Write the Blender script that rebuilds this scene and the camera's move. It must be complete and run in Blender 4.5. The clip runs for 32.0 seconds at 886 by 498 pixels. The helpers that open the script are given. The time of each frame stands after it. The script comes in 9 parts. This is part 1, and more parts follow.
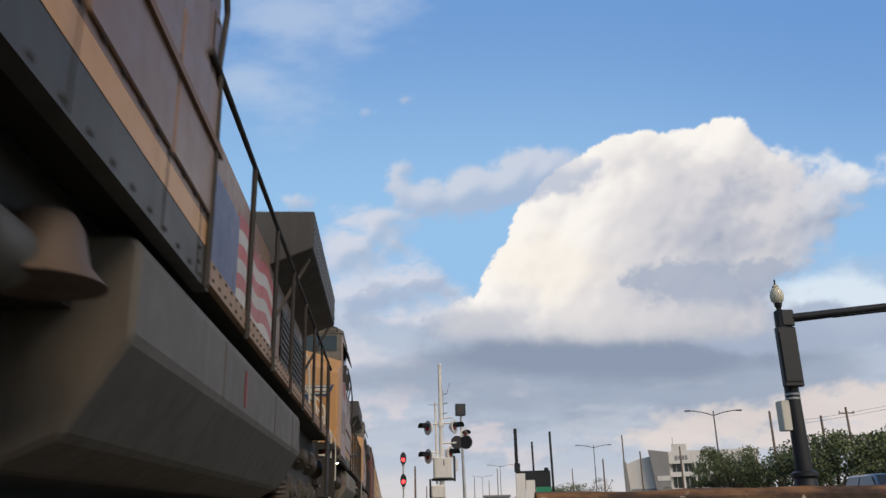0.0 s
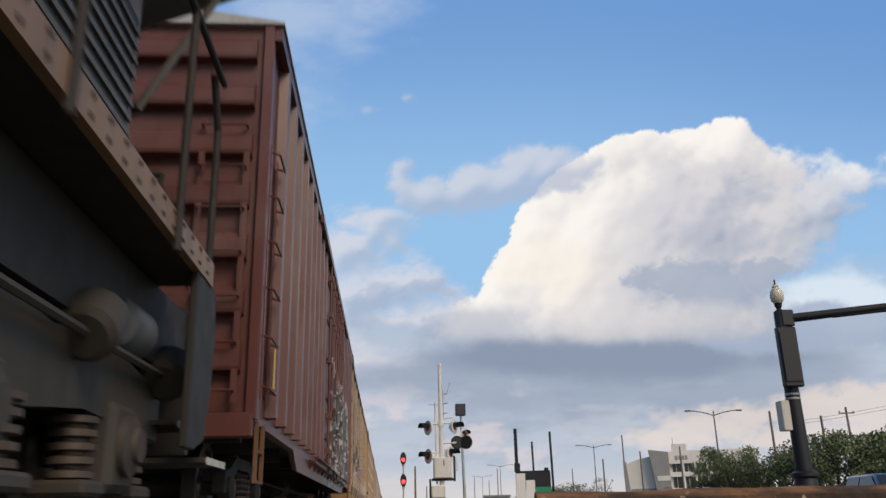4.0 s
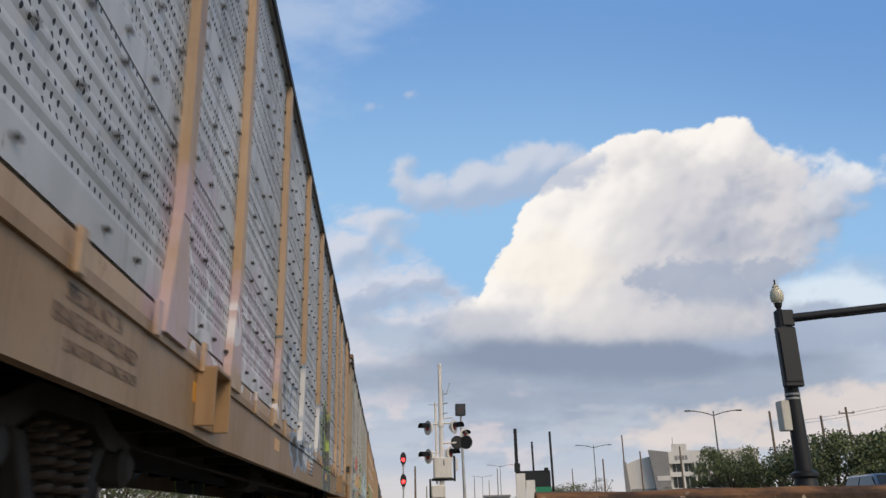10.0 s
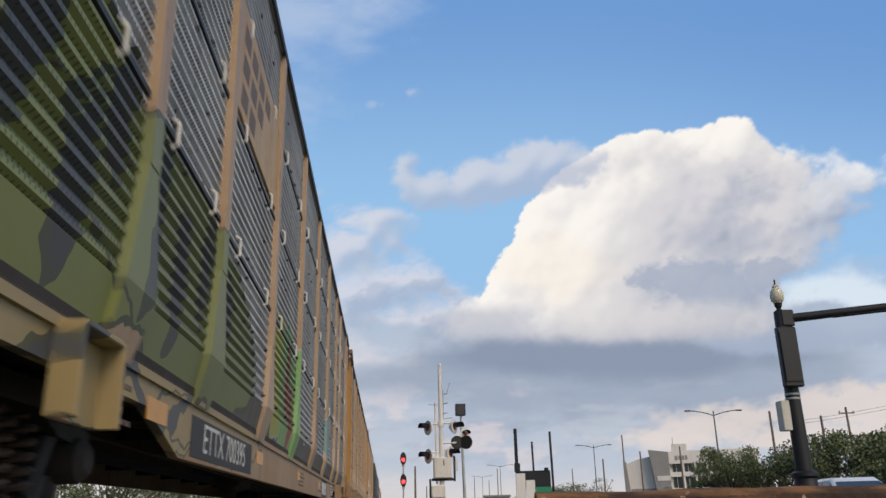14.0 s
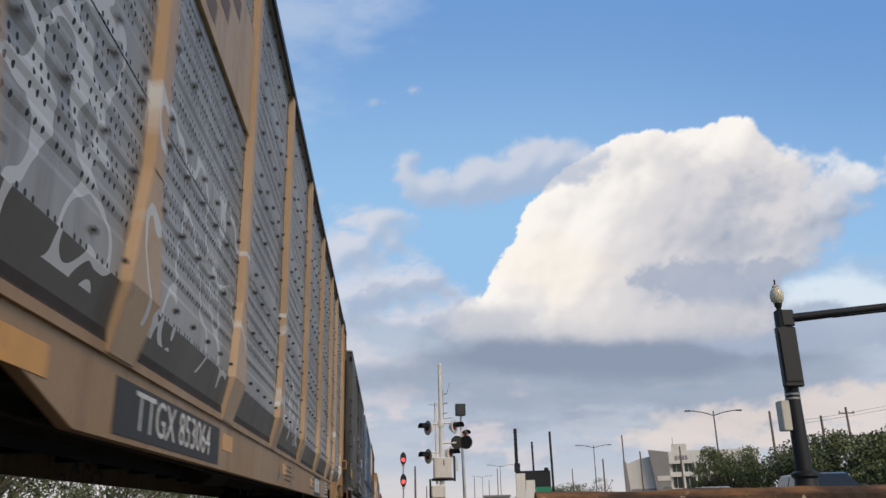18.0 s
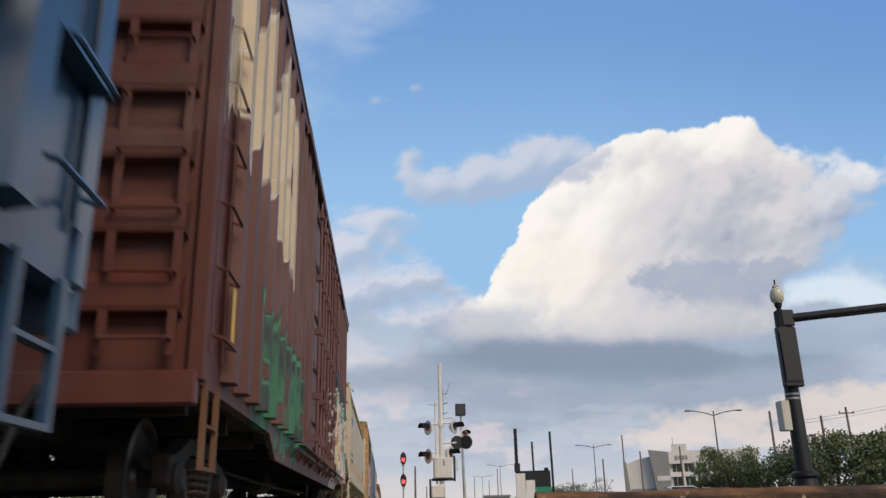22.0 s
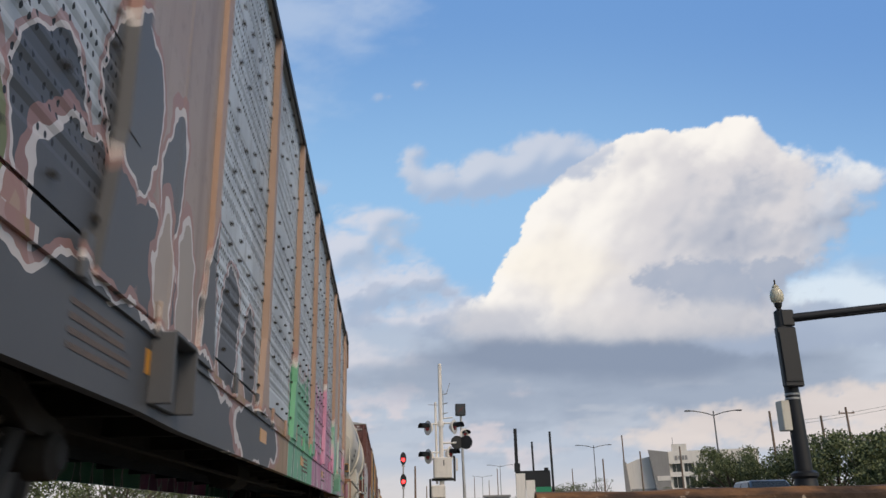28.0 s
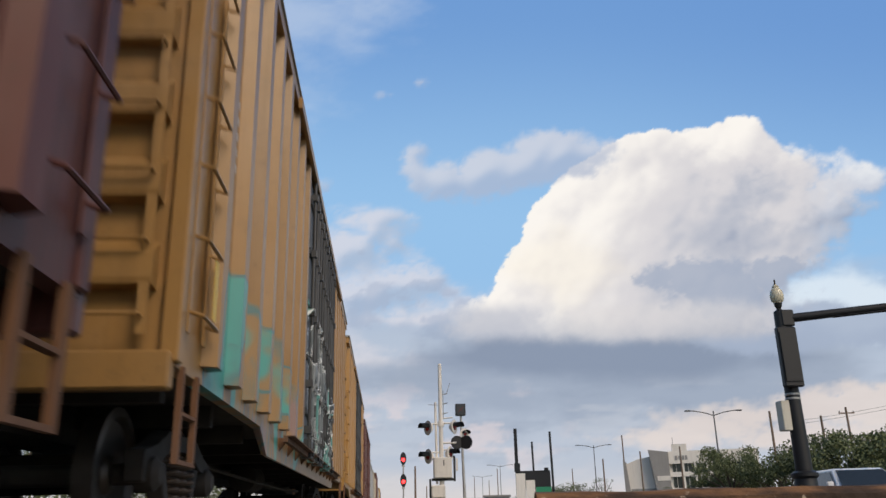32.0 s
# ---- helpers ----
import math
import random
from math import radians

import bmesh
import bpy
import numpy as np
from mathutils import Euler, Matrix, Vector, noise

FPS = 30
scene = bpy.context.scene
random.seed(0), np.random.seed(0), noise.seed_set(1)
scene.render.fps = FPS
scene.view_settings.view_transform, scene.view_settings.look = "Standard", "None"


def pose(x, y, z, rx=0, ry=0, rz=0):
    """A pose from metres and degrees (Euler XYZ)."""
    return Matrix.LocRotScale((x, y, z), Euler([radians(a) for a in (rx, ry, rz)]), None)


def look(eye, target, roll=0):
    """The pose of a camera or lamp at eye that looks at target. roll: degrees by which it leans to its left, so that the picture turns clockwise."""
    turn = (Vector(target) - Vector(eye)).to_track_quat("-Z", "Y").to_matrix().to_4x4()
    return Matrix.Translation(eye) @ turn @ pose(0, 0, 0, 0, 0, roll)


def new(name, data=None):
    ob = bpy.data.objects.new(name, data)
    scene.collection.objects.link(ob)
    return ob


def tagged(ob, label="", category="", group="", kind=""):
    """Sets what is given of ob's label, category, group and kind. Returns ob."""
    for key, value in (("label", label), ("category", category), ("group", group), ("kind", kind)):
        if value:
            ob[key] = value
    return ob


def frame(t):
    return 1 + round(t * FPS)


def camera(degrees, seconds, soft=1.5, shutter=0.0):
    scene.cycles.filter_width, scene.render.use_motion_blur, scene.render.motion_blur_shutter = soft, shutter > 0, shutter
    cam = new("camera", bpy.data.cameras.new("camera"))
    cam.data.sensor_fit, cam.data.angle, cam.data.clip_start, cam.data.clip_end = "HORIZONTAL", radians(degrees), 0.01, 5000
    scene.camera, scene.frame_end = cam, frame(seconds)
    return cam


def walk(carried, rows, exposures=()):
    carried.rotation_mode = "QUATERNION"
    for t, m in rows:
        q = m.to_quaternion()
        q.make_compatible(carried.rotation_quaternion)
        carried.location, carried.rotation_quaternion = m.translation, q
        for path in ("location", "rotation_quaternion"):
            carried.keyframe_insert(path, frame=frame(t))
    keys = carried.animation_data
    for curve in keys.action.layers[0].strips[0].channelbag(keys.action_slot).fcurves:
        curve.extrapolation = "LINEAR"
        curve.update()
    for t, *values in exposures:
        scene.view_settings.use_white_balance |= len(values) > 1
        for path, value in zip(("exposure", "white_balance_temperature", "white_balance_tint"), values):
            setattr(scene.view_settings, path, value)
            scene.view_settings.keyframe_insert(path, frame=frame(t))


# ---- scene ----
import itertools

V0, GAIN = 14.0, 0.05   # the train's speed at the start, metres a second, and what it gains each second
TRACK_X = -2.70   # the track's centre line
EYE = Vector((0, 0, 0.15))
YAW, PITCH, ROLL = 4.332, 18.256, -1.375


def heading(d, yaw=YAW, pitch=PITCH):
    """A point d metres from the eye, at a bearing right of the track and a rise, in degrees."""
    a, b = radians(yaw), radians(pitch)
    return EYE + d * Vector((math.sin(a) * math.cos(b), math.cos(a) * math.cos(b), math.sin(b)))


# ---- camera ----
cam = camera(57.81, 32.0, 1.5, 0.15)
VIEW = look(EYE, heading(10), ROLL)
walk(cam, [(0, VIEW), (32, VIEW)])

# ---- daylight ----
SUN_AZ, SUN_EL = 150.0, 40.0   # low evening sun behind the viewer, veiled by haze; compass degrees from +y towards +x
world = bpy.data.worlds.new("sky")
scene.world = world
world.use_nodes = True
_n = world.node_tree.nodes
_sky = _n.new("ShaderNodeTexSky")
_sky.sky_type, _sky.sun_disc = "NISHITA", False
_sky.sun_elevation, _sky.sun_rotation = radians(SUN_EL), radians(SUN_AZ)
_n["Background"].inputs["Strength"].default_value = 0.10
world.node_tree.links.new(_sky.outputs[0], _n["Background"].inputs["Color"])
sun = new("sun", bpy.data.lights.new("sun", "SUN"))
sun.data.energy, sun.data.angle, sun.data.color = 1.7, radians(25), (1.0, 0.80, 0.58)
_a, _e = radians(SUN_AZ), radians(SUN_EL)
sun.matrix_world = look((math.sin(_a) * math.cos(_e) * 50, math.cos(_a) * math.cos(_e) * 50, math.sin(_e) * 50), (0, 0, 0))
scene.view_settings.exposure = 0.0


# ---- materials ----
def lin(r, g, b):
    """Linear colour from 0..255 screen values."""
    return tuple(((c / 255) / 12.92 if c <= 10 else ((c / 255 + 0.055) / 1.055) ** 2.4) for c in (r, g, b))


class Mat:
    """A small builder of node materials."""

    def __init__(self, name, root=None):
        self.m = bpy.data.materials.new(name)
        self.m.use_nodes = True
        self.t = self.m.node_tree
        self.n, self.l = self.t.nodes, self.t.links
        self.bsdf = self.n["Principled BSDF"]
        self.co = self.n.new("ShaderNodeTexCoord")
        if root is not None:
            self.co.object = root
        self.xyz = self.co.outputs["Object"]

    def put(self, sock, v):
        if isinstance(v, bpy.types.NodeSocket):
            self.l.new(v, sock)
        elif isinstance(v, tuple) and len(v) == 3 and sock.type == "RGBA":
            sock.default_value = (*v, 1)
        else:
            sock.default_value = v

    def math(self, op, a, b=0.0, clamp=False):
        k = self.n.new("ShaderNodeMath")
        k.operation, k.use_clamp = op, clamp
        self.put(k.inputs[0], a), self.put(k.inputs[1], b)
        return k.outputs[0]

    def scaled(self, sx, sy, sz, src=None, off=(0, 0, 0)):
        k = self.n.new("ShaderNodeMapping")
        self.put(k.inputs["Vector"], src or self.xyz)
        k.inputs["Scale"].default_value = (sx, sy, sz)
        k.inputs["Location"].default_value = off
        return k.outputs[0]

    def noise(self, scale, detail=4, vec=None, rough=0.55, color=False):
        k = self.n.new("ShaderNodeTexNoise")
        k.inputs["Scale"].default_value, k.inputs["Detail"].default_value = scale, detail
        k.inputs["Roughness"].default_value = rough
        self.put(k.inputs["Vector"], vec or self.xyz)
        return k.outputs["Color" if color else "Fac"]

    def ramp(self, fac, a, b):
        k = self.n.new("ShaderNodeMapRange")
        k.interpolation_type = "SMOOTHSTEP"
        self.put(k.inputs[0], fac)
        k.inputs[1].default_value, k.inputs[2].default_value = a, b
        return k.outputs[0]

    def mix(self, fac, a, b, blend="MIX"):
        k = self.n.new("ShaderNodeMix")
        k.data_type, k.blend_type = "RGBA", blend
        self.put(k.inputs[0], fac), self.put(k.inputs[6], a), self.put(k.inputs[7], b)
        return k.outputs[2]

    def sep(self, v):
        k = self.n.new("ShaderNodeSeparateXYZ")
        self.put(k.inputs[0], v)
        return k.outputs

    def bump(self, h, strength=0.3, dist=0.01):
        k = self.n.new("ShaderNodeBump")
        k.inputs["Strength"].default_value, k.inputs["Distance"].default_value = strength, dist
        self.put(k.inputs["Height"], h)
        self.l.new(k.outputs[0], self.bsdf.inputs["Normal"])

    def done(self, color, rough=0.6, metal=0.0):
        self.put(self.bsdf.inputs["Base Color"], color)
        self.put(self.bsdf.inputs["Roughness"], rough)
        self.put(self.bsdf.inputs["Metallic"], metal)
        return self.m


def weathered(k, color, grime=0.5, rust=0.25, fade=0.3):
    """Paint that has faded, with rain streaks, road grime and rust blooms."""
    r, g, b = color
    info = k.n.new("ShaderNodeObjectInfo")
    pale = tuple(min(1, 0.25 + 0.75 * c) * 0.9 for c in color)
    c = k.mix(k.math("MULTIPLY", k.ramp(k.noise(0.9, 5), 0.35, 0.75), fade), color, pale)
    streak = k.ramp(k.noise(1.0, 6, k.scaled(5, 5, 0.35)), 0.48, 0.72)
    c = k.mix(k.math("MULTIPLY", streak, grime * 0.75), c, (r * 0.3 + 0.01, g * 0.28 + 0.008, b * 0.25 + 0.006))
    dirt = k.ramp(k.noise(7, 6, rough=0.7), 0.5, 0.85)
    c = k.mix(k.math("MULTIPLY", dirt, grime), c, (0.06, 0.045, 0.033))
    spot = k.ramp(k.noise(3.1, 8, k.scaled(1, 1, 0.7), 0.75), 0.64, 0.7)
    c = k.mix(k.math("MULTIPLY", spot, rust), c, (0.13, 0.05, 0.022))
    v = k.math("MULTIPLY_ADD", info.outputs["Random"], 0.16)
    v.node.inputs[2].default_value = 0.92
    c = k.mix(1.0, c, v, "MULTIPLY")
    return c


def paint(name, color, rough=0.55, grime=0.5, rust=0.25, fade=0.3, metal=0.0):
    k = Mat(name)
    k.bump(k.noise(30, 4), 0.12, 0.004)
    return k.done(weathered(k, color, grime, rust, fade), k.math("ADD", k.math("MULTIPLY", k.noise(6, 3), 0.3), rough - 0.15), metal)


def plain(name, color, rough=0.5, metal=0.0, vary=0.25):
    k = Mat(name)
    c = k.mix(k.math("MULTIPLY", k.ramp(k.noise(9, 5), 0.35, 0.75), vary), color, tuple(0.45 * x for x in color))
    k.bump(k.noise(45, 3), 0.08, 0.003)
    return k.done(c, rough, metal)


def glow(name, color, strength):
    k = Mat(name)
    k.put(k.bsdf.inputs["Emission Color"], color)
    k.bsdf.inputs["Emission Strength"].default_value = strength
    return k.done(color, 0.3)


def holes_of(k, py, pz, radius, group=True):
    """A mask of punched holes: 1 in a hole, in rows along y and z."""
    s = k.sep(k.xyz)
    fy = k.math("SUBTRACT", k.math("FRACT", k.math("DIVIDE", s[1], py)), 0.5)
    fz = k.math("SUBTRACT", k.math("FRACT", k.math("DIVIDE", s[2], pz)), 0.5)
    d = k.math("ADD", k.math("POWER", k.math("MULTIPLY", k.math("ABSOLUTE", fy), py), 2.0),
               k.math("POWER", k.math("MULTIPLY", k.math("ABSOLUTE", fz), pz * 0.8), 2.0))
    dot = k.math("LESS_THAN", d, radius * radius)
    if group:
        band = k.math("GREATER_THAN", k.math("FRACT", k.math("DIVIDE", s[2], 0.224)), 0.27)
        col = k.math("GREATER_THAN", k.math("FRACT", k.math("DIVIDE", s[1], 0.272)), 0.26)
        dot = k.math("MULTIPLY", dot, k.math("MULTIPLY", band, col))
    return dot


def tag_paint(k, base, region, colors, scale=0.8, seed=0.0, outline=(0.02, 0.02, 0.025), cover=0.5):
    """Sprayed lettering-like shapes over a base paint, inside y0, y1, z0, z1 of the wagon."""
    y0, y1, z0, z1 = region
    warp = k.n.new("ShaderNodeVectorMath")
    warp.operation = "MULTIPLY_ADD"
    k.put(warp.inputs[0], k.noise(1.6, 2, k.scaled(1, 1, 1, off=(seed, seed * 2, 0)), color=True))
    warp.inputs[1].default_value = (0.9, 0.9, 0.9)
    k.put(warp.inputs[2], k.scaled(0.2, 1, 0.62, off=(seed, seed, seed)))
    vor = k.n.new("ShaderNodeTexVoronoi")
    vor.inputs["Scale"].default_value = scale
    k.put(vor.inputs["Vector"], warp.outputs[0])
    edge = k.n.new("ShaderNodeTexVoronoi")
    edge.feature = "DISTANCE_TO_EDGE"
    edge.inputs["Scale"].default_value = scale
    k.put(edge.inputs["Vector"], warp.outputs[0])
    pick = k.sep(vor.outputs["Color"])
    c = colors[0]
    for i, col in enumerate(colors[1:]):
        c = k.mix(k.math("GREATER_THAN", pick[0], (i + 1) / len(colors)), c, col)
    fade = k.ramp(k.noise(1.3, 3), 0.3, 0.8)
    c = k.mix(k.math("MULTIPLY", fade, 0.35), c, (0.7, 0.75, 0.78))
    line = k.math("LESS_THAN", edge.outputs["Distance"], 0.055)
    c = k.mix(line, c, outline)
    halo = k.math("LESS_THAN", k.math("ABSOLUTE", k.math("SUBTRACT", edge.outputs["Distance"], 0.08)), 0.018)
    c = k.mix(halo, c, (0.75, 0.78, 0.8))
    s = k.sep(k.xyz)
    ragged = k.math("MULTIPLY", k.math("SUBTRACT", k.noise(0.9, 2), 0.5), 1.3)
    yy, zz = k.math("ADD", s[1], ragged), k.math("ADD", s[2], ragged)
    m = k.math("MULTIPLY", k.math("MULTIPLY", k.ramp(yy, y0, y0 + 0.06), k.math("SUBTRACT", 1.0, k.ramp(yy, y1 - 0.06, y1))),
               k.math("MULTIPLY", k.ramp(zz, z0 - 0.03, z0 + 0.03), k.math("SUBTRACT", 1.0, k.ramp(zz, z1 - 0.06, z1))))
    if cover < 1:
        m = k.math("MULTIPLY", m, k.math("LESS_THAN", pick[1], cover))
    return k.mix(m, base, c)


def throw_up(k, base, region, count, fills, outline, halo, seed, wide=0.10, holes=True):
    """A piece of sprayed letters: count fat letters of a few strokes each, outlined twice."""
    y0, y1, z0, z1 = region
    rnd = random.Random(seed)
    warp = k.n.new("ShaderNodeVectorMath")
    warp.operation = "MULTIPLY_ADD"
    k.put(warp.inputs[0], k.noise(2.2, 2, k.scaled(1, 1, 1, off=(seed, seed * 2, 0)), color=True))
    warp.inputs[1].default_value = (0, 0.28, 0.28)
    k.put(warp.inputs[2], k.xyz)
    w, h = (y1 - y0) / count, z1 - z0

    def oval(y, z, ry, rz, tilt):
        m = k.n.new("ShaderNodeMapping")
        m.vector_type = "TEXTURE"
        k.put(m.inputs["Vector"], warp.outputs[0])
        m.inputs["Location"].default_value = (0, y + 0.14, z + 0.14)
        m.inputs["Rotation"].default_value = (radians(tilt), 0, 0)
        m.inputs["Scale"].default_value = (1000, ry, rz)
        d = k.n.new("ShaderNodeVectorMath")
        d.operation = "LENGTH"
        k.put(d.inputs[0], m.outputs[0])
        return d.outputs["Value"]

    f, g = None, None
    for i in range(count):
        yc = y0 + (i + 0.5) * w
        zc = z0 + h * rnd.uniform(0.42, 0.58)
        lean = rnd.uniform(-14, 14)
        strokes = [(yc - 0.3 * w, zc, 0.21 * w, 0.52 * h, lean), (yc + 0.3 * w, zc + rnd.uniform(-0.1, 0.1) * h, 0.2 * w, rnd.uniform(0.34, 0.55) * h, lean + rnd.uniform(-20, 20)),
                   (yc, zc + rnd.choice((-0.22, 0.2, 0.28)) * h, 0.46 * w, 0.19 * h, rnd.uniform(-15, 15))]
        if rnd.random() < 0.6:
            strokes.append((yc + rnd.uniform(-0.3, 0.3) * w, z0 + 0.18 * h, 0.4 * w, 0.2 * h, rnd.uniform(-30, 30)))
        for q in strokes:
            d = oval(*q)
            f = d if f is None else k.math("MINIMUM", f, d)
        if holes:
            d = oval(yc + rnd.uniform(-0.1, 0.1) * w, zc + rnd.uniform(-0.1, 0.15) * h, 0.07 * w, 0.14 * h, lean)
            g = d if g is None else k.math("MINIMUM", g, d)
    if g is not None:
        f = k.math("MAXIMUM", f, k.math("SUBTRACT", 2.05, g))
    c = fills[0]
    blur = k.noise(0.9, 3, k.scaled(1, 1, 1, off=(seed * 3, 0, 1)))
    for i, col in enumerate(fills[1:]):
        a = 0.42 + 0.18 * i
        c = k.mix(k.ramp(blur, a, a + 0.07), c, col)
    drip = k.ramp(k.noise(3.0, 3, k.scaled(3, 3, 0.5)), 0.55, 0.7)
    c = k.mix(k.math("MULTIPLY", drip, 0.25), c, outline)
    shine = k.math("LESS_THAN", k.math("ABSOLUTE", k.math("SUBTRACT", f, 0.55)), 0.03)
    c = k.mix(k.math("MULTIPLY", shine, k.ramp(blur, 0.5, 0.52)), c, outline)
    if halo:
        base = k.mix(k.math("MULTIPLY", k.math("LESS_THAN", f, 1 + wide * 2.0), 0.9), base, halo)
    base = k.mix(k.math("LESS_THAN", f, 1 + wide), base, outline)
    return k.mix(k.math("LESS_THAN", f, 1 - wide * 0.35), base, c)


def mural(k, base, pieces, outline, halo, wide=0.08, bare=None):
    """Several sprayed pieces side by side, each with its own two fills."""
    warp = k.n.new("ShaderNodeVectorMath")
    warp.operation = "MULTIPLY_ADD"
    k.put(warp.inputs[0], k.noise(2.2, 2, color=True))
    warp.inputs[1].default_value = (0, 0.28, 0.28)
    k.put(warp.inputs[2], k.xyz)

    def oval(y, z, ry, rz, tilt):
        m = k.n.new("ShaderNodeMapping")
        m.vector_type = "TEXTURE"
        k.put(m.inputs["Vector"], warp.outputs[0])
        m.inputs["Location"].default_value = (0, y + 0.14, z + 0.14)
        m.inputs["Rotation"].default_value = (radians(tilt), 0, 0)
        m.inputs["Scale"].default_value = (1000, ry, rz)
        d = k.n.new("ShaderNodeVectorMath")
        d.operation = "LENGTH"
        k.put(d.inputs[0], m.outputs[0])
        return d.outputs["Value"]

    f = g = None
    s = k.sep(k.xyz)
    ca, cb = pieces[0][2], pieces[0][3]
    for (y0, y1, z0, z1), count, fa, fb, seed in pieces:
        rnd = random.Random(seed)
        w, h = (y1 - y0) / count, z1 - z0
        gate = k.math("GREATER_THAN", s[1], y0)
        ca, cb = k.mix(gate, ca, fa), k.mix(gate, cb, fb)
        for i in range(count):
            yc, zc, lean = y0 + (i + 0.5) * w, z0 + h * rnd.uniform(0.42, 0.58), rnd.uniform(-14, 14)
            for q in ((yc - 0.3 * w, zc, 0.22 * w, 0.52 * h, lean), (yc + 0.3 * w, zc + rnd.uniform(-0.1, 0.1) * h, 0.2 * w, rnd.uniform(0.34, 0.55) * h, lean + rnd.uniform(-20, 20)),
                      (yc, zc + rnd.choice((-0.22, 0.2, 0.28)) * h, 0.46 * w, 0.2 * h, rnd.uniform(-15, 15))):
                d = oval(*q)
                f = d if f is None else k.math("MINIMUM", f, d)
            d = oval(yc + rnd.uniform(-0.1, 0.1) * w, zc + rnd.uniform(-0.1, 0.15) * h, 0.06 * w, 0.13 * h, lean)
            g = d if g is None else k.math("MINIMUM", g, d)
    f = k.math("MAXIMUM", f, k.math("SUBTRACT", 2.05, g))
    c = k.mix(k.ramp(k.noise(0.9, 3), 0.44, 0.52), ca, cb)
    if bare is not None:
        gap = k.math("MULTIPLY", k.math("GREATER_THAN", s[1], bare[0]), k.math("LESS_THAN", s[1], bare[1]))
        base = k.mix(gap, k.mix(0.35, ca, (0.05, 0.05, 0.055)), base)
    else:
        base = k.mix(k.math("MULTIPLY", k.math("LESS_THAN", f, 1 + wide * 2.0), 0.85), base, halo)
    base = k.mix(k.math("LESS_THAN", f, 1 + wide), base, outline)
    return k.mix(k.math("LESS_THAN", f, 1 - wide * 0.35), base, c)


def strokes(k, base, shapes, outline, wide=0.05, halo=None):
    """Sprayed ovals one over another, each with an outline: (y, z, half length, half height, tilt, fill)."""
    warp = k.n.new("ShaderNodeVectorMath")
    warp.operation = "MULTIPLY_ADD"
    k.put(warp.inputs[0], k.noise(2.6, 2.5, color=True))
    warp.inputs[1].default_value = (0, 0.36, 0.36)
    k.put(warp.inputs[2], k.xyz)
    worn = k.ramp(k.noise(2.2, 5), 0.35, 0.75)
    for y, z, ry, rz, tilt, fill in shapes:
        m = k.n.new("ShaderNodeMapping")
        m.vector_type = "TEXTURE"
        k.put(m.inputs["Vector"], warp.outputs[0])
        m.inputs["Location"].default_value = (0, y + 0.18, z + 0.18)
        m.inputs["Rotation"].default_value = (radians(tilt), 0, 0)
        m.inputs["Scale"].default_value = (1000, ry, rz)
        d = k.n.new("ShaderNodeVectorMath")
        d.operation = "LENGTH"
        k.put(d.inputs[0], m.outputs[0])
        f, w = d.outputs["Value"], wide / min(ry, rz) * 0.6
        c = k.mix(k.math("MULTIPLY", worn, 0.35), fill, tuple(0.55 * q + 0.06 for q in fill))
        if halo:
            base = k.mix(k.math("MULTIPLY", k.math("LESS_THAN", f, 1 + 2.4 * w), 0.8), base, halo)
        base = k.mix(k.math("LESS_THAN", f, 1 + w), base, outline)
        base = k.mix(k.math("LESS_THAN", f, 1.0), base, c)
    return base


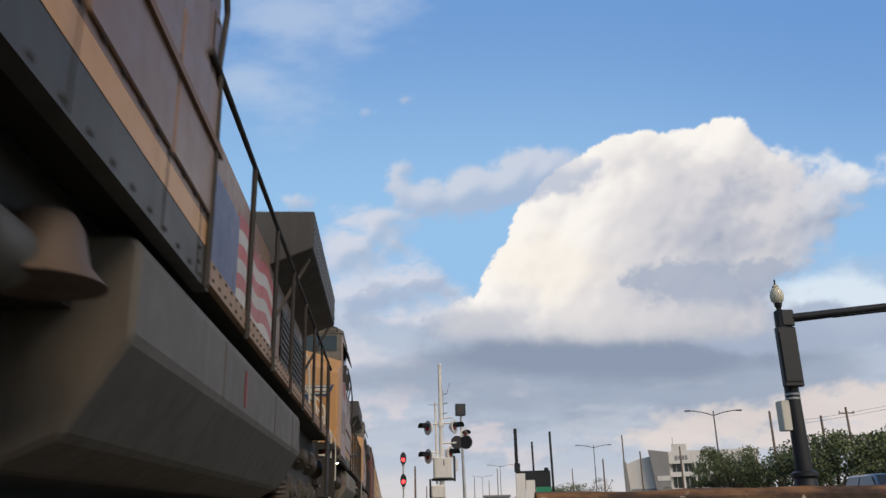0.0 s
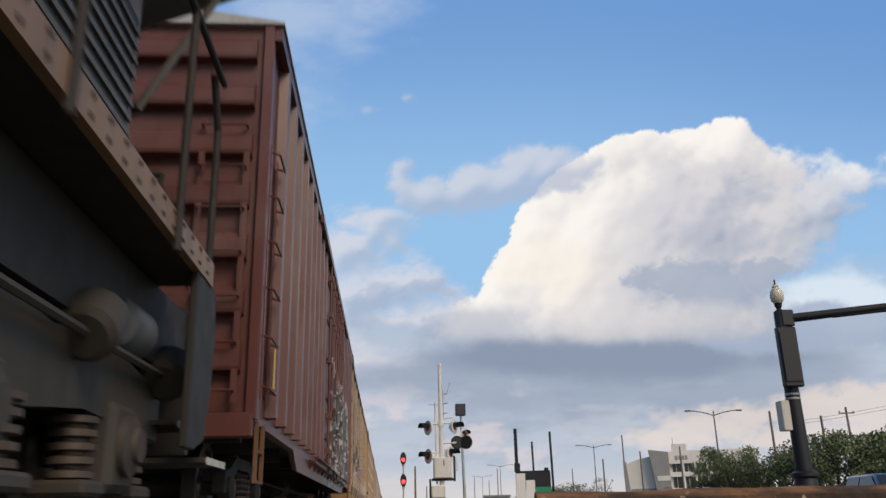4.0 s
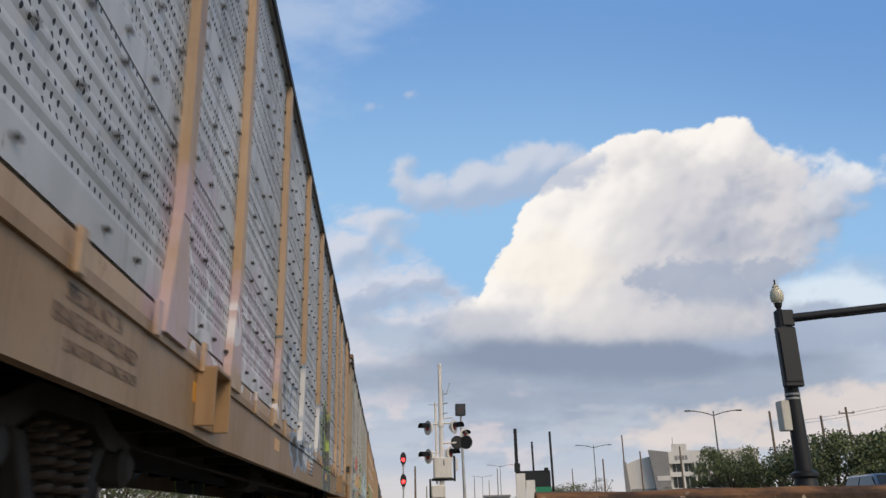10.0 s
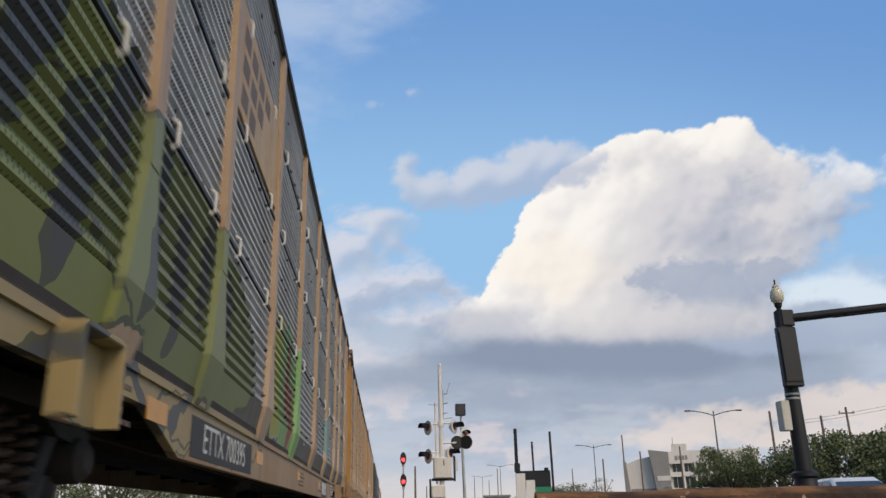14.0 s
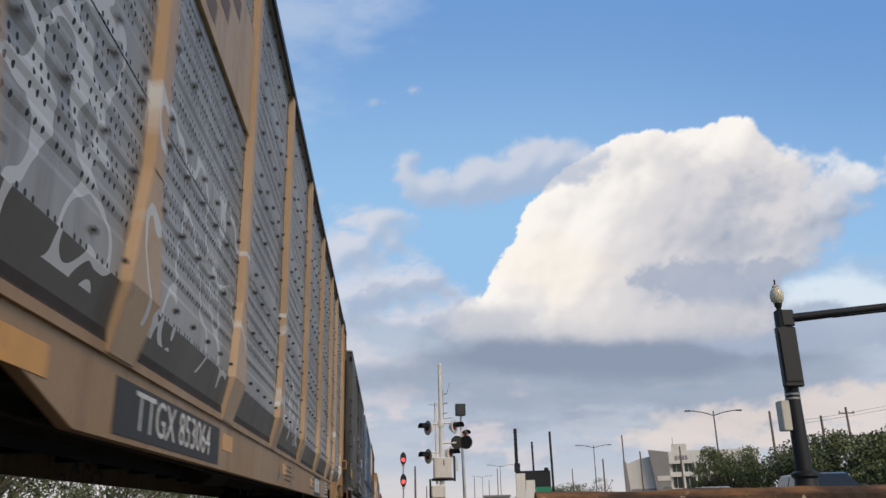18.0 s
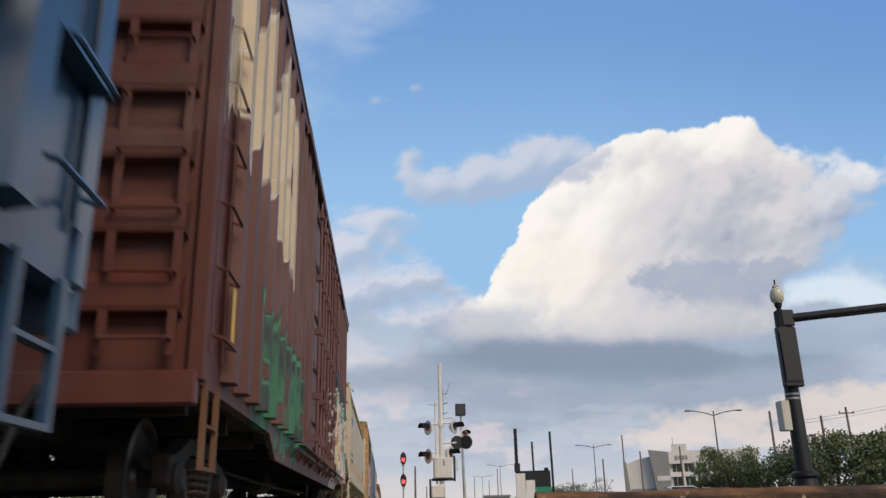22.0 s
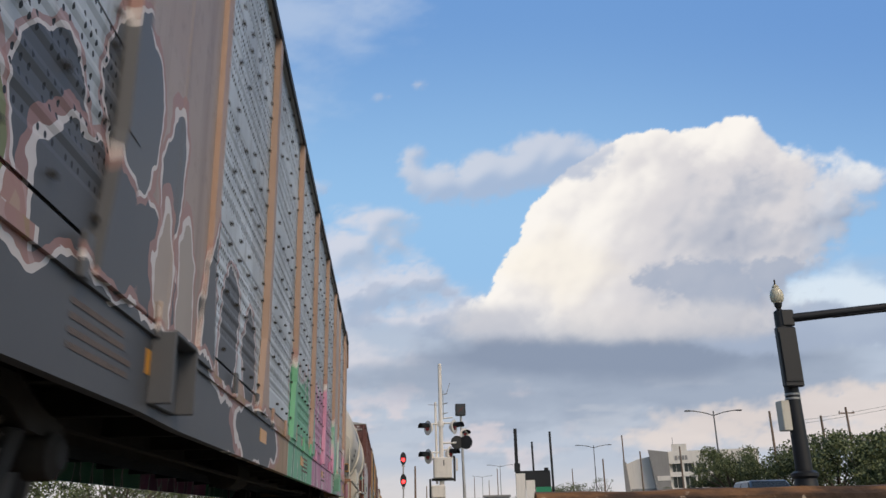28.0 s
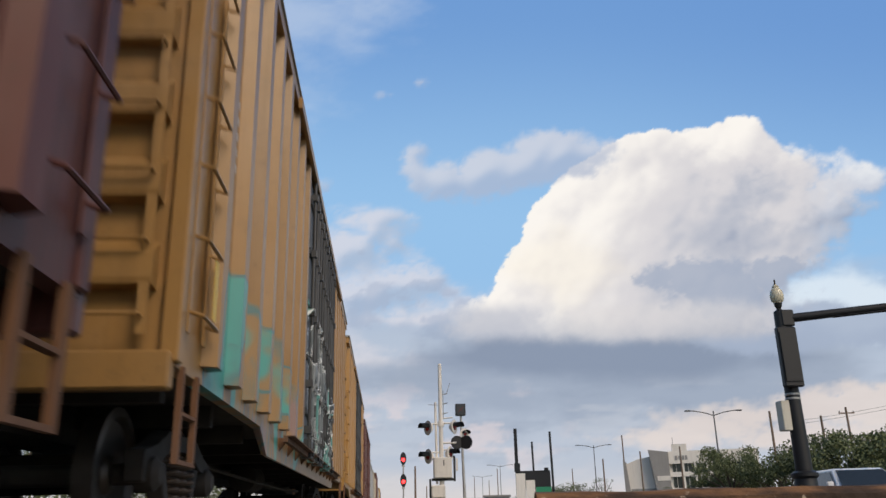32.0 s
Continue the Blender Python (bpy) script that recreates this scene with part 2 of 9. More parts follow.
def rib_mural(k, base, region, panel, colors, start, pitch, seed, edge, ring=None):
    """Ribs and panels sprayed in changing colours up to a ragged, edged top, with rings and dots."""
    y0, y1, z0, z1 = region
    s = k.sep(k.xyz)
    wave = k.math("MULTIPLY", k.math("SUBTRACT", k.noise(0.8, 3, k.scaled(0.05, 1, 0.25, off=(seed, 0, 0))), 0.5), 1.6)
    z = k.math("ADD", s[2], wave)
    along = k.math("MULTIPLY", k.math("GREATER_THAN", s[1], y0), k.math("LESS_THAN", s[1], y1))
    foot = k.math("MULTIPLY", along, k.math("GREATER_THAN", s[2], z0))
    cell = k.n.new("ShaderNodeCombineXYZ")
    col = k.math("FLOOR", k.math("DIVIDE", k.math("SUBTRACT", s[1], start), pitch))
    k.put(cell.inputs[0], col)
    k.put(cell.inputs[1], k.math("FLOOR", k.math("ADD", k.math("MULTIPLY", k.math("ADD", s[2], k.math("MULTIPLY", wave, 0.4)), 1.6), k.math("MULTIPLY", col, 0.37))))
    cell.inputs[2].default_value = seed
    white = k.n.new("ShaderNodeTexWhiteNoise")
    k.put(white.inputs["Vector"], cell.outputs[0])
    c = colors[0]
    for i, q in enumerate(colors[1:], 1):
        c = k.mix(k.math("GREATER_THAN", white.outputs["Value"], i / len(colors)), c, q)
    c = k.mix(k.math("LESS_THAN", s[0], 1.515), c, k.mix(k.ramp(k.noise(1.1, 3), 0.45, 0.55), panel[0], panel[1]))
    flat = k.n.new("ShaderNodeCombineXYZ")
    k.put(flat.inputs[0], s[1]), k.put(flat.inputs[1], s[2])
    if ring:
        cells = k.n.new("ShaderNodeTexVoronoi")
        cells.voronoi_dimensions = "2D"
        cells.inputs["Scale"].default_value = 3.6
        k.put(cells.inputs["Vector"], flat.outputs[0])
        d = cells.outputs["Distance"]
        gate = k.math("GREATER_THAN", k.noise(0.9, 2, k.scaled(1, 1, 1, off=(2, seed, 0))), 0.42)
        rim = k.math("MULTIPLY", k.math("GREATER_THAN", d, 0.20), k.math("LESS_THAN", d, 0.31))
        c = k.mix(k.math("MULTIPLY", gate, k.math("MULTIPLY", rim, 0.9)), c, ring[0])
        c = k.mix(k.math("MULTIPLY", gate, k.math("LESS_THAN", d, 0.13)), c, ring[1])
        swirl = k.math("ABSOLUTE", k.math("SUBTRACT", k.noise(2.6, 1.5, k.scaled(0.2, 1, 1, off=(seed, 4, 1))), 0.5))
        c = k.mix(k.math("MULTIPLY", k.math("LESS_THAN", swirl, 0.022), 0.7), c, ring[1])
    c = k.mix(k.math("MULTIPLY", k.ramp(k.noise(3.5, 5), 0.45, 0.8), 0.35), c, (0.26, 0.22, 0.19))
    base = k.mix(k.math("MULTIPLY", along, k.math("MULTIPLY", k.math("LESS_THAN", z, z1 + 0.42), k.math("GREATER_THAN", s[2], z1 - 1.4))), base, edge)
    base = k.mix(k.math("MULTIPLY", foot, k.math("LESS_THAN", z, z1 + 0.05)), base, (0.62, 0.60, 0.57))
    return k.mix(k.math("MULTIPLY", foot, k.math("LESS_THAN", z, z1)), base, c)


def scrawl(k, base, region, color, seed, scale=1.6, line=0.02, cover=0.55):
    """Thin sprayed scribble: looping lines of one colour."""
    y0, y1, z0, z1 = region
    n = k.noise(scale, 1.5, k.scaled(0.2, 1, 1, off=(seed, seed * 1.7, seed)))
    m = k.math("LESS_THAN", k.math("ABSOLUTE", k.math("SUBTRACT", n, 0.5)), line)
    gate = k.math("LESS_THAN", k.noise(0.7, 2, k.scaled(1, 1, 1, off=(0, seed, 3))), cover)
    s = k.sep(k.xyz)
    inside = k.math("MULTIPLY", k.math("MULTIPLY", k.math("GREATER_THAN", s[1], y0), k.math("LESS_THAN", s[1], y1)), k.math("MULTIPLY", k.math("GREATER_THAN", s[2], z0), k.math("LESS_THAN", s[2], z1)))
    return k.mix(k.math("MULTIPLY", k.math("MULTIPLY", m, gate), inside), base, color)


def cloud_spray(k, base, region, color, seed, strength=0.85):
    """A soft, patchy sprayed band with ragged ends."""
    y0, y1, z0, z1 = region
    s = k.sep(k.xyz)
    rag = k.math("MULTIPLY", k.math("SUBTRACT", k.noise(0.8, 4, k.scaled(1, 1, 1.6, off=(seed, 0, 0))), 0.5), 2.4)
    yy, zz = k.math("ADD", s[1], rag), k.math("ADD", s[2], rag)
    m = k.math("MULTIPLY", k.math("MULTIPLY", k.ramp(yy, y0, y0 + 0.5), k.math("SUBTRACT", 1.0, k.ramp(yy, y1 - 0.5, y1))),
               k.math("MULTIPLY", k.ramp(zz, z0, z0 + 0.3), k.math("SUBTRACT", 1.0, k.ramp(zz, z1 - 0.3, z1))))
    patch = k.ramp(k.noise(2.6, 4, k.scaled(0.2, 1, 0.6, off=(0, seed, seed))), 0.36, 0.52)
    return k.mix(k.math("MULTIPLY", k.math("MULTIPLY", m, patch), strength), base, color)


def spray(k, base, t):
    """One sprayed piece: the first word names its kind."""
    if t[0] == "throw":
        return throw_up(k, base, *t[1:])
    if t[0] == "scrawl":
        return scrawl(k, base, *t[1:])
    if t[0] == "ribs":
        return rib_mural(k, base, *t[1:])
    if t[0] == "strokes":
        return strokes(k, base, *t[1:])
    if t[0] == "mural":
        return mural(k, base, *t[1:])
    if t[0] == "cloud":
        return cloud_spray(k, base, *t[1:])
    return tag_paint(k, base, *t)


def screen_steel(name, root, tags=(), tone=0.42, perf=True, panel=(1.16, 0.97)):
    """Galvanised wagon side sheets, with punched holes, stains and sprayed tags."""
    k = Mat(name, root)
    tone = (tone, tone * 1.02, tone * 1.03) if not isinstance(tone, tuple) else tone
    c = k.mix(k.ramp(k.noise(0.8, 6, k.scaled(1, 1, 0.6)), 0.35, 0.7), tone, tuple(0.68 * q for q in tone))
    c = k.mix(k.math("MULTIPLY", k.ramp(k.noise(1.0, 6, k.scaled(6, 6, 0.4)), 0.5, 0.75), 0.4), c, (0.11, 0.10, 0.085))
    c = k.mix(k.math("MULTIPLY", k.ramp(k.noise(2.3, 8, rough=0.75), 0.62, 0.7), 0.5), c, (0.12, 0.075, 0.045))
    for t in tags:
        c = spray(k, c, t)
    if perf:
        dot = holes_of(k, 0.068, 0.056, 0.0125)
        up = k.math("FRACT", k.math("DIVIDE", k.math("SUBTRACT", k.sep(k.xyz)[2], panel[0]), panel[1]))
        dot = k.math("MULTIPLY", dot, k.math("GREATER_THAN", up, 0.19))
        c = k.mix(dot, c, (0.008, 0.008, 0.008))
    else:
        dot = holes_of(k, 0.045, 0.0425, 0.009, False)
        c = k.mix(k.math("MULTIPLY", dot, 0.55), c, (0.02, 0.02, 0.02))
    k.bump(k.noise(20, 4), 0.15, 0.004)
    return k.done(c, 0.55, 0.15)


def tagged_paint(name, root, color, tags, rough=0.55, grime=0.45, rust=0.25, fade=0.3):
    k = Mat(name, root)
    c = weathered(k, color, grime, rust, fade)
    for t in tags:
        c = spray(k, c, t)
    k.bump(k.noise(30, 4), 0.1, 0.004)
    return k.done(c, rough)


TAN = (0.31, 0.19, 0.09)
POST_TAN = (0.42, 0.29, 0.18)
YELLOW = (0.43, 0.235, 0.062)
M_UNDER = paint("undergear", (0.028, 0.022, 0.018), 0.85, 0.6, 0.5, 0.1)
M_RUSTY = paint("rusty_steel", (0.16, 0.075, 0.035), 0.8, 0.6, 0.6, 0.2)
M_WHEEL = plain("wheel_steel", (0.10, 0.085, 0.075), 0.45, 0.7)
M_SPRING = plain("spring_steel", (0.12, 0.09, 0.07), 0.6, 0.4)
M_HOOD = paint("hood_paint", (0.20, 0.11, 0.07), 0.7, 0.5, 0.4, 0.2)
M_RUSTYEL = paint("stained_yellow_paint", (0.27, 0.14, 0.055), 0.7, 0.6, 0.55, 0.15)
M_BOARDBAR = plain("board_lettering", (0.16, 0.12, 0.10), 0.7)
M_BOLT = plain("bolt_steel", (0.03, 0.028, 0.026), 0.6, 0.3)
M_ROOF = paint("galvanised_roof", (0.4, 0.4, 0.39), 0.5, 0.4, 0.3, 0.2, 0.2)
M_BLACK = plain("black_rubber", (0.015, 0.015, 0.016), 0.7)
M_WHITE = paint("white_marking", (0.7, 0.7, 0.68), 0.6, 0.35, 0.1, 0.1)
M_SIGNYEL = paint("yellow_placard", (0.75, 0.5, 0.04), 0.5, 0.3, 0.05, 0.1)
M_BLACKMARK = plain("black_marking", (0.03, 0.03, 0.032), 0.6)
M_BROWNMARK = plain("brown_marking", (0.22, 0.05, 0.04), 0.7)
M_REFLECT = plain("amber_reflector", (0.65, 0.3, 0.03), 0.35)
M_PINK = paint("faded_red_marking", (0.6, 0.3, 0.25), 0.6, 0.4, 0.1, 0.2)


# ---- mesh helpers ----
def box(bm, x0, x1, y0, y1, z0, z1):
    v = [bm.verts.new(p) for p in itertools.product((x0, x1), (y0, y1), (z0, z1))]
    for f in ((0, 1, 3, 2), (4, 6, 7, 5), (0, 4, 5, 1), (2, 3, 7, 6), (0, 2, 6, 4), (1, 5, 7, 3)):
        bm.faces.new([v[i] for i in f])
    return bm


def rod(bm, a, b, r, n=8, r2=None):
    """A round bar from a to b."""
    a, b = Vector(a), Vector(b)
    w = (b - a).normalized()
    u = w.orthogonal().normalized()
    s = w.cross(u)
    rings = []
    for p, q in ((a, r), (b, r if r2 is None else r2)):
        rings.append([bm.verts.new(p + q * (math.cos(i * math.tau / n) * u + math.sin(i * math.tau / n) * s)) for i in range(n)])
    for i in range(n):
        bm.faces.new((rings[0][i], rings[0][(i + 1) % n], rings[1][(i + 1) % n], rings[1][i]))
    bm.faces.new(rings[0][::-1]), bm.faces.new(rings[1])
    return bm


def pipe(bm, pts, r, n=8):
    for a, b in zip(pts, pts[1:]):
        rod(bm, a, b, r, n)
    for p in pts[1:-1]:
        bmesh.ops.create_icosphere(bm, subdivisions=1, radius=r * 1.02, matrix=Matrix.Translation(p))
    return bm


def prism(bm, outline, axis, a, b):
    """A solid with a flat outline swept along an axis; the outline is in the two other axes, in order."""
    def at(p, h):
        q = list(p)
        q.insert(axis, h)
        return bm.verts.new(q)
    lo, hi = [at(p, a) for p in outline], [at(p, b) for p in outline]
    n = len(outline)
    for i in range(n):
        bm.faces.new((lo[i], lo[(i + 1) % n], hi[(i + 1) % n], hi[i]))
    bm.faces.new(lo[::-1]), bm.faces.new(hi)
    return bm


def lathe(bm, prof, axis=0, n=24, centre=(0, 0, 0)):
    """A turned solid: prof is a list of (along, radius)."""
    rings = []
    for h, r in prof:
        ring = []
        for i in range(n):
            c, s = r * math.cos(i * math.tau / n), r * math.sin(i * math.tau / n)
            q = [c, s]
            q.insert(axis, h)
            ring.append(bm.verts.new(Vector(q) + Vector(centre)))
        rings.append(ring)
    for a, b in zip(rings, rings[1:]):
        for i in range(n):
            bm.faces.new((a[i], a[(i + 1) % n], b[(i + 1) % n], b[i]))
    bm.faces.new(rings[0][::-1]), bm.faces.new(rings[-1])
    return bm


def finish(bm, smooth=False, bevel=0.0):
    if bevel:
        bmesh.ops.bevel(bm, geom=bm.edges[:], offset=bevel, segments=1, affect="EDGES", clamp_overlap=True)
    bmesh.ops.recalc_face_normals(bm, faces=bm.faces[:])
    me = bpy.data.meshes.new("mesh")
    bm.to_mesh(me)
    bm.free()
    if smooth:
        for p in me.polygons:
            p.use_smooth = True
        me.set_sharp_from_angle(angle=radians(35))
    return me


def part(name, bm, material, parent, label="", smooth=False, bevel=0.0, at=None):
    """One mesh object under a thing or under a part. bm: a bmesh, or a mesh that is shared."""
    me = bm if isinstance(bm, bpy.types.Mesh) else finish(bm, smooth, bevel)
    if not me.materials:
        me.materials.append(material)
    ob = new(name, me)
    ob.parent = parent
    if at is not None:
        ob.matrix_basis = at if isinstance(at, Matrix) else Matrix.Translation(at)
    return tagged(ob, label) if label else ob


def nb():
    return bmesh.new()


def thing(name, label, category, group="", kind="", m=None):
    ob = new(name)
    if m is not None:
        ob.matrix_basis = m
    return tagged(ob, label, category, group, kind)


def letters(text, size, material, parent, m, name="lettering", wide=1.0):
    """Painted lettering in the built-in font, a hair proud of its surface."""
    cu = bpy.data.curves.new("text", "FONT")
    cu.body, cu.size, cu.extrude, cu.align_x, cu.align_y = text, size, 0.001, "CENTER", "CENTER"
    cu.resolution_u = 3
    tmp = bpy.data.objects.new("text", cu)
    me = bpy.data.meshes.new_from_object(tmp)
    bpy.data.objects.remove(tmp)
    me.transform(Matrix.Diagonal((wide, 1, 1, 1)))
    me.materials.append(material)
    ob = new(name, me)
    ob.parent = parent
    ob.matrix_basis = m
    return ob


def side_face(x, y, z):
    """Pose of lettering on a wagon's near side; it reads along the train."""
    return Matrix(((0, 0, 1, x), (1, 0, 0, y), (0, 1, 0, z), (0, 0, 0, 1)))


def end_face(x, y, z):
    """Pose of lettering on a wagon's leading end."""
    return Matrix(((1, 0, 0, x), (0, 0, -1, y), (0, 1, 0, z), (0, 0, 0, 1)))


def bars(parent, x, y, z, w, h, rows, material, name="marking", seed=0):
    """Unreadable stencilled lines on the near side, as short plain bars."""
    rnd, bm = random.Random(seed), nb()
    step = h / rows
    for i in range(rows):
        yy = y
        while yy < y + w * rnd.uniform(0.75, 1.0):
            d = rnd.uniform(0.03, 0.13) * w
            box(bm, x, x + 0.002, yy, min(yy + d, y + w), z - i * step - step * 0.45, z - i * step)
            yy += d + 0.025 * w
    return tagged(part(name, bm, material, parent), kind="stuff")
# ---- rolling stock: shared running gear ----
CARS = []   # every vehicle of the train with its place behind the start line
SHARED = {}


def shared(key, make):
    if key not in SHARED:
        SHARED[key] = make()
    return SHARED[key]


def with_mat(me, m):
    me.materials.append(m)
    return me


def wheel_mesh():
    bm = nb()
    lathe(bm, [(0.0, 0.08), (0.02, 0.12), (0.03, 0.36), (-0.03, 0.40), (-0.03, 0.455), (0.06, 0.46), (0.11, 0.462), (0.115, 0.40), (0.07, 0.37), (0.05, 0.14), (0.09, 0.11), (0.09, 0.05)], 0, 32)
    me = finish(bm, True)
    me.materials.append(M_WHEEL)
    return me


def spring_mesh():
    bm = nb()
    pts = [(0.075 * math.cos(a), 0.075 * math.sin(a), 0.012 * a / 1.2) for a in np.arange(0, 6 * math.tau, math.tau / 9)]
    rings = []
    for i, p in enumerate(pts):
        a = i * math.tau / 9
        o = Vector((math.cos(a), math.sin(a), 0))
        rings.append([bm.verts.new(Vector(p) + 0.017 * (math.cos(q) * o + math.sin(q) * Vector((0, 0, 1)))) for q in (0, 1.57, 3.14, 4.71)])
    for r0, r1 in zip(rings, rings[1:]):
        for q in range(4):
            bm.faces.new((r0[q], r0[(q + 1) % 4], r1[(q + 1) % 4], r1[q]))
    me = finish(bm, True)
    me.materials.append(M_SPRING)
    return me


def sideframe_mesh():
    """A cast truck sideframe with two window openings and a spring seat."""
    bm = nb()
    top = [(-1.05, 0.40), (-1.05, 0.62), (-0.75, 0.66), (-0.45, 0.80), (0.45, 0.80), (0.75, 0.66), (1.05, 0.62), (1.05, 0.40), (0.86, 0.40), (0.84, 0.55), (0.60, 0.55),
           (0.36, 0.68), (-0.36, 0.68), (-0.60, 0.55), (-0.84, 0.55), (-0.86, 0.40)]
    prism(bm, top, 0, -0.07, 0.07)
    prism(bm, [(-0.62, 0.56), (-0.48, 0.56), (-0.28, 0.24), (-0.40, 0.2)], 0, -0.065, 0.065)
    prism(bm, [(0.62, 0.56), (0.40, 0.2), (0.28, 0.24), (0.48, 0.56)], 0, -0.065, 0.065)
    box(bm, -0.12, 0.12, -0.41, 0.41, 0.17, 0.25)
    me = finish(bm, True, 0.012)
    me.materials.append(M_UNDER)
    return me


def bogie(root, y, name="truck"):
    """A two-axle freight truck with its middle at y."""
    b = part(name, box(nb(), -1.0, 1.0, y - 0.16, y + 0.16, 0.42, 0.66), M_UNDER, root, bevel=0.02)
    wm, sm, fm = shared("wheel", wheel_mesh), shared("spring", spring_mesh), shared("frame", sideframe_mesh)
    for dy in (-0.87, 0.87):
        part("axle", rod(nb(), (-0.98, y + dy, 0.46), (0.98, y + dy, 0.46), 0.075, 10), M_UNDER, b)
        for side in (-1, 1):
            part("wheel", wm, M_WHEEL, b, at=Matrix.Translation((side * 0.72, y + dy, 0.46)) @ pose(0, 0, 0, 0, 0, 0 if side > 0 else 180))
    for side in (-1, 1):
        part("sideframe", fm, M_UNDER, b, at=(side * 1.0, y, 0))
        for dy in (-0.24, 0, 0.24):
            part("spring", sm, M_SPRING, b, at=(side * 1.03, y + dy, 0.25))
        for dy in (-0.87, 0.87):
            part("bearing_cap", lathe(nb(), [(side * 0.98, 0.12), (side * 1.10, 0.12), (side * 1.14, 0.07)], 0, 12, (0, y + dy, 0.46)), M_UNDER, b, smooth=True)
    return b


def coupler(root, y, way):
    """A knuckle coupler, its yoke and an air hose; way is -1 at the front, 1 at the rear."""
    c = part("coupler", box(nb(), -0.10, 0.10, min(y, y + way * 0.45), max(y, y + way * 0.45), 0.72, 0.94), M_RUSTY, root, bevel=0.02)
    bm = nb()
    prism(bm, [(-0.2, y + way * 0.42), (0.2, y + way * 0.42), (0.23, y + way * 0.66), (0.08, y + way * 0.74), (0.02, y + way * 0.58), (-0.2, y + way * 0.62)], 2, 0.66, 1.0)
    part("knuckle", bm, M_RUSTY, c, bevel=0.02)
    bm = nb()
    pipe(bm, [(0.55, y + way * 0.05, 0.95), (0.55, y + way * 0.22, 0.8), (0.5, y + way * 0.36, 0.45), (0.4, y + way * 0.5, 0.32), (0.28, y + way * 0.64, 0.42)], 0.028, 8)
    part("air_hose", bm, M_BLACK, root, smooth=True)


def ladder(root, x, y0, y1, z0, z1, n, material, stand=0.09, name="ladder"):
    """A side ladder: two stiles and bent round rungs standing off the side."""
    b = nb()
    for yy in (y0, y1):
        box(b, x, x + 0.012, yy - 0.03, yy + 0.03, z0 - 0.1, z1 + 0.1)
    lad = part(name, b, material, root)
    for i in range(n):
        z = z0 + (z1 - z0) * i / max(1, n - 1)
        bm = nb()
        pipe(bm, [(x, y0, z + 0.03), (x + stand, y0, z), (x + stand, y1, z), (x, y1, z + 0.03)], 0.0125, 6)
        part("rung", bm, material, lad, smooth=True)
    return lad


def end_ladder(root, y, x0, x1, z0, z1, n, material, way=-1):
    b = nb()
    for xx in (x0, x1):
        box(b, xx - 0.03, xx + 0.03, y - 0.006 + way * 0.006, y + 0.006 + way * 0.006, z0 - 0.1, z1 + 0.1)
    lad = part("end_ladder", b, material, root)
    for i in range(n):
        z = z0 + (z1 - z0) * i / max(1, n - 1)
        bm = nb()
        pipe(bm, [(x0, y, z), (x0, y + way * 0.09, z), (x1, y + way * 0.09, z), (x1, y, z)], 0.0125, 6)
        part("rung", bm, material, lad, smooth=True)
    return lad


def stirrup(root, x, y0, y1, z0, z1, material):
    """A sill step hanging below the corner of a wagon."""
    bm = prism(nb(), [(y0 - 0.025, z1), (y0 - 0.025, z0), (y1 + 0.025, z0), (y1 + 0.025, z1), (y1 - 0.025, z1), (y1 - 0.025, z0 + 0.025), (y0 + 0.025, z0 + 0.025), (y0 + 0.025, z1)], 0, x - 0.035, x)
    bar = part("sill_step", bm, material, root)
    if z1 - z0 > 0.5:
        part("tread", box(nb(), x - 0.05, x - 0.002, y0 + 0.02, y1 - 0.02, (z0 + z1) / 2, (z0 + z1) / 2 + 0.02), material, bar)
    return bar


def underframe(root, L, truck_in, half=1.3):
    frame_ = part("centre_sill", box(nb(), -0.25, 0.25, 0.3, L - 0.3, 0.72, 1.05), M_UNDER, root)
    for i in range(int(L / 1.5)):
        y = 1.0 + i * 1.5
        if y < L - 0.8:
            part("crossbearer", shared(("bearer", half), lambda: with_mat(finish(box(nb(), -half, half, -0.05, 0.05, 0.85, 1.03)), M_UNDER)), M_UNDER, frame_, at=(0, y, 0))
    bogie(root, truck_in), bogie(root, L - truck_in)
    coupler(root, 0.35, -1), coupler(root, L - 0.35, 1)
    bm = nb()
    pipe(bm, [(0.75, truck_in + 1.3, 0.7), (0.9, L * 0.4, 0.62), (0.9, L * 0.6, 0.62), (0.75, L - truck_in - 1.3, 0.7)], 0.022, 6)
    part("brake_pipe", bm, M_UNDER, root)
    part("brake_reservoir", lathe(nb(), [(L * 0.44, 0.05), (L * 0.44 + 0.06, 0.2), (L * 0.44 + 1.0, 0.2), (L * 0.44 + 1.06, 0.05)], 1, 16, (0.6, 0, 0.72)), M_UNDER, root, smooth=True)


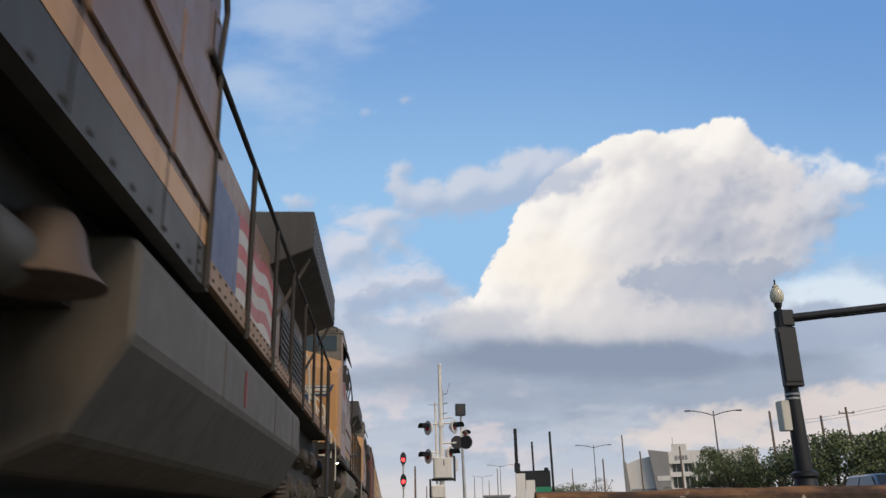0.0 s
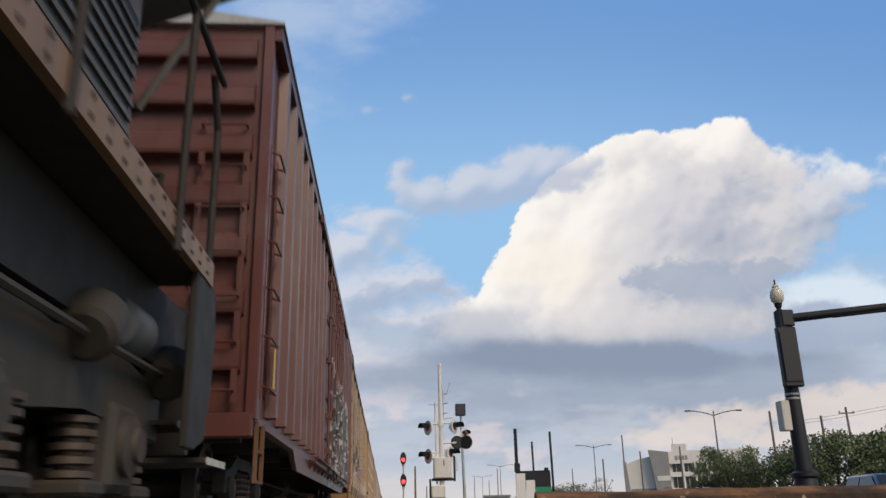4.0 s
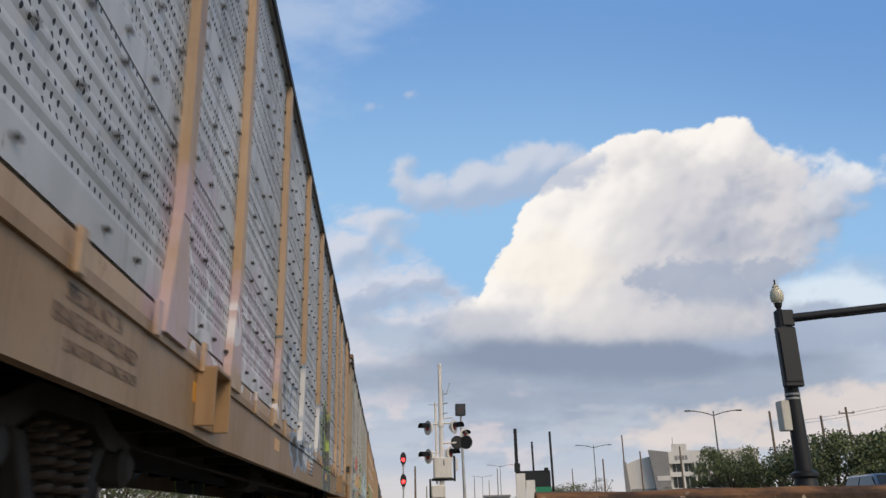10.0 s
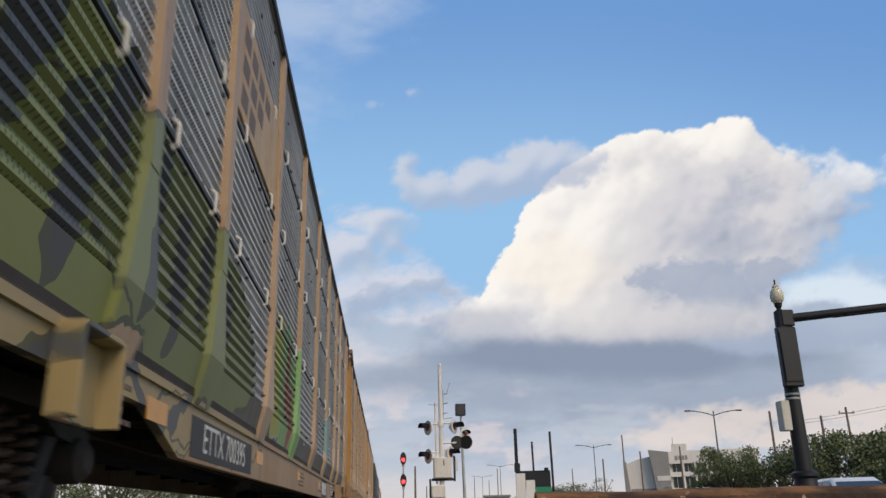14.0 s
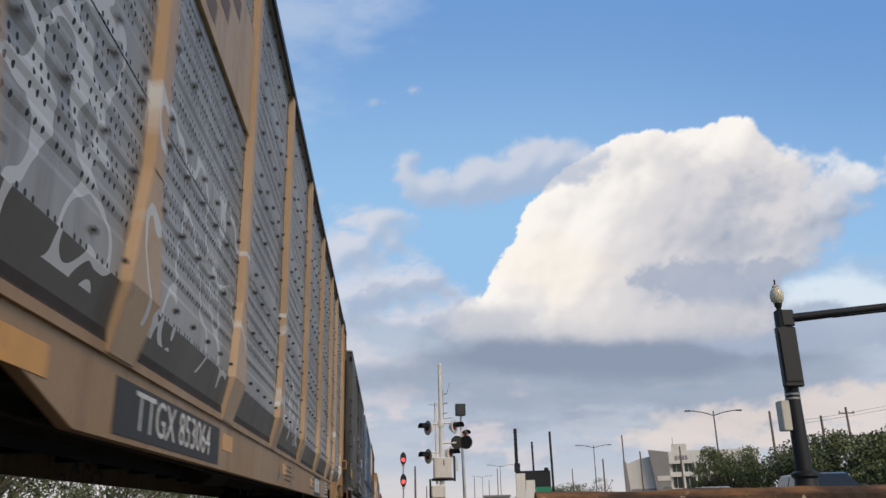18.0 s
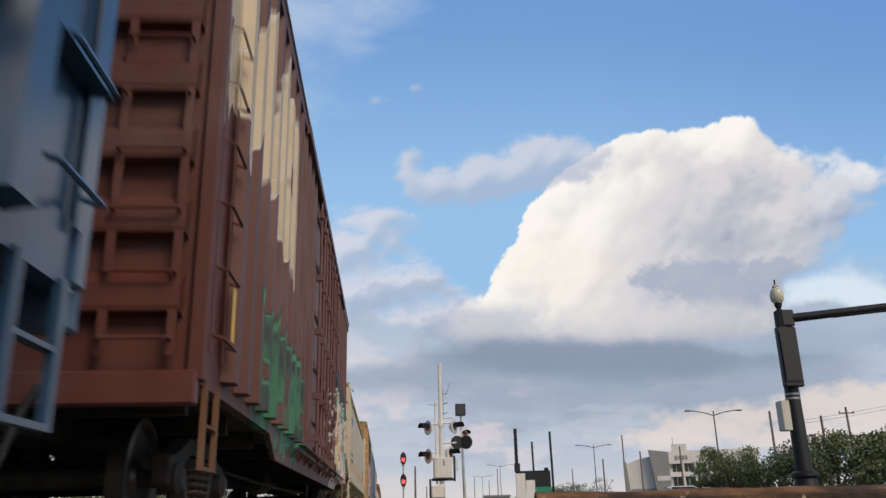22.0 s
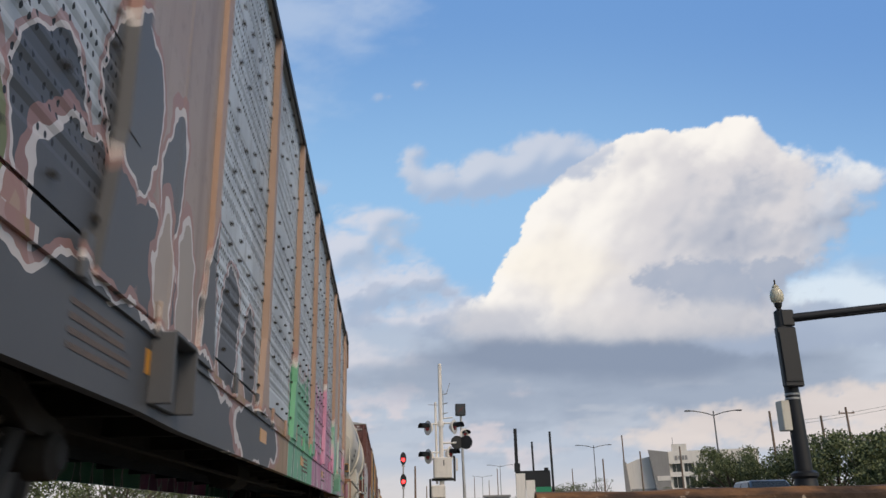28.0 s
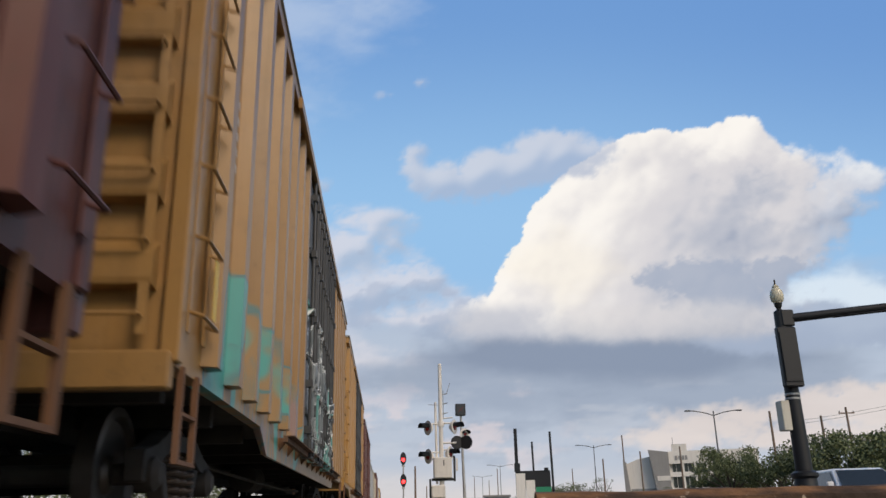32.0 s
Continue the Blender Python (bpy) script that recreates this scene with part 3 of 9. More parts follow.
# ---- autorack wagons ----
def autorack(s, L, label, tags=(), sill_tags=(), corrugated=False, flare=False, top=5.46, tone=0.42, sill_color=TAN, post_color=POST_TAN, end_color=YELLOW, logo=True, seed=0, plates=True, sheet_color=None, marks=None, strip=False, solid=(), board=None, special=False):
    root = thing("autorack_wagon", label, "railway wagon", "wagons of the freight train")
    CARS.append((root, s))
    rnd = random.Random(seed)
    sheet = screen_steel("screen_sheet", root, tags, tone, not corrugated, (1.30, (top - 1.30) / 4))
    sill = tagged_paint("sill_paint", root, sill_color, sill_tags, 0.55, 0.4, 0.3, 0.35)
    post_m = tagged_paint("post_paint", root, post_color, tags, 0.55, 0.4, 0.3, 0.3)
    end_m = paint("end_paint", end_color, 0.55, 0.4, 0.25, 0.25)
    end_sheet = tagged_paint("end_sheet_paint", root, sheet_color or post_color, tags, 0.55, 0.4, 0.3, 0.3)
    X = 1.45
    sx = X - 0.08 if flare else X
    z0 = 1.24 if flare else 1.30
    zs = 0.96 if flare else 1.15      # upper edge of the side sill
    underframe(root, L, 4.4)
    # side sill, deeper between the trucks
    bm = nb()
    prism(bm, [(0.25, 0.74), (2.6, 0.68), (3.1, 0.68) if not flare else (3.2, 0.76), (5.4, 0.68) if not flare else (5.4, 0.76), (6.2, 0.66 if not flare else 0.53), (L - 6.2, 0.66 if not flare else 0.53), (L - 5.4, 0.68 if not flare else 0.76),
               (L - 3.1, 0.68 if not flare else 0.76), (L - 2.6, 0.68), (L - 0.25, 0.74), (L - 0.25, zs - 0.04), (0.25, zs - 0.04)], 0, sx - 0.06, sx)
    box(bm, sx - 0.05, sx + 0.02, 0.25, L - 0.25, zs - 0.06, zs)
    part("side_sill", bm, sill, root, "faded yellow side sill with stencilled markings" if sill_color == TAN else "side sill with weathered paint")
    part("far_sill", box(nb(), -X, -X + 0.06, 0.25, L - 0.25, 0.66, zs), sill, root)
    part("deck", box(nb(), -X + 0.06, X - 0.06, 0.25, L - 0.25, zs - 0.01, zs + 0.05), M_UNDER, root)
    if flare:
        bm = nb()
        prism(bm, [(sx + 0.0, zs - 0.03), (X - 0.005, z0 - 0.005), (X - 0.03, z0 + 0.02), (sx - 0.03, zs)], 1, 1.5, L - 1.4)
        part("apron", bm, tagged_paint("apron_paint", root, (0.10, 0.095, 0.085), tags, 0.6, 0.4, 0.3, 0.2), root, "dark slanted apron under the side screens")
    # posts
    ys = [L / 2 + q for q in (-11.87, -8.96, -7.05, -4.25, -1.42, 1.42, 4.25, 7.05, 8.96, 11.87)]
    for y in ys:
        bm = nb()
        w0, w1 = (0.26, 0.085)
        box(bm, X - 0.02, X + 0.05, y - w1, y + w1, 1.9, top)
        prism(bm, [(y - w0, zs - 0.01 if not flare else z0), (y + w0, zs - 0.01 if not flare else z0), (y + w1, 1.9), (y - w1, 1.9)], 0, X - 0.02, X + 0.045)
        if flare:
            v = [bm.verts.new(p) for p in ((X + 0.045, y - w0, z0), (X + 0.045, y + w0, z0), (sx + 0.03, y + w0 * 0.8, zs - 0.05), (sx + 0.03, y - w0 * 0.8, zs - 0.05), (X - 0.02, y - w0, z0), (X - 0.02, y + w0, z0), (sx, y + w0 * 0.8, zs - 0.05), (sx, y - w0 * 0.8, zs - 0.05))]
            for f in ((0, 1, 2, 3), (4, 7, 6, 5), (0, 3, 7, 4), (1, 5, 6, 2), (2, 6, 7, 3)):
                bm.faces.new([v[i] for i in f])
        part("post", bm, post_m, root)
    # screens between the posts
    rows = 4
    hz = (top - z0) / rows
    bolts = nb()
    for a, b in zip(ys, ys[1:]):
        w = b - a - 0.1
        key = (id(root), round(w, 3))
        if ys.index(a) in solid:
            for p0, p1 in ((a, (a + b) / 2), ((a + b) / 2, b)):
                part("solid_panel", box(nb(), X - 0.05, X + 0.012, p0 + 0.004, p1 - 0.004, zs + 0.02, top), end_sheet, root, "plain tan sheet in place of a screen", bevel=0.006)
            continue
        for r in range(rows):
            zb = z0 + r * hz

            def make():
                bm = nb()
                prof = []
                if corrugated:
                    n = 11
                    for i in range(n):
                        z = hz * i / n
                        d = hz / n
                        prof += [(0.0, z + d * 0.1), (0.03, z + d * 0.35), (0.03, z + d * 0.65), (0.0, z + d * 0.9)]
                else:
                    n = 6
                    prof = [(0.012, 0.006), (0.012, 0.19)]
                    for i in range(n):
                        z, d = 0.19 + (hz - 0.21) * i / n, (hz - 0.21) / n
                        prof += [(0.002, z + d * 0.22), (0.002, z + d * 0.60), (0.012, z + d * 0.82), (0.012, z + d * 0.98)]
                    prof += [(0.012, hz - 0.006)]
                front = [[bm.verts.new((X - 0.03 + p, yy, z)) for p, z in prof] for yy in (-w / 2, w / 2)]
                for i in range(len(prof) - 1):
                    bm.faces.new((front[0][i], front[1][i], front[1][i + 1], front[0][i + 1]))
                box(bm, X - 0.07, X - 0.035, -w / 2, w / 2, 0.006, hz - 0.006)
                me = finish(bm)
                me.materials.append(sheet)
                return me
            me = shared((*key, r if r == rows else 0), make)
            part("screen_panel", me, sheet, root, at=(0, (a + b) / 2, zb))
            n = max(2, int(w / 0.42))
            for i in range(n):
                for q in (0.10, 0.55, 0.93):
                    if rnd.random() < (0.9 if not corrugated else 0.3):
                        box(bolts, X - 0.02, X + 0.012, a + 0.1 + (i + 0.5) * w / n - 0.012, a + 0.1 + (i + 0.5) * w / n + 0.012, zb + q * hz - 0.012, zb + q * hz + 0.012)
            if corrugated and r > 0:
                part("joint_strip", box(nb(), X - 0.035, X + 0.014, a + 0.07, b - 0.07, zb - 0.018, zb + 0.018), M_BLACKMARK, root)
                for e in (0.22, 0.82):
                    bm = nb()
                    pipe(bm, [(X, a + e * w, zb + 0.1), (X + 0.04, a + e * w, zb + 0.08), (X + 0.04, a + e * w, zb - 0.06), (X, a + e * w, zb - 0.08)], 0.012, 5)
                    part("latch", bm, M_WHITE, root)
    tagged(part("bolts", bolts, M_BOLT, root, "dark bolt heads"), kind="stuff")
    part("far_screen", box(nb(), -X, -X + 0.05, 0.7, L - 0.7, zs, top), sheet, root)
    # roof, with an overhanging hood at both ends
    bm = nb()
    prism(bm, [(-X - 0.02, top), (X + 0.03, top), (X + 0.03, top + 0.07), (X - 0.25, top + 0.30), (0.6, top + 0.44), (-0.6, top + 0.44), (-X + 0.25, top + 0.3), (-X - 0.02, top + 0.07)], 1, 0.35, L - 0.35)
    part("roof", bm, M_ROOF, root, bevel=0.01)
    part("top_rail", box(nb(), X + 0.03, X + 0.06, 0.3, L - 0.3, top - 0.02, top + 0.07), M_BLACKMARK, root)
    # leading end: ladder channel, post and door hood; trailing end: plate, hinge tube and hooked hood
    l0, l1 = 0.66, 1.62
    bm = nb()
    prism(bm, [(l0 - 0.1, top + 0.34), (l0 + 0.35, top + 0.36), (l1 + 0.5, top + 0.12), (l1 + 0.75, top - 0.02), (l1 + 0.75, top - 0.30), (l1 + 0.62, top - 0.26), (l1 + 0.3, top - 0.06), (l0 - 0.1, top + 0.2)], 0, X - 0.10, X + 0.07)
    part("end_hood", bm, M_HOOD, root, "rust brown curved hood at the roof's end", bevel=0.012)
    lad = part("ladder_channel", box(nb(), X - 0.17, X - 0.13, l0, l1, zs + 0.02, top + 0.1), end_m, root, "ladder channel with thin rungs")
    for a, b in ((l0 - 0.05, l0), (l1, l1 + 0.05)):
        part("stile", box(nb(), X - 0.17, X + 0.02, a, b, zs, top + 0.12), end_m, lad, bevel=0.008)
    part("channel_foot", box(nb(), X - 0.17, X + 0.02, l0 - 0.04, l1 + 0.04, zs - 0.02, zs + 0.04), end_m, lad, bevel=0.008)
    for i in range(9):
        z = zs + 0.14 + i * 0.53
        if z < top:
            bm = nb()
            pipe(bm, [(X - 0.02, l0 + 0.0, z), (X + 0.035, l0 + 0.02, z), (X + 0.035, l1 - 0.02, z), (X - 0.02, l1, z)], 0.012, 6)
            part("rung", bm, end_m, lad, smooth=True)
    part("recess_panel", box(nb(), X - 0.42, X - 0.36, 0.36, l0 - 0.05, zs, top), end_m, root, "ochre sheet set back behind the ladder")
    part("corner_post", box(nb(), X - 0.30, X - 0.14, l0 - 0.22, l0 - 0.07, zs, top), M_BLACKMARK, root, "dark door seal post", bevel=0.01)
    part("corner_post", box(nb(), X - 0.20, X - 0.04, 0.30, 0.42, zs + 0.02, top - 0.1), end_m, root, bevel=0.01)
    e = ys[-1] + 0.06
    part("end_panel", box(nb(), X - 0.06, X + 0.008, e, L - 0.66, zs, top), end_sheet, root, "plain painted sheet behind the last screen", bevel=0.006)
    part("panel_lip", box(nb(), X - 0.02, X + 0.03, L - 0.70, L - 0.64, zs, top), end_sheet, root)
    part("corner_post", box(nb(), X - 0.26, X - 0.10, L - 0.62, L - 0.40, zs, top - 0.05), end_m, root, bevel=0.01)
    part("door_seal", box(nb(), X - 0.30, X - 0.12, L - 0.40, L - 0.30, zs, top - 0.05), M_BLACKMARK, root)
    bm = nb()
    box(bm, X - 0.16, X - 0.03, L - 0.28, L - 0.14, zs - 0.03, top - 0.1)
    prism(bm, [(L - 0.30, zs - 0.03), (L - 0.12, zs - 0.03), (L - 0.07, zs - 0.10), (L - 0.14, zs - 0.13), (L - 0.28, zs - 0.08)], 0, X - 0.17, X - 0.02)
    tube = part("hinge_post", bm, end_sheet, root, "tan hinge post of the end doors", bevel=0.012)
    for z in (1.7, 2.5, 3.3, 4.1):
        part("slot", box(nb(), X - 0.031, X - 0.027, L - 0.24, L - 0.19, z, z + 0.3), M_BLACKMARK, tube)
    bm = nb()
    hook = [(L - 1.35, top + 0.10), (L - 0.75, top + 0.08), (L - 0.35, top - 0.03), (L - 0.17, top - 0.3), (L - 0.12, top - 0.75)]
    for (ya, za), (yb, zb) in zip(hook, hook[1:]):
        dy, dz = yb - ya, zb - za
        n = math.hypot(dy, dz)
        oy, oz = -dz / n * 0.11, dy / n * 0.11
        prism(bm, [(ya, za), (yb, zb), (yb + oy, zb + oz), (ya + oy, za + oz)], 0, X - 0.2, X + 0.05)
    part("end_hood", bm, M_HOOD, root, "rust brown hooked hood at the roof's end")
    if not corrugated:
        bkt = part("release_box", box(nb(), X - 0.03, X + 0.14, L - 1.05, L - 0.72, 1.42, 1.66), end_m, root, "small open box bracket", bevel=0.012)
        part("release_plate", box(nb(), X + 0.008, X + 0.02, L - 1.2, L - 0.62, 1.32, 1.95), end_sheet, bkt)
        part("release_opening", box(nb(), X + 0.02, X + 0.13, L - 1.056, L - 1.05, 1.45, 1.63), M_BLACKMARK, bkt)
    bm = nb()
    pts = [(X + 0.03 + 0.012 * (i % 2), L - 0.80 + 0.014 * ((i // 2) % 2), 1.34 - 0.04 * i) for i in range(17)]
    pts += [(X + 0.03 + 0.012 * (i % 2), L - 0.82 - 0.05 * i, 0.66 - 0.12 * math.sin(i / 8 * math.pi)) for i in range(9)]
    pipe(bm, pts, 0.013, 5)
    part("hanging_chain", bm, M_RUSTY, root, "rusty hanging chain")
    for yy, w in ((0.0, 1), (L, -1)):
        # end doors with their channel ribs
        door = part("end_door", box(nb(), -1.36, 1.24, min(yy + w * 0.55, yy + w * 0.66), max(yy + w * 0.55, yy + w * 0.66), zs + 0.02, top - 0.25), end_m, root, "ochre steel end doors with rolled ribs")
        for i in range(6):
            x = -1.25 + i * 0.47
            part("door_rib", box(nb(), x - 0.05, x + 0.05, min(yy + w * 0.47, yy + w * 0.55), max(yy + w * 0.47, yy + w * 0.55), zs + 0.04, top - 0.3), end_m, door, bevel=0.01)
        part("end_sill", box(nb(), -1.4, 1.38, min(yy + w * 0.2, yy + w * 0.32), max(yy + w * 0.2, yy + w * 0.32), 0.72, zs), M_RUSTYEL, root, "rust-stained end sill", bevel=0.015)
        bm = nb()
        box(bm, sx + 0.001, sx + 0.10, min(yy + w * 0.28, yy + w * 0.31), max(yy + w * 0.28, yy + w * 0.31), 0.70, zs - 0.06)
        box(bm, sx + 0.001, sx + 0.10, min(yy + w * 0.62, yy + w * 0.65), max(yy + w * 0.62, yy + w * 0.65), 0.70, zs - 0.06)
        box(bm, sx + 0.001, sx + 0.10, min(yy + w * 0.31, yy + w * 0.62), max(yy + w * 0.31, yy + w * 0.62), 0.66, 0.70)
        part("corner_bracket", bm, sill, root, bevel=0.01)
        stirrup(root, sx + 0.03, min(yy + w * 0.30, yy + w * 0.62), max(yy + w * 0.30, yy + w * 0.62), 0.34, 0.74, M_RUSTY)
        bm = nb()
        pts = [(sx + 0.02, yy + w * (0.75 + 0.06 * i), 0.62 - 0.17 * math.sin(i / 8 * math.pi)) for i in range(9)]
        pipe(bm, pts, 0.017, 6)
        part("safety_chain", bm, M_RUSTY, root)
    # jacking pads, reflectors, placards
    for y in ((4.3, L - 4.3) if flare else (5.75, L - 5.75)):
        bm = nb()
        box(bm, sx, sx + 0.13, y - 0.27, y - 0.24, zs - 0.42, zs - 0.03), box(bm, sx, sx + 0.13, y + 0.24, y + 0.27, zs - 0.42, zs - 0.03)
        box(bm, sx + 0.001, sx + 0.13, y - 0.24, y + 0.24, zs - 0.05, zs - 0.02)
        box(bm, sx + 0.001, sx + 0.03, y - 0.24, y + 0.24, zs - 0.42, zs - 0.05)
        part("jacking_pad", bm, sill, root, bevel=0.006)
    for i in range(7):
        y = 1.6 + i * (L - 3.2) / 6
        part("reflector", box(nb(), sx, sx + 0.004, y - 0.22, y + 0.22, zs - 0.27, zs - 0.14), M_REFLECT, root, "amber reflector strip")
    if not flare:
        for i in range(int(L / 1.15)):
            y = 0.9 + i * 1.15
            if y < L - 0.6 and min(abs(y - q) for q in ys) > 0.3:
                part("clip", box(nb(), sx + 0.02, sx + 0.05, y - 0.04, y + 0.04, zs - 0.07, zs + 0.13), post_m, root, bevel=0.006)
    if plates:
        part("placard_border", box(nb(), sx + 0.0005, sx + 0.003, L - 6.35, L - 5.35, zs - 0.40, zs - 0.05), M_WHITE, root, "white border of a stencil panel")
        part("placard", box(nb(), sx + 0.003, sx + 0.006, L - 6.31, L - 5.39, zs - 0.37, zs - 0.08), M_BLACKMARK, root, "black consolidated stencil with pale lines")
        bars(root, sx + 0.007, L - 6.26, zs - 0.10, 0.8, 0.25, 4, M_WHITE, seed=seed)
        part("placard", box(nb(), sx + 0.001, sx + 0.005, L - 1.5, L - 1.05, zs - 0.36, zs - 0.12), M_SIGNYEL, root, "yellow warning placard with small lines")
        bars(root, sx + 0.006, L - 1.46, zs - 0.14, 0.37, 0.18, 4, M_BLACKMARK, seed=seed + 1)
        for y, w, n in ((1.2, 0.8, 3), (26.0 if special else 4.35, 0.8, 4), (L * 0.5, 0.9, 4), (L - 9.9, 0.9, 3)):
            bars(root, sx + 0.002, y, zs - 0.14, w, 0.24, n, M_BOARDBAR, "stencil", seed + int(y))
    if strip:
        part("side_strip", box(nb(), X - 0.02, X + 0.03, ys[0], ys[-1], zs + 0.02, 1.37), post_m, root, "pale tan strip under the screens", bevel=0.006)
    if not flare and not strip:
        part("screen_ledge", box(nb(), X - 0.05, X - 0.012, ys[0], ys[-1], zs, z0 - 0.02), post_m, root, "narrow ledge under the screens")
    if special:
        for i, (t, h) in enumerate((("SPECIAL NO. 24", 0.105), ("BRAKE BEAM REQUIRED", 0.105), ("2 INCH TREAD CONG. SHOES", 0.075))):
            letters(t, h, M_BOARDBAR, root, side_face(sx + 0.003, 3.55 + 0.08 * i, zs - 0.13 - 0.105 * i), "stencil", 0.95)
    if marks:
        ym, text = marks
        part("number_panel", box(nb(), sx + 0.001, sx + 0.004, ym, ym + 2.6, zs - 0.40, zs - 0.12), M_BLACKMARK, root, "black panel with white car number")
        letters(text, 0.30, M_WHITE, root, side_face(sx + 0.006, ym + 1.3, zs - 0.26), "number", 1.08)
    if logo:
        # the leasing firm's mark as plain blocks
        y = L - 8.9
        bm = nb()
        for q in (0, 0.22, 0.44):
            box(bm, sx, sx + 0.003, y + q * 1.8, y + q * 1.8 + 0.3, zs - 0.36, zs - 0.12)
        part("mark", bm, M_WHITE if flare else M_BROWNMARK, root, "faded lessor mark as plain blocks")
        if flare:
            part("mark_panel", box(nb(), sx - 0.004, sx - 0.0005 + 0.001, y - 0.15, y + 1.3, zs - 0.42, zs - 0.06), M_BLACKMARK, root, "black panel behind the lessor mark")
    # large painted owner's board high on the side, its lettering as plain bars
    if board:
        ya, yb = ys[2] + 0.12, ys[3] - 0.12
        bd = part("owner_board", box(nb(), X - 0.018, X + 0.016, ya, yb, 3.45, 4.5), paint("board_paint", board, 0.5, 0.4, 0.2, 0.3), root, "faded painted board with unreadable lettering as bars", bevel=0.004)
        for i in range(3):
            bm = nb()
            for q in range(4 - i):
                a = ya + 0.25 + q * 0.42
                prism(bm, [(a, 4.15 - i * 0.3), (a + 0.3, 4.15 - i * 0.3), (a + 0.34, 4.35 - i * 0.3), (a + 0.04, 4.35 - i * 0.3)], 0, X + 0.0165, X + 0.0185)
            tagged(part("board_lettering", bm, M_BOARDBAR, bd), kind="stuff")
    return root
# ---- boxcars ----
def boxcar(s, L, label, color, tags=(), top=5.2, door_color=None, door_tags=None, doors=2, number="", seed=0, grid=False, end_color=None, grime=0.45, number_panel=None, gloss=0.42, excess=None, dw=5.2, dm=0.5, fine=False, reach=2.2):
    root = thing("boxcar", label, "railway wagon", "wagons of the freight train")
    CARS.append((root, s))
    rnd = random.Random(seed)
    body = tagged_paint("boxcar_paint", root, color, tags, gloss, grime, 0.3 if not grid else 0.1, 0.2 if not grid else 0.05)
    end_m = paint("boxcar_end_paint", end_color or color, 0.5, grime, 0.25, 0.2)
    door_m = tagged_paint("boxcar_door_paint", root, door_color or color, tags if door_tags is None else door_tags, 0.5, grime, 0.3, 0.2)
    X, z0 = 1.50, 1.06
    underframe(root, L, 2.6)
    y0, y1 = 0.45, L - 0.45
    part("side_wall", box(nb(), X - 0.06, X, y0, y1, z0, top - 0.05), body, root)
    part("far_wall", box(nb(), -X, -X + 0.06, y0, y1, z0, top - 0.05), body, root)
    bm = nb()
    mid = L / 2 + dm
    prism(bm, [(y0, z0), (y0, 0.98), (3.9, 0.98), (4.5, 0.78), (L - 4.5, 0.78), (L - 3.9, 0.98), (y1, 0.98), (y1, z0)], 0, X - 0.09, X - 0.02)
    s0, s1, zs = (2.4, 2.4, 0.76) if grid else (3.7, 4.2, 0.74)
    prism(bm, [(y0, 0.98), (s0, 0.98), (s1, zs), (L - s1, zs), (L - s0, 0.98), (y1, 0.98), (y1, 1.24), (y0, 1.24)], 0, X - 0.02, X + 0.008)
    part("side_sill", bm, body, root)
    part("floor", box(nb(), -X + 0.06, X - 0.09, y0, y1, 1.02, 1.08), M_UNDER, root)
    # outside posts: hat sections, closed at the foot
    def make_post():
        bm = nb()
        prism(bm, [(0, -0.13), (0.11, -0.09), (0.11, 0.09), (0, 0.13)], 2, z0 + 0.03, top - 0.16)
        box(bm, 0, 0.006, -0.16, 0.16, z0 + 0.03, top - 0.16)
        return with_mat(finish(bm), body)
    post = make_post()
    pitch = 0.55 if fine else 0.80
    spots = []
    q = y0 + 0.72
    while q < mid - dw / 2 - 0.14:
        spots.append(q)
        q += pitch
    q = y1 - (0.85 if fine else 0.72)
    while q > mid + dw / 2 + 0.14:
        spots.append(q)
        q -= 0.85 if fine else pitch
    for y in spots:
        part("side_post", post, body, root, at=(X, y, 0))
    if grid:
        for z in (1.82, 3.05, 4.25):
            part("side_rail", box(nb(), X, X + 0.09, y0 + 0.05, y1 - 0.05, z - 0.035, z + 0.035), body, root)
        # large stencils and an amber sheet near the sill
        part("reflector", box(nb(), X + 0.009, X + 0.013, 4.08, 4.55, 0.97, 1.13), M_REFLECT, root, "orange reflective sheet")
        for k, t in enumerate(("UNLATCH TO", "TO CLOSE", "DOOR")):
            letters(t, 0.085, M_WHITE, root, side_face(X + 0.010, 4.92, 1.02 - 0.085 * k), "stencil")
        letters("NO. SHOES", 0.09, M_WHITE, root, side_face(X + 0.010, 4.30, 0.84), "stencil")
        letters("BETWEEN AXLES", 0.06, M_WHITE, root, side_face(X + 0.010, 7.5, 0.86), "stencil")
        for k, t in enumerate(("PLATE", "F")):
            letters(t, 0.11 + 0.08 * k, M_WHITE, root, side_face(X + 0.102, 5.66, 2.52 - 0.2 * k), "stencil", 0.6)
        for y in np.linspace(y0 + 1.2, y1 - 1.2, 9):
            bm = nb()
            box(bm, X + 0.09, X + 0.2, y - 0.02, y + 0.02, 1.74, 1.9), box(bm, X + 0.19, X + 0.21, y - 0.1, y + 0.1, 1.74, 1.9)
            part("bracket", bm, body, root)
    # eave and roof
    part("eave", box(nb(), X - 0.06, X + 0.11, y0 - 0.03, y1 + 0.03, top - 0.17, top), body, root)
    bm = nb()
    prism(bm, [(-X - 0.1, top), (X + 0.13, top), (X + 0.13, top + 0.03), (0, top + 0.28), (-X - 0.1, top + 0.03)], 1, y0 - 0.08, y1 + 0.08)
    for i in range(int(L / 1.0)):
        y = y0 + 0.5 + i
        prism(bm, [(-X, top + 0.03), (X + 0.1, top + 0.03), (0, top + 0.33)], 1, y - 0.05, y + 0.05)
    part("roof", bm, M_ROOF, root)
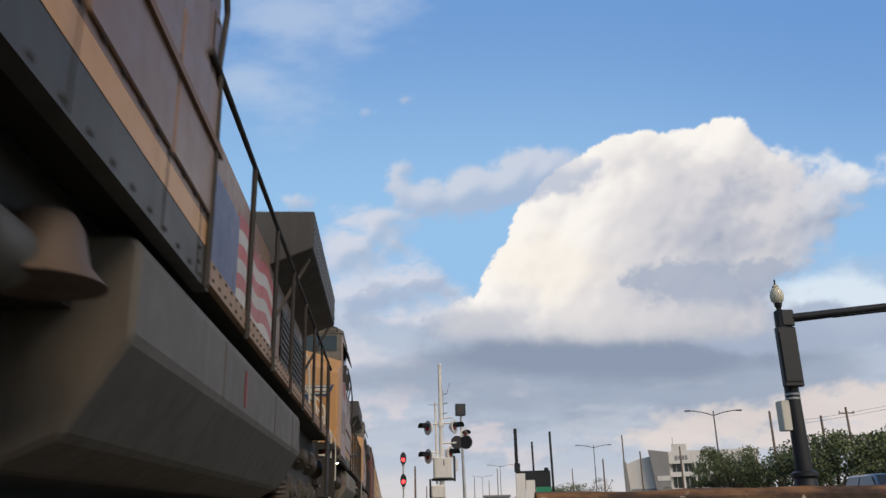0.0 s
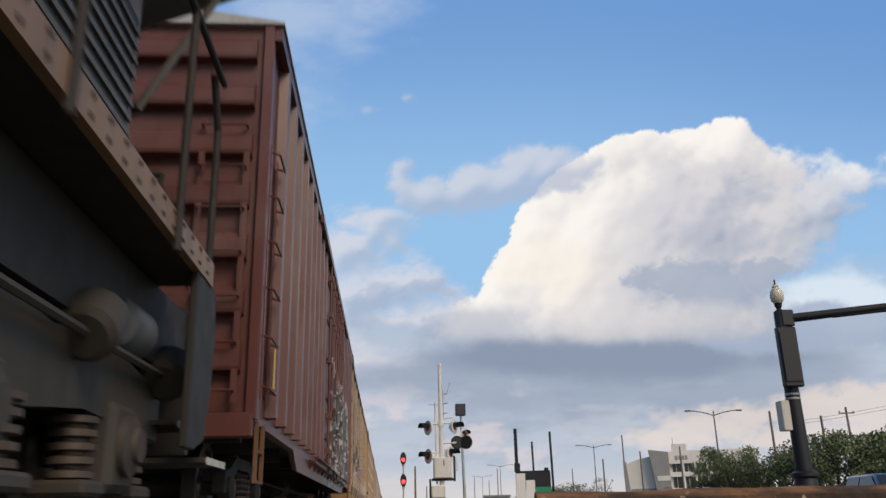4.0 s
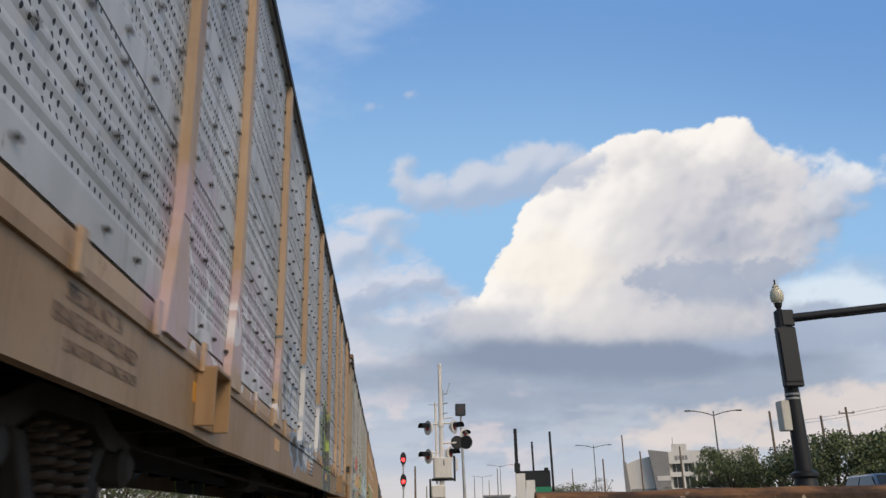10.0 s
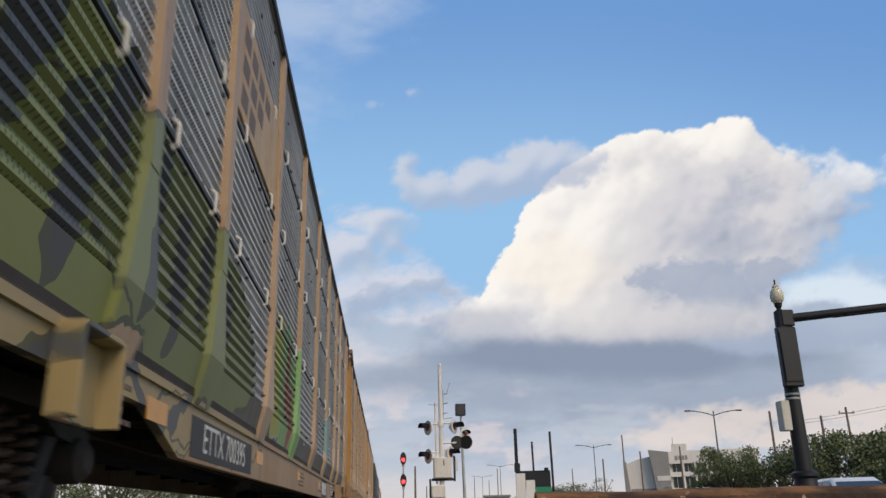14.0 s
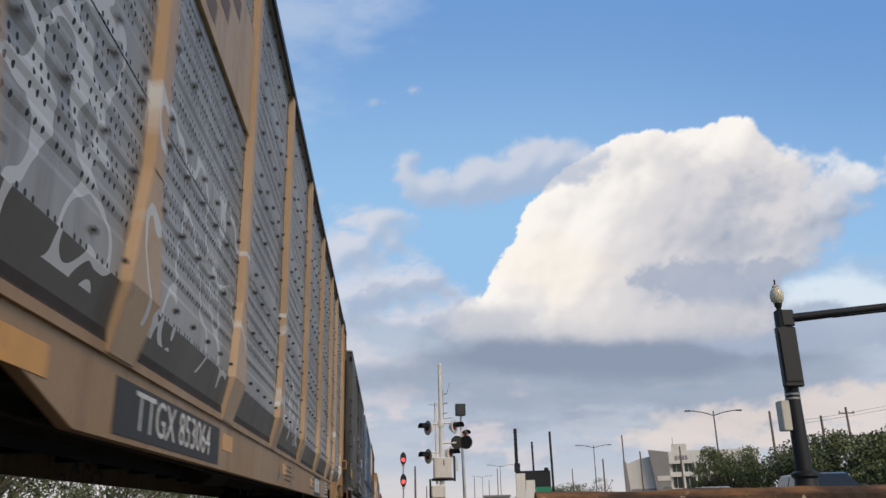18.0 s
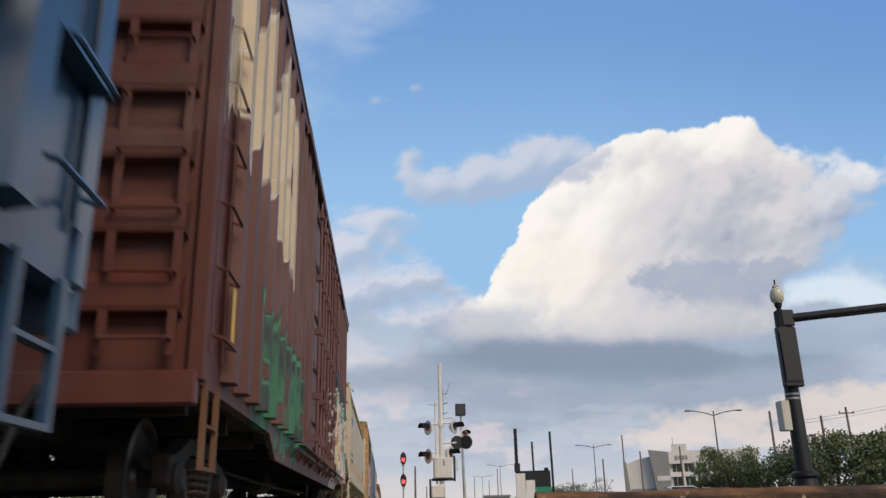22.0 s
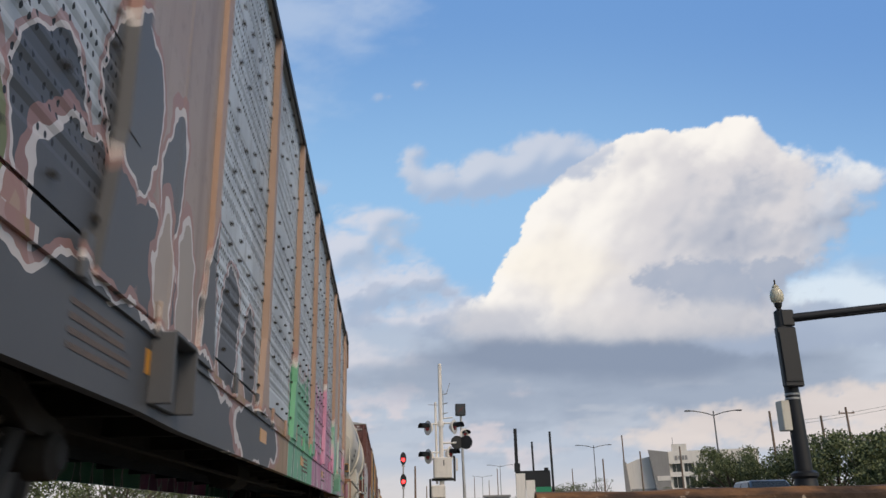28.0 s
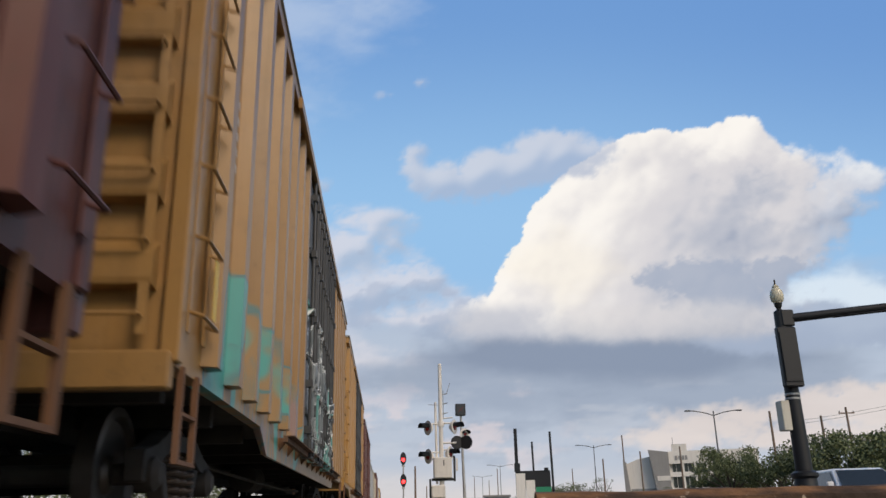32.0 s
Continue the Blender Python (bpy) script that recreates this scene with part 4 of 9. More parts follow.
    # plug doors with lock bars, cranks and rollers
    w = dw / doors
    for d in range(doors):
        a = mid - dw / 2 + d * w
        door = part("door", box(nb(), X, X + 0.07, a + 0.02, a + w - 0.02, z0 + 0.06, top - 0.22), door_m, root, "plug door with lock bars and cranks" if door_color is None else "dark plug door with lock bars, covered in spray paint", bevel=0.01)
        for z in np.linspace(z0 + 0.5, top - 0.6, 5):
            part("door_rib", box(nb(), X + 0.07, X + 0.10, a + 0.08, a + w - 0.08, z - 0.05, z + 0.05), door_m, door, bevel=0.01)
        for q in (0.14 * w, 0.40 * w, 0.60 * w, 0.86 * w):
            bm = rod(nb(), (X + 0.13, a + q, z0 + 0.02), (X + 0.13, a + q, top - 0.2), 0.024, 8)
            for z in (z0 + 0.25, z0 + 0.9, 3.0, 3.9, top - 0.5):
                box(bm, X + 0.06, X + 0.17, a + q - 0.05, a + q + 0.05, z - 0.05, z + 0.05)
            part("lock_bar", bm, door_m, door)
        bm = nb()
        pipe(bm, [(X + 0.16, a + 0.5 * w, 2.2), (X + 0.2, a + 0.5 * w, 2.2), (X + 0.2, a + 0.5 * w - 0.27, 1.95), (X + 0.2, a + 0.5 * w - 0.47, 1.95)], 0.02, 6)
        lathe(bm, [(X + 0.07, 0.14), (X + 0.16, 0.14), (X + 0.18, 0.06)], 0, 12, (0, a + 0.5 * w, 2.2))
        part("crank", bm, door_m, door, smooth=True)
        for q in (0.2 * w, 0.8 * w):
            bm = nb()
            box(bm, X + 0.02, X + 0.17, a + q - 0.12, a + q + 0.12, z0 - 0.13, z0 + 0.12)
            lathe(bm, [(X + 0.17, 0.06), (X + 0.2, 0.06)], 0, 10, (0, a + q, z0 - 0.05))
            part("roller", bm, door_m, door)
    bm = nb()
    box(bm, X + 0.08, X + 0.13, mid - dw / 2 - reach, mid + dw / 2 + reach, z0 - 0.12, z0 - 0.06)
    box(bm, X + 0.08, X + 0.20, mid - dw / 2 - reach, mid + dw / 2 + reach, z0 - 0.06, z0 - 0.05)
    for i in range(12):
        y = mid - dw / 2 - reach + 0.2 + i * (dw + 2 * reach - 0.4) / 11
        prism(bm, [(X - 0.02, z0 - 0.06), (X + 0.13, z0 - 0.06), (X - 0.02, z0 - 0.24)], 1, y - 0.03, y + 0.03)
    part("door_track", bm, M_RUSTY if door_color else body, root)
    if reach > 3:
        part("door_stop", box(nb(), X, X + 0.13, mid - dw / 2 - reach - 0.5, mid - dw / 2 - reach - 0.2, 1.46, 1.74), M_UNDER, root, "dark steel stop block beside the door track", bevel=0.02)
    part("upper_track", box(nb(), X + 0.11, X + 0.16, mid - dw / 2 - reach, mid + dw / 2 + reach, top - 0.24, top - 0.10), body, root)
    # corrugated ends
    for yy, w in ((y0, -1), (y1, 1)):
        end = part("end_wall", box(nb(), -X + 0.06, X - 0.06, min(yy, yy - w * 0.06), max(yy, yy - w * 0.06), z0 - 0.02, top + 0.02), end_m, root)
        for i in range(8):
            z = 1.43 + i * 0.545
            if z + 0.3 > top:
                break
            bm = nb()
            prism(bm, [(yy, z), (yy + w * 0.12, z + 0.015), (yy + w * 0.13, z + 0.05), (yy + w * 0.13, z + 0.2), (yy, z + 0.31)], 0, -X + 0.16, X - 0.14)
            part("end_rib", bm, end_m, end, "rolled end rib")
        part("corner_post", box(nb(), X - 0.08, X + 0.03, yy - 0.06, yy + 0.06, z0 - 0.06, top), body, root, bevel=0.012)
        part("end_sill", box(nb(), -X, X, min(yy, yy + w * 0.12), max(yy, yy + w * 0.12), 0.84, 1.06), end_m, root, bevel=0.015)
        end_ladder(root, yy + w * 0.11, X - 0.62, X - 0.18, 1.25, 3.9, 7, end_m, w)
        ladder(root, X + 0.03, min(yy - w * 0.10, yy - w * 0.52), max(yy - w * 0.10, yy - w * 0.52), 1.3, 3.7, 6, body)
        stirrup(root, X + 0.03, min(yy - w * 0.12, yy - w * 0.5), max(yy - w * 0.12, yy - w * 0.5), 0.45, 1.0, M_RUSTY if not grid else body)
    part("brake_wheel", lathe(nb(), [(y0 - 0.30, 0.27), (y0 - 0.27, 0.28), (y0 - 0.25, 0.27), (y0 - 0.25, 0.22), (y0 - 0.30, 0.22)], 1, 24, (-0.5, 0, 3.4)), end_m, root)
    # markings
    if excess:
        part("height_plate", box(nb(), X + 0.111, X + 0.116, 1.22, 1.76, 1.32, 1.58), M_SIGNYEL, root, "yellow plate lettered in black")
        for i, t in enumerate(("THIS CAR", "EXCESS HEIGHT")):
            letters(t, 0.085, M_BLACKMARK, root, side_face(X + 0.117, 1.49, 1.51 - 0.11 * i), "stencil", 0.72)
        for i, (a, b) in enumerate(((2.77, 2.55), (3.57, 2.75))):
            letters(excess[i], 0.32, M_WHITE if excess[2] else M_BLACKMARK, root, side_face(X + 0.112, a, b), "number", 0.62)
        bars(root, X + 0.010, 3.5, 2.2, 0.4, 0.4, 2, M_WHITE if excess[2] else M_BLACKMARK, "stencil", 77)
        for y, z in ((2.75, 1.60), (2.75, 1.34), (5.15, 1.3)):
            part("reflector", box(nb(), X + 0.009, X + 0.013, y, y + 0.28, z, z + 0.12), M_REFLECT, root, "orange reflective sheet")
    bars(root, X + 0.004, 1.6 + 0.1, 3.4, 0.5, 0.7, 5, M_WHITE, "stencil", seed)
    bars(root, X + 0.004, L - 3.0, 2.2, 0.5, 0.6, 6, M_WHITE, "stencil", seed + 1)
    part("placard", box(nb(), X + 0.104, X + 0.108, y0 + 0.40, y0 + 0.50, 1.35, 1.75), M_SIGNYEL, root, "yellow reflective sheet")
    for i in range(6):
        y = 1.2 + i * (L - 2.4) / 5
        part("reflector", box(nb(), X - 0.02, X - 0.014, y - 0.1, y + 0.1, 1.0, 1.05), M_REFLECT, root, "amber reflector strip")
    if number:
        if number_panel:
            part("number_panel", box(nb(), 0.15, X - 0.04, y0 - 0.142, y0 - 0.132, 3.77, 4.29), number_panel, end, "pale panel on the end wall")
            letters(number, 0.24, M_WHITE, end, end_face(X - 0.26, y0 - 0.146, 3.97), "number")
            for i, t in enumerate(("GROUND ONLY TO CAR", "BODY WHEN WELDING")):
                letters(t, 0.06, M_WHITE, end, end_face(X - 0.25, y0 - 0.142, 1.76 - i * 0.06), "stencil")
            part("reflector", box(nb(), X - 0.27, X - 0.15, y0 - 0.146, y0 - 0.142, 1.42, 1.53), M_REFLECT, end, "amber reflector square")
        else:
            for i, t in enumerate(number.split()):
                letters(t, 0.17, M_WHITE, end, end_face(X - 0.36, y0 - 0.146, top - 0.14 - i * 0.15), "number")
    return root


# ---- covered hopper ----
def hopper(s, L, label, color, lettered=True):
    root = thing("covered_hopper_wagon", label, "railway wagon", "wagons of the freight train")
    CARS.append((root, s))
    body = tagged_paint("hopper_paint", root, color, (), 0.55, 0.22, 0.06, 0.12)
    # ochre-brown that holds the dim warm light under the hopper bays
    chute_m = tagged_paint("chute_underside_shade", root, (0.32, 0.23, 0.12), (), 0.6, 0.35, 0.15, 0.1)
    X = 1.55
    bogie(root, 2.2), bogie(root, L - 2.2)
    coupler(root, 0.35, -1), coupler(root, L - 0.35, 1)
    part("centre_sill", box(nb(), -0.3, 0.3, 0.3, L - 0.3, 0.72, 1.08), M_UNDER, root)
    # shell: curved sides, ends that slope in below
    top, eave, zb = 4.55, 4.15, 1.56
    prof = [(X - 0.02, zb), (X, zb + 0.5), (X + 0.0, 2.4), (X - 0.02, 3.2), (X - 0.06, 3.8), (X - 0.12, eave), (X - 0.35, eave + 0.22), (0.7, top), (-0.7, top), (-X + 0.3, eave + 0.2), (-X + 0.05, eave), (-X, 3.2), (-X, zb)]
    bm = nb()
    ends = []
    for y_lo, y_hi in ((2.2, 0.75), (L - 2.4, L - 0.75)):
        ends.append([bm.verts.new((x, y_lo + (y_hi - y_lo) * min(1, max(0, (z - zb) / 1.5)), z)) for x, z in prof])
    for i in range(len(prof)):
        j = (i + 1) % len(prof)
        bm.faces.new((ends[0][i], ends[0][j], ends[1][j], ends[1][i]))
    bm.faces.new(ends[0][::-1]), bm.faces.new(ends[1])
    part("shell", bm, body, root, "beige curved hopper shell with stained paint", True)
    bm = nb()
    box(bm, X - 0.06, X + 0.03, 0.35, L - 0.35, 1.22, 1.56)
    rod(bm, (X - 0.01, 0.35, 1.24), (X - 0.01, L - 0.35, 1.24), 0.05, 10)
    part("side_sill", bm, body, root, "beige side sill with stencilled instructions", True)
    part("far_sill", box(nb(), -X, -X + 0.08, 0.35, L - 0.35, 1.1, 1.42), body, root)
    bm = nb()
    rod(bm, (X - 0.09, 1.0, eave + 0.03), (X - 0.09, L - 1.0, eave + 0.03), 0.06, 10)
    part("roof_rail", bm, body, root, smooth=True)
    part("running_board", box(nb(), -0.4, 0.4, 0.9, L - 0.9, top + 0.12, top + 0.16), M_ROOF, root)
    # discharge hoppers
    for i in range(3):
        y = 4.0 + i * (L - 8.4) / 2
        bm = nb()
        lo = [bm.verts.new(p) for p in ((X - 0.85, y - 0.4, 0.45), (X - 0.85, y + 0.4, 0.45), (-X + 0.85, y + 0.4, 0.45), (-X + 0.85, y - 0.4, 0.45))]
        hi = [bm.verts.new(p) for p in ((X - 0.1, y - 2.1, 1.42), (X - 0.1, y + 2.1, 1.42), (-X + 0.1, y + 2.1, 1.42), (-X + 0.1, y - 2.1, 1.42))]
        for q in range(4):
            bm.faces.new((lo[q], lo[(q + 1) % 4], hi[(q + 1) % 4], hi[q]))
        bm.faces.new(lo), bm.faces.new(hi[::-1])
        chute = part("discharge_chute", bm, chute_m, root)
        part("gate", box(nb(), -0.75, 0.75, y - 0.5, y + 0.5, 0.34, 0.46), M_RUSTY, chute, bevel=0.02)
        for dy in (-1.3, 0, 1.3):
            bm = nb()
            prism(bm, [(X - 0.04, 1.12), (X - 0.85 + 0.1 * abs(dy), 0.5 + 0.4 * abs(dy)), (X - 0.8 + 0.1 * abs(dy), 0.9 + 0.3 * abs(dy)), (X - 0.1, 1.3)], 1, y + dy - 0.02, y + dy + 0.02)
            part("chute_rib", bm, body, chute)
    bm = nb()
    pipe(bm, [(X - 0.25, 3.0, 1.05), (X - 0.2, 3.4, 0.98), (X - 0.2, 5.2, 0.95), (X - 0.5, 5.6, 0.9)], 0.035, 8)
    part("brake_pipe", bm, body, root, smooth=True)
    # end platforms, slope sheets' struts and ladders
    for yy, w in ((0.35, 1), (L - 0.35, -1)):
        lo, hi = min(yy, yy + w * 0.25), max(yy, yy + w * 0.25)
        part("end_plate", box(nb(), -X + 0.1, X - 0.03, min(yy, yy + w * 0.05), max(yy, yy + w * 0.05), 1.32, 1.84), body, root, bevel=0.01)
        part("end_sill", box(nb(), -X + 0.05, X + 0.02, min(yy, yy + w * 0.3), max(yy, yy + w * 0.3), 1.1, 1.36), body, root, bevel=0.015)
        part("corner_post", box(nb(), X - 0.12, X + 0.02, min(yy, yy + w * 0.08), max(yy, yy + w * 0.08), 1.1, 4.25), body, root, bevel=0.012)
        part("corner_post", box(nb(), X - 0.04, X + 0.02, min(yy + w * 0.45, yy + w * 0.51), max(yy + w * 0.45, yy + w * 0.51), 1.4, 4.2), body, root, bevel=0.008)
        ladder(root, X + 0.02, min(yy + w * 0.04, yy + w * 0.48), max(yy + w * 0.04, yy + w * 0.48), 1.25, 4.0, 7, body)
        end_ladder(root, yy, 0.3, X - 0.12, 1.35, 3.9, 5, body, -w)
        bm = nb()
        pipe(bm, [(X - 0.2, yy + w * 0.2, 1.1), (X - 0.2, yy + w * 0.2, 0.55), (X - 0.2, yy + w * 0.6, 0.55)], 0.02, 6)
        part("lever", bm, body, root)
        stirrup(root, X + 0.02, min(yy + w * 0.05, yy + w * 0.47), max(yy + w * 0.05, yy + w * 0.47), 0.52, 1.1, body)
    if lettered:
        blue = plain("blue_marking", (0.12, 0.25, 0.5), 0.6)
        bm = nb()
        for i in range(4):
            box(bm, X - 0.03, X - 0.012, 3.3 + i * 0.22, 3.46 + i * 0.22, 3.2, 3.48)
        part("mark", bm, blue, root, "blue owner's mark as blocks")
        bars(root, X + 0.004, 2.7, 2.2, 1.1, 0.42, 2, M_BLACKMARK, "stencil", 3)
        bars(root, X + 0.004, 10.4, 1.95, 0.9, 0.25, 4, M_PINK, "stencil", 4)
        part("placard", box(nb(), X + 0.002, X + 0.006, 8.2, 8.5, 1.72, 2.0), M_WHITE, root, "small white placard with grey lines")
        bars(root, X + 0.0065, 8.24, 1.97, 0.2, 0.18, 4, M_BOARDBAR, "stencil", 5)
        bars(root, X + 0.0065, 8.15, 2.12, 0.3, 0.09, 2, M_BOARDBAR, "stencil", 8)
        bars(root, X + 0.031, 7.75, 1.49, 0.5, 0.11, 3, M_BOARDBAR, "stencil", 9)
        part("placard", box(nb(), X + 0.001, X + 0.005, 16.15, 16.6, 1.78, 2.28), M_BLACKMARK, root, "black stencil panel with pale lines")
        bars(root, X + 0.006, 16.2, 2.24, 0.35, 0.42, 3, M_WHITE, "stencil", 6)
        for k, (t, z) in enumerate((("80% EMPTY LOAD DEVICE", 1.50), ("EMPTY LOAD", 1.40), ('1/4" ADJ BLOCK', 1.31))):
            letters(t, (0.062, 0.085, 0.085)[k], M_BLACKMARK, root, side_face(X + 0.032, L - 2.85 + 0.06 * k, z), "stencil", 0.9)
        amber = plain("amber_stripe", (0.62, 0.33, 0.07), 0.6)
        for y in (1.5, 4.2, 7.25, 9.85, 13.0, 15.7, L - 2.66):
            part("reflector", box(nb(), X - 0.02, X + 0.006, y, y + 0.11, 1.60, 2.12), amber, root, "amber reflective strip")
    return root


# ---- tank wagon ----
def tank_car(s, L, label):
    root = thing("tank_wagon", label, "railway wagon", "wagons of the freight train")
    CARS.append((root, s))
    k = Mat("tank_paint", root)
    c = weathered(k, (0.64, 0.60, 0.52), 0.25, 0.08, 0.15)
    sp = k.sep(k.xyz)
    saddle = k.math("MULTIPLY", k.ramp(sp[1], L - 3.9, L - 3.4), k.ramp(k.noise(0.8, 4), 0.15, 0.5))
    c = k.mix(k.math("MULTIPLY", saddle, 0.75), c, (0.22, 0.13, 0.07))
    body = k.done(c, 0.4)
    white = paint("tank_fittings", (0.6, 0.58, 0.52), 0.5, 0.4, 0.2, 0.2)
    rust = paint("rusty_platform", (0.32, 0.17, 0.10), 0.7, 0.5, 0.4, 0.2)
    bogie(root, 2.1), bogie(root, L - 2.1)
    coupler(root, 0.35, -1), coupler(root, L - 0.35, 1)
    R, zc = 1.635, 2.76
    heads = [(0.72, 0.03), (0.745, 0.45), (0.81, 0.82), (0.92, 1.12), (1.08, 1.36), (1.27, 1.53), (1.50, 1.61), (1.75, R)]
    prof = heads + [(L - a, r) for a, r in reversed(heads)]
    part("tank_shell", lathe(nb(), prof, 1, 56, (0, 0, zc)), body, root, "off-white riveted tank shell, stained brown at one end", True)
    for y in (6.3, 12.4):
        part("jacket_band", lathe(nb(), [(y - 0.09, R), (y - 0.09, R + 0.045), (y + 0.09, R + 0.045), (y + 0.09, R)], 1, 56, (0, 0, zc)), body, root, smooth=True)
    part("head_boss", lathe(nb(), [(0.70, 0.10), (0.72, 0.12), (0.80, 0.13), (0.80, 0.26), (0.95, 0.28)], 1, 24, (0.96, 0.05, 2.06)), white, root, smooth=True)
    part("dome", lathe(nb(), [(zc + R - 0.1, 0.5), (zc + R + 0.3, 0.5), (zc + R + 0.36, 0.4)], 2, 24, (0, L / 2, 0)), body, root, smooth=True)
    for yy, w in ((0.4, 1), (L - 0.4, -1)):
        part("stub_sill", box(nb(), -0.3, 0.3, min(yy, yy + w * 3.4), max(yy, yy + w * 3.4), 0.72, 1.12), M_UNDER, root, bevel=0.02)
        bm = nb()
        prism(bm, [(-1.1, 1.5), (-0.5, 0.9), (0.5, 0.9), (1.1, 1.5)], 1, min(yy + w * 1.45, yy + w * 1.95), max(yy + w * 1.45, yy + w * 1.95))
        part("saddle", bm, white, root)
        plat = part("platform", box(nb(), -1.5, 1.55, min(yy, yy + w * 0.45), max(yy, yy + w * 0.45), 1.24, 1.31), rust, root, "rusty steel end platform", bevel=0.006)
        bm = nb()
        pipe(bm, [(1.5, yy + w * 0.42, 1.28), (1.5, yy + w * 0.42, 2.60), (1.42, yy + w * 0.42, 2.70), (0.35, yy + w * 0.42, 2.70)], 0.025, 8)
        part("grab_rail", bm, white, plat, smooth=True)
        bm = nb()
        prism(bm, [(yy + w * 0.02, 1.24), (yy + w * 0.12, 1.24), (yy + w * 0.02, 0.95)], 0, 1.0, 1.45)
        pipe(bm, [(1.5, yy + w * 0.05, 1.28), (1.1, yy + w * 0.05, 0.92), (0.6, yy + w * 0.05, 0.92)], 0.035, 6)
        part("brace", bm, rust, plat)
        stirrup(root, 1.56, min(yy + w * 0.05, yy + w * 0.45), max(yy + w * 0.05, yy + w * 0.45), 0.5, 1.28, rust)
    bm = nb()
    pipe(bm, [(1.56, 0.75, 1.28), (1.6, 1.2, 1.22), (1.6, 7.35, 1.15), (1.6, 7.5, 1.10), (1.5, 7.58, 1.05)], 0.04, 10)
    part("side_handrail", bm, white, root, "off-white tubular side rail", True)
    bm = nb()
    pipe(bm, [(1.5, 9.89, 1.12), (1.6, 10.02, 1.14), (1.6, L - 1.2, 1.2), (1.56, L - 0.75, 1.28)], 0.035, 10)
    part("side_handrail", bm, white, root, "off-white tubular side rail", True)
    bm = nb()
    box(bm, 0.2, 1.50, 7.70, 9.87, 0.72, 2.0)
    cab = part("heater_cabinet", bm, white, root, "off-white side cabinet with two latched doors", bevel=0.012)
    for y in (7.77, 8.81):
        d = part("cabinet_door", box(nb(), 1.50, 1.52, y, y + 0.98, 0.82, 1.86), M_WHITE, cab, bevel=0.008)
        for z in (1.25, 1.4):
            part("latch", box(nb(), 1.52, 1.56, (y + 0.72) if y < 8 else (y + 0.1), (y + 0.86) if y < 8 else (y + 0.24), z, z + 0.05), M_UNDER, d)
    bm = nb()
    pipe(bm, [(1.52, 8.67, 0.80), (1.55, 8.67, 0.84), (1.55, 8.67, 1.82), (1.52, 8.67, 1.88)], 0.02, 6)
    part("lock_rod", bm, white, cab)
    bm = nb()
    pipe(bm, [(1.52, 8.91, 0.80), (1.55, 8.91, 0.84), (1.55, 8.91, 1.82), (1.52, 8.91, 1.88)], 0.02, 6)
    part("lock_rod", bm, white, cab)
    part("cabinet_foot", box(nb(), 0.22, 1.515, 7.71, 9.86, 0.68, 0.74), white, cab)
    bm = nb()
    prism(bm, [(1.30, 2.05), (1.44, 2.19), (1.58, 2.05), (1.44, 1.91)], 1, L - 0.42, L - 0.41)
    plac = part("diamond_placard", bm, M_WHITE, root, "white-edged teal diamond placard")
    bm = nb()
    prism(bm, [(1.325, 2.05), (1.44, 2.165), (1.555, 2.05), (1.44, 1.935)], 1, L - 0.424, L - 0.42)
    part("diamond_face", bm, plain("teal_placard", (0.03, 0.26, 0.24), 0.5), plac)
    mark = plain("grey_blue_lettering", (0.2, 0.25, 0.35), 0.6)
    for i in range(6):
        y = 3.4 + i * 0.5
        a0 = 0.05
        bm = nb()
        for q in range(5):
            a1, a2 = a0 + q * 0.07, a0 + (q + 1) * 0.07
            v = [bm.verts.new(((R + 0.008) * math.cos(a), yy, zc + (R + 0.008) * math.sin(a))) for yy in (y, y + 0.34) for a in (a1, a2)]
            bm.faces.new((v[0], v[2], v[3], v[1]))
        part("mark", bm, mark, root, "grey-blue letter block")
    for j in range(3):
        bm = nb()
        for i in range(5):
            y = 3.0 + i * 0.22
            a1 = -0.18 - j * 0.11
            v = [bm.verts.new(((R + 0.008) * math.cos(a), yy, zc + (R + 0.008) * math.sin(a))) for yy in (y, y + 0.14) for a in (a1, a1 - 0.06)]
            bm.faces.new((v[0], v[2], v[3], v[1]))
        part("stencil", bm, M_BLACKMARK, root)
    for y, w, h in ((L - 3.4, 0.55, 0.36), (L - 4.1, 0.4, 0.2)):
        bm = nb()
        a1 = -0.42
        q = h / R / 4
        for i in range(4):
            v = [bm.verts.new(((R + 0.01) * math.cos(a), yy, zc + (R + 0.01) * math.sin(a))) for yy in (y, y + w) for a in (a1 - i * q, a1 - (i + 1) * q)]
            bm.faces.new((v[0], v[2], v[3], v[1]))
        part("placard", bm, M_BLACKMARK, root, "black stencil panel")
    orange = plain("orange_panel", (0.75, 0.16, 0.03), 0.5)
    part("identity_panel", box(nb(), 0.62, 1.02, 0.74, 0.86, 2.90, 3.06), orange, root, "orange panel with plain dark bars")
    bm = nb()
    for i in range(4):
        box(bm, 0.67 + i * 0.085, 0.72 + i * 0.085, 0.732, 0.738, 2.93, 3.03)
    part("stencil", bm, M_BLACKMARK, root)
    green = plain("green_white_placard", (0.35, 0.5, 0.42), 0.5)
    holder = part("placard_holder", box(nb(), 1.25, 1.29, L - 1.25, L - 0.85, 1.45, 1.9), M_UNDER, root, at=None)
    bm = nb()
    prism(bm, [(L - 1.05, 1.46), (L - 0.83, 1.68), (L - 1.05, 1.9), (L - 1.27, 1.68)], 0, 1.30, 1.31)
    part("placard", bm, green, root, "green and white diamond placard")
    return root
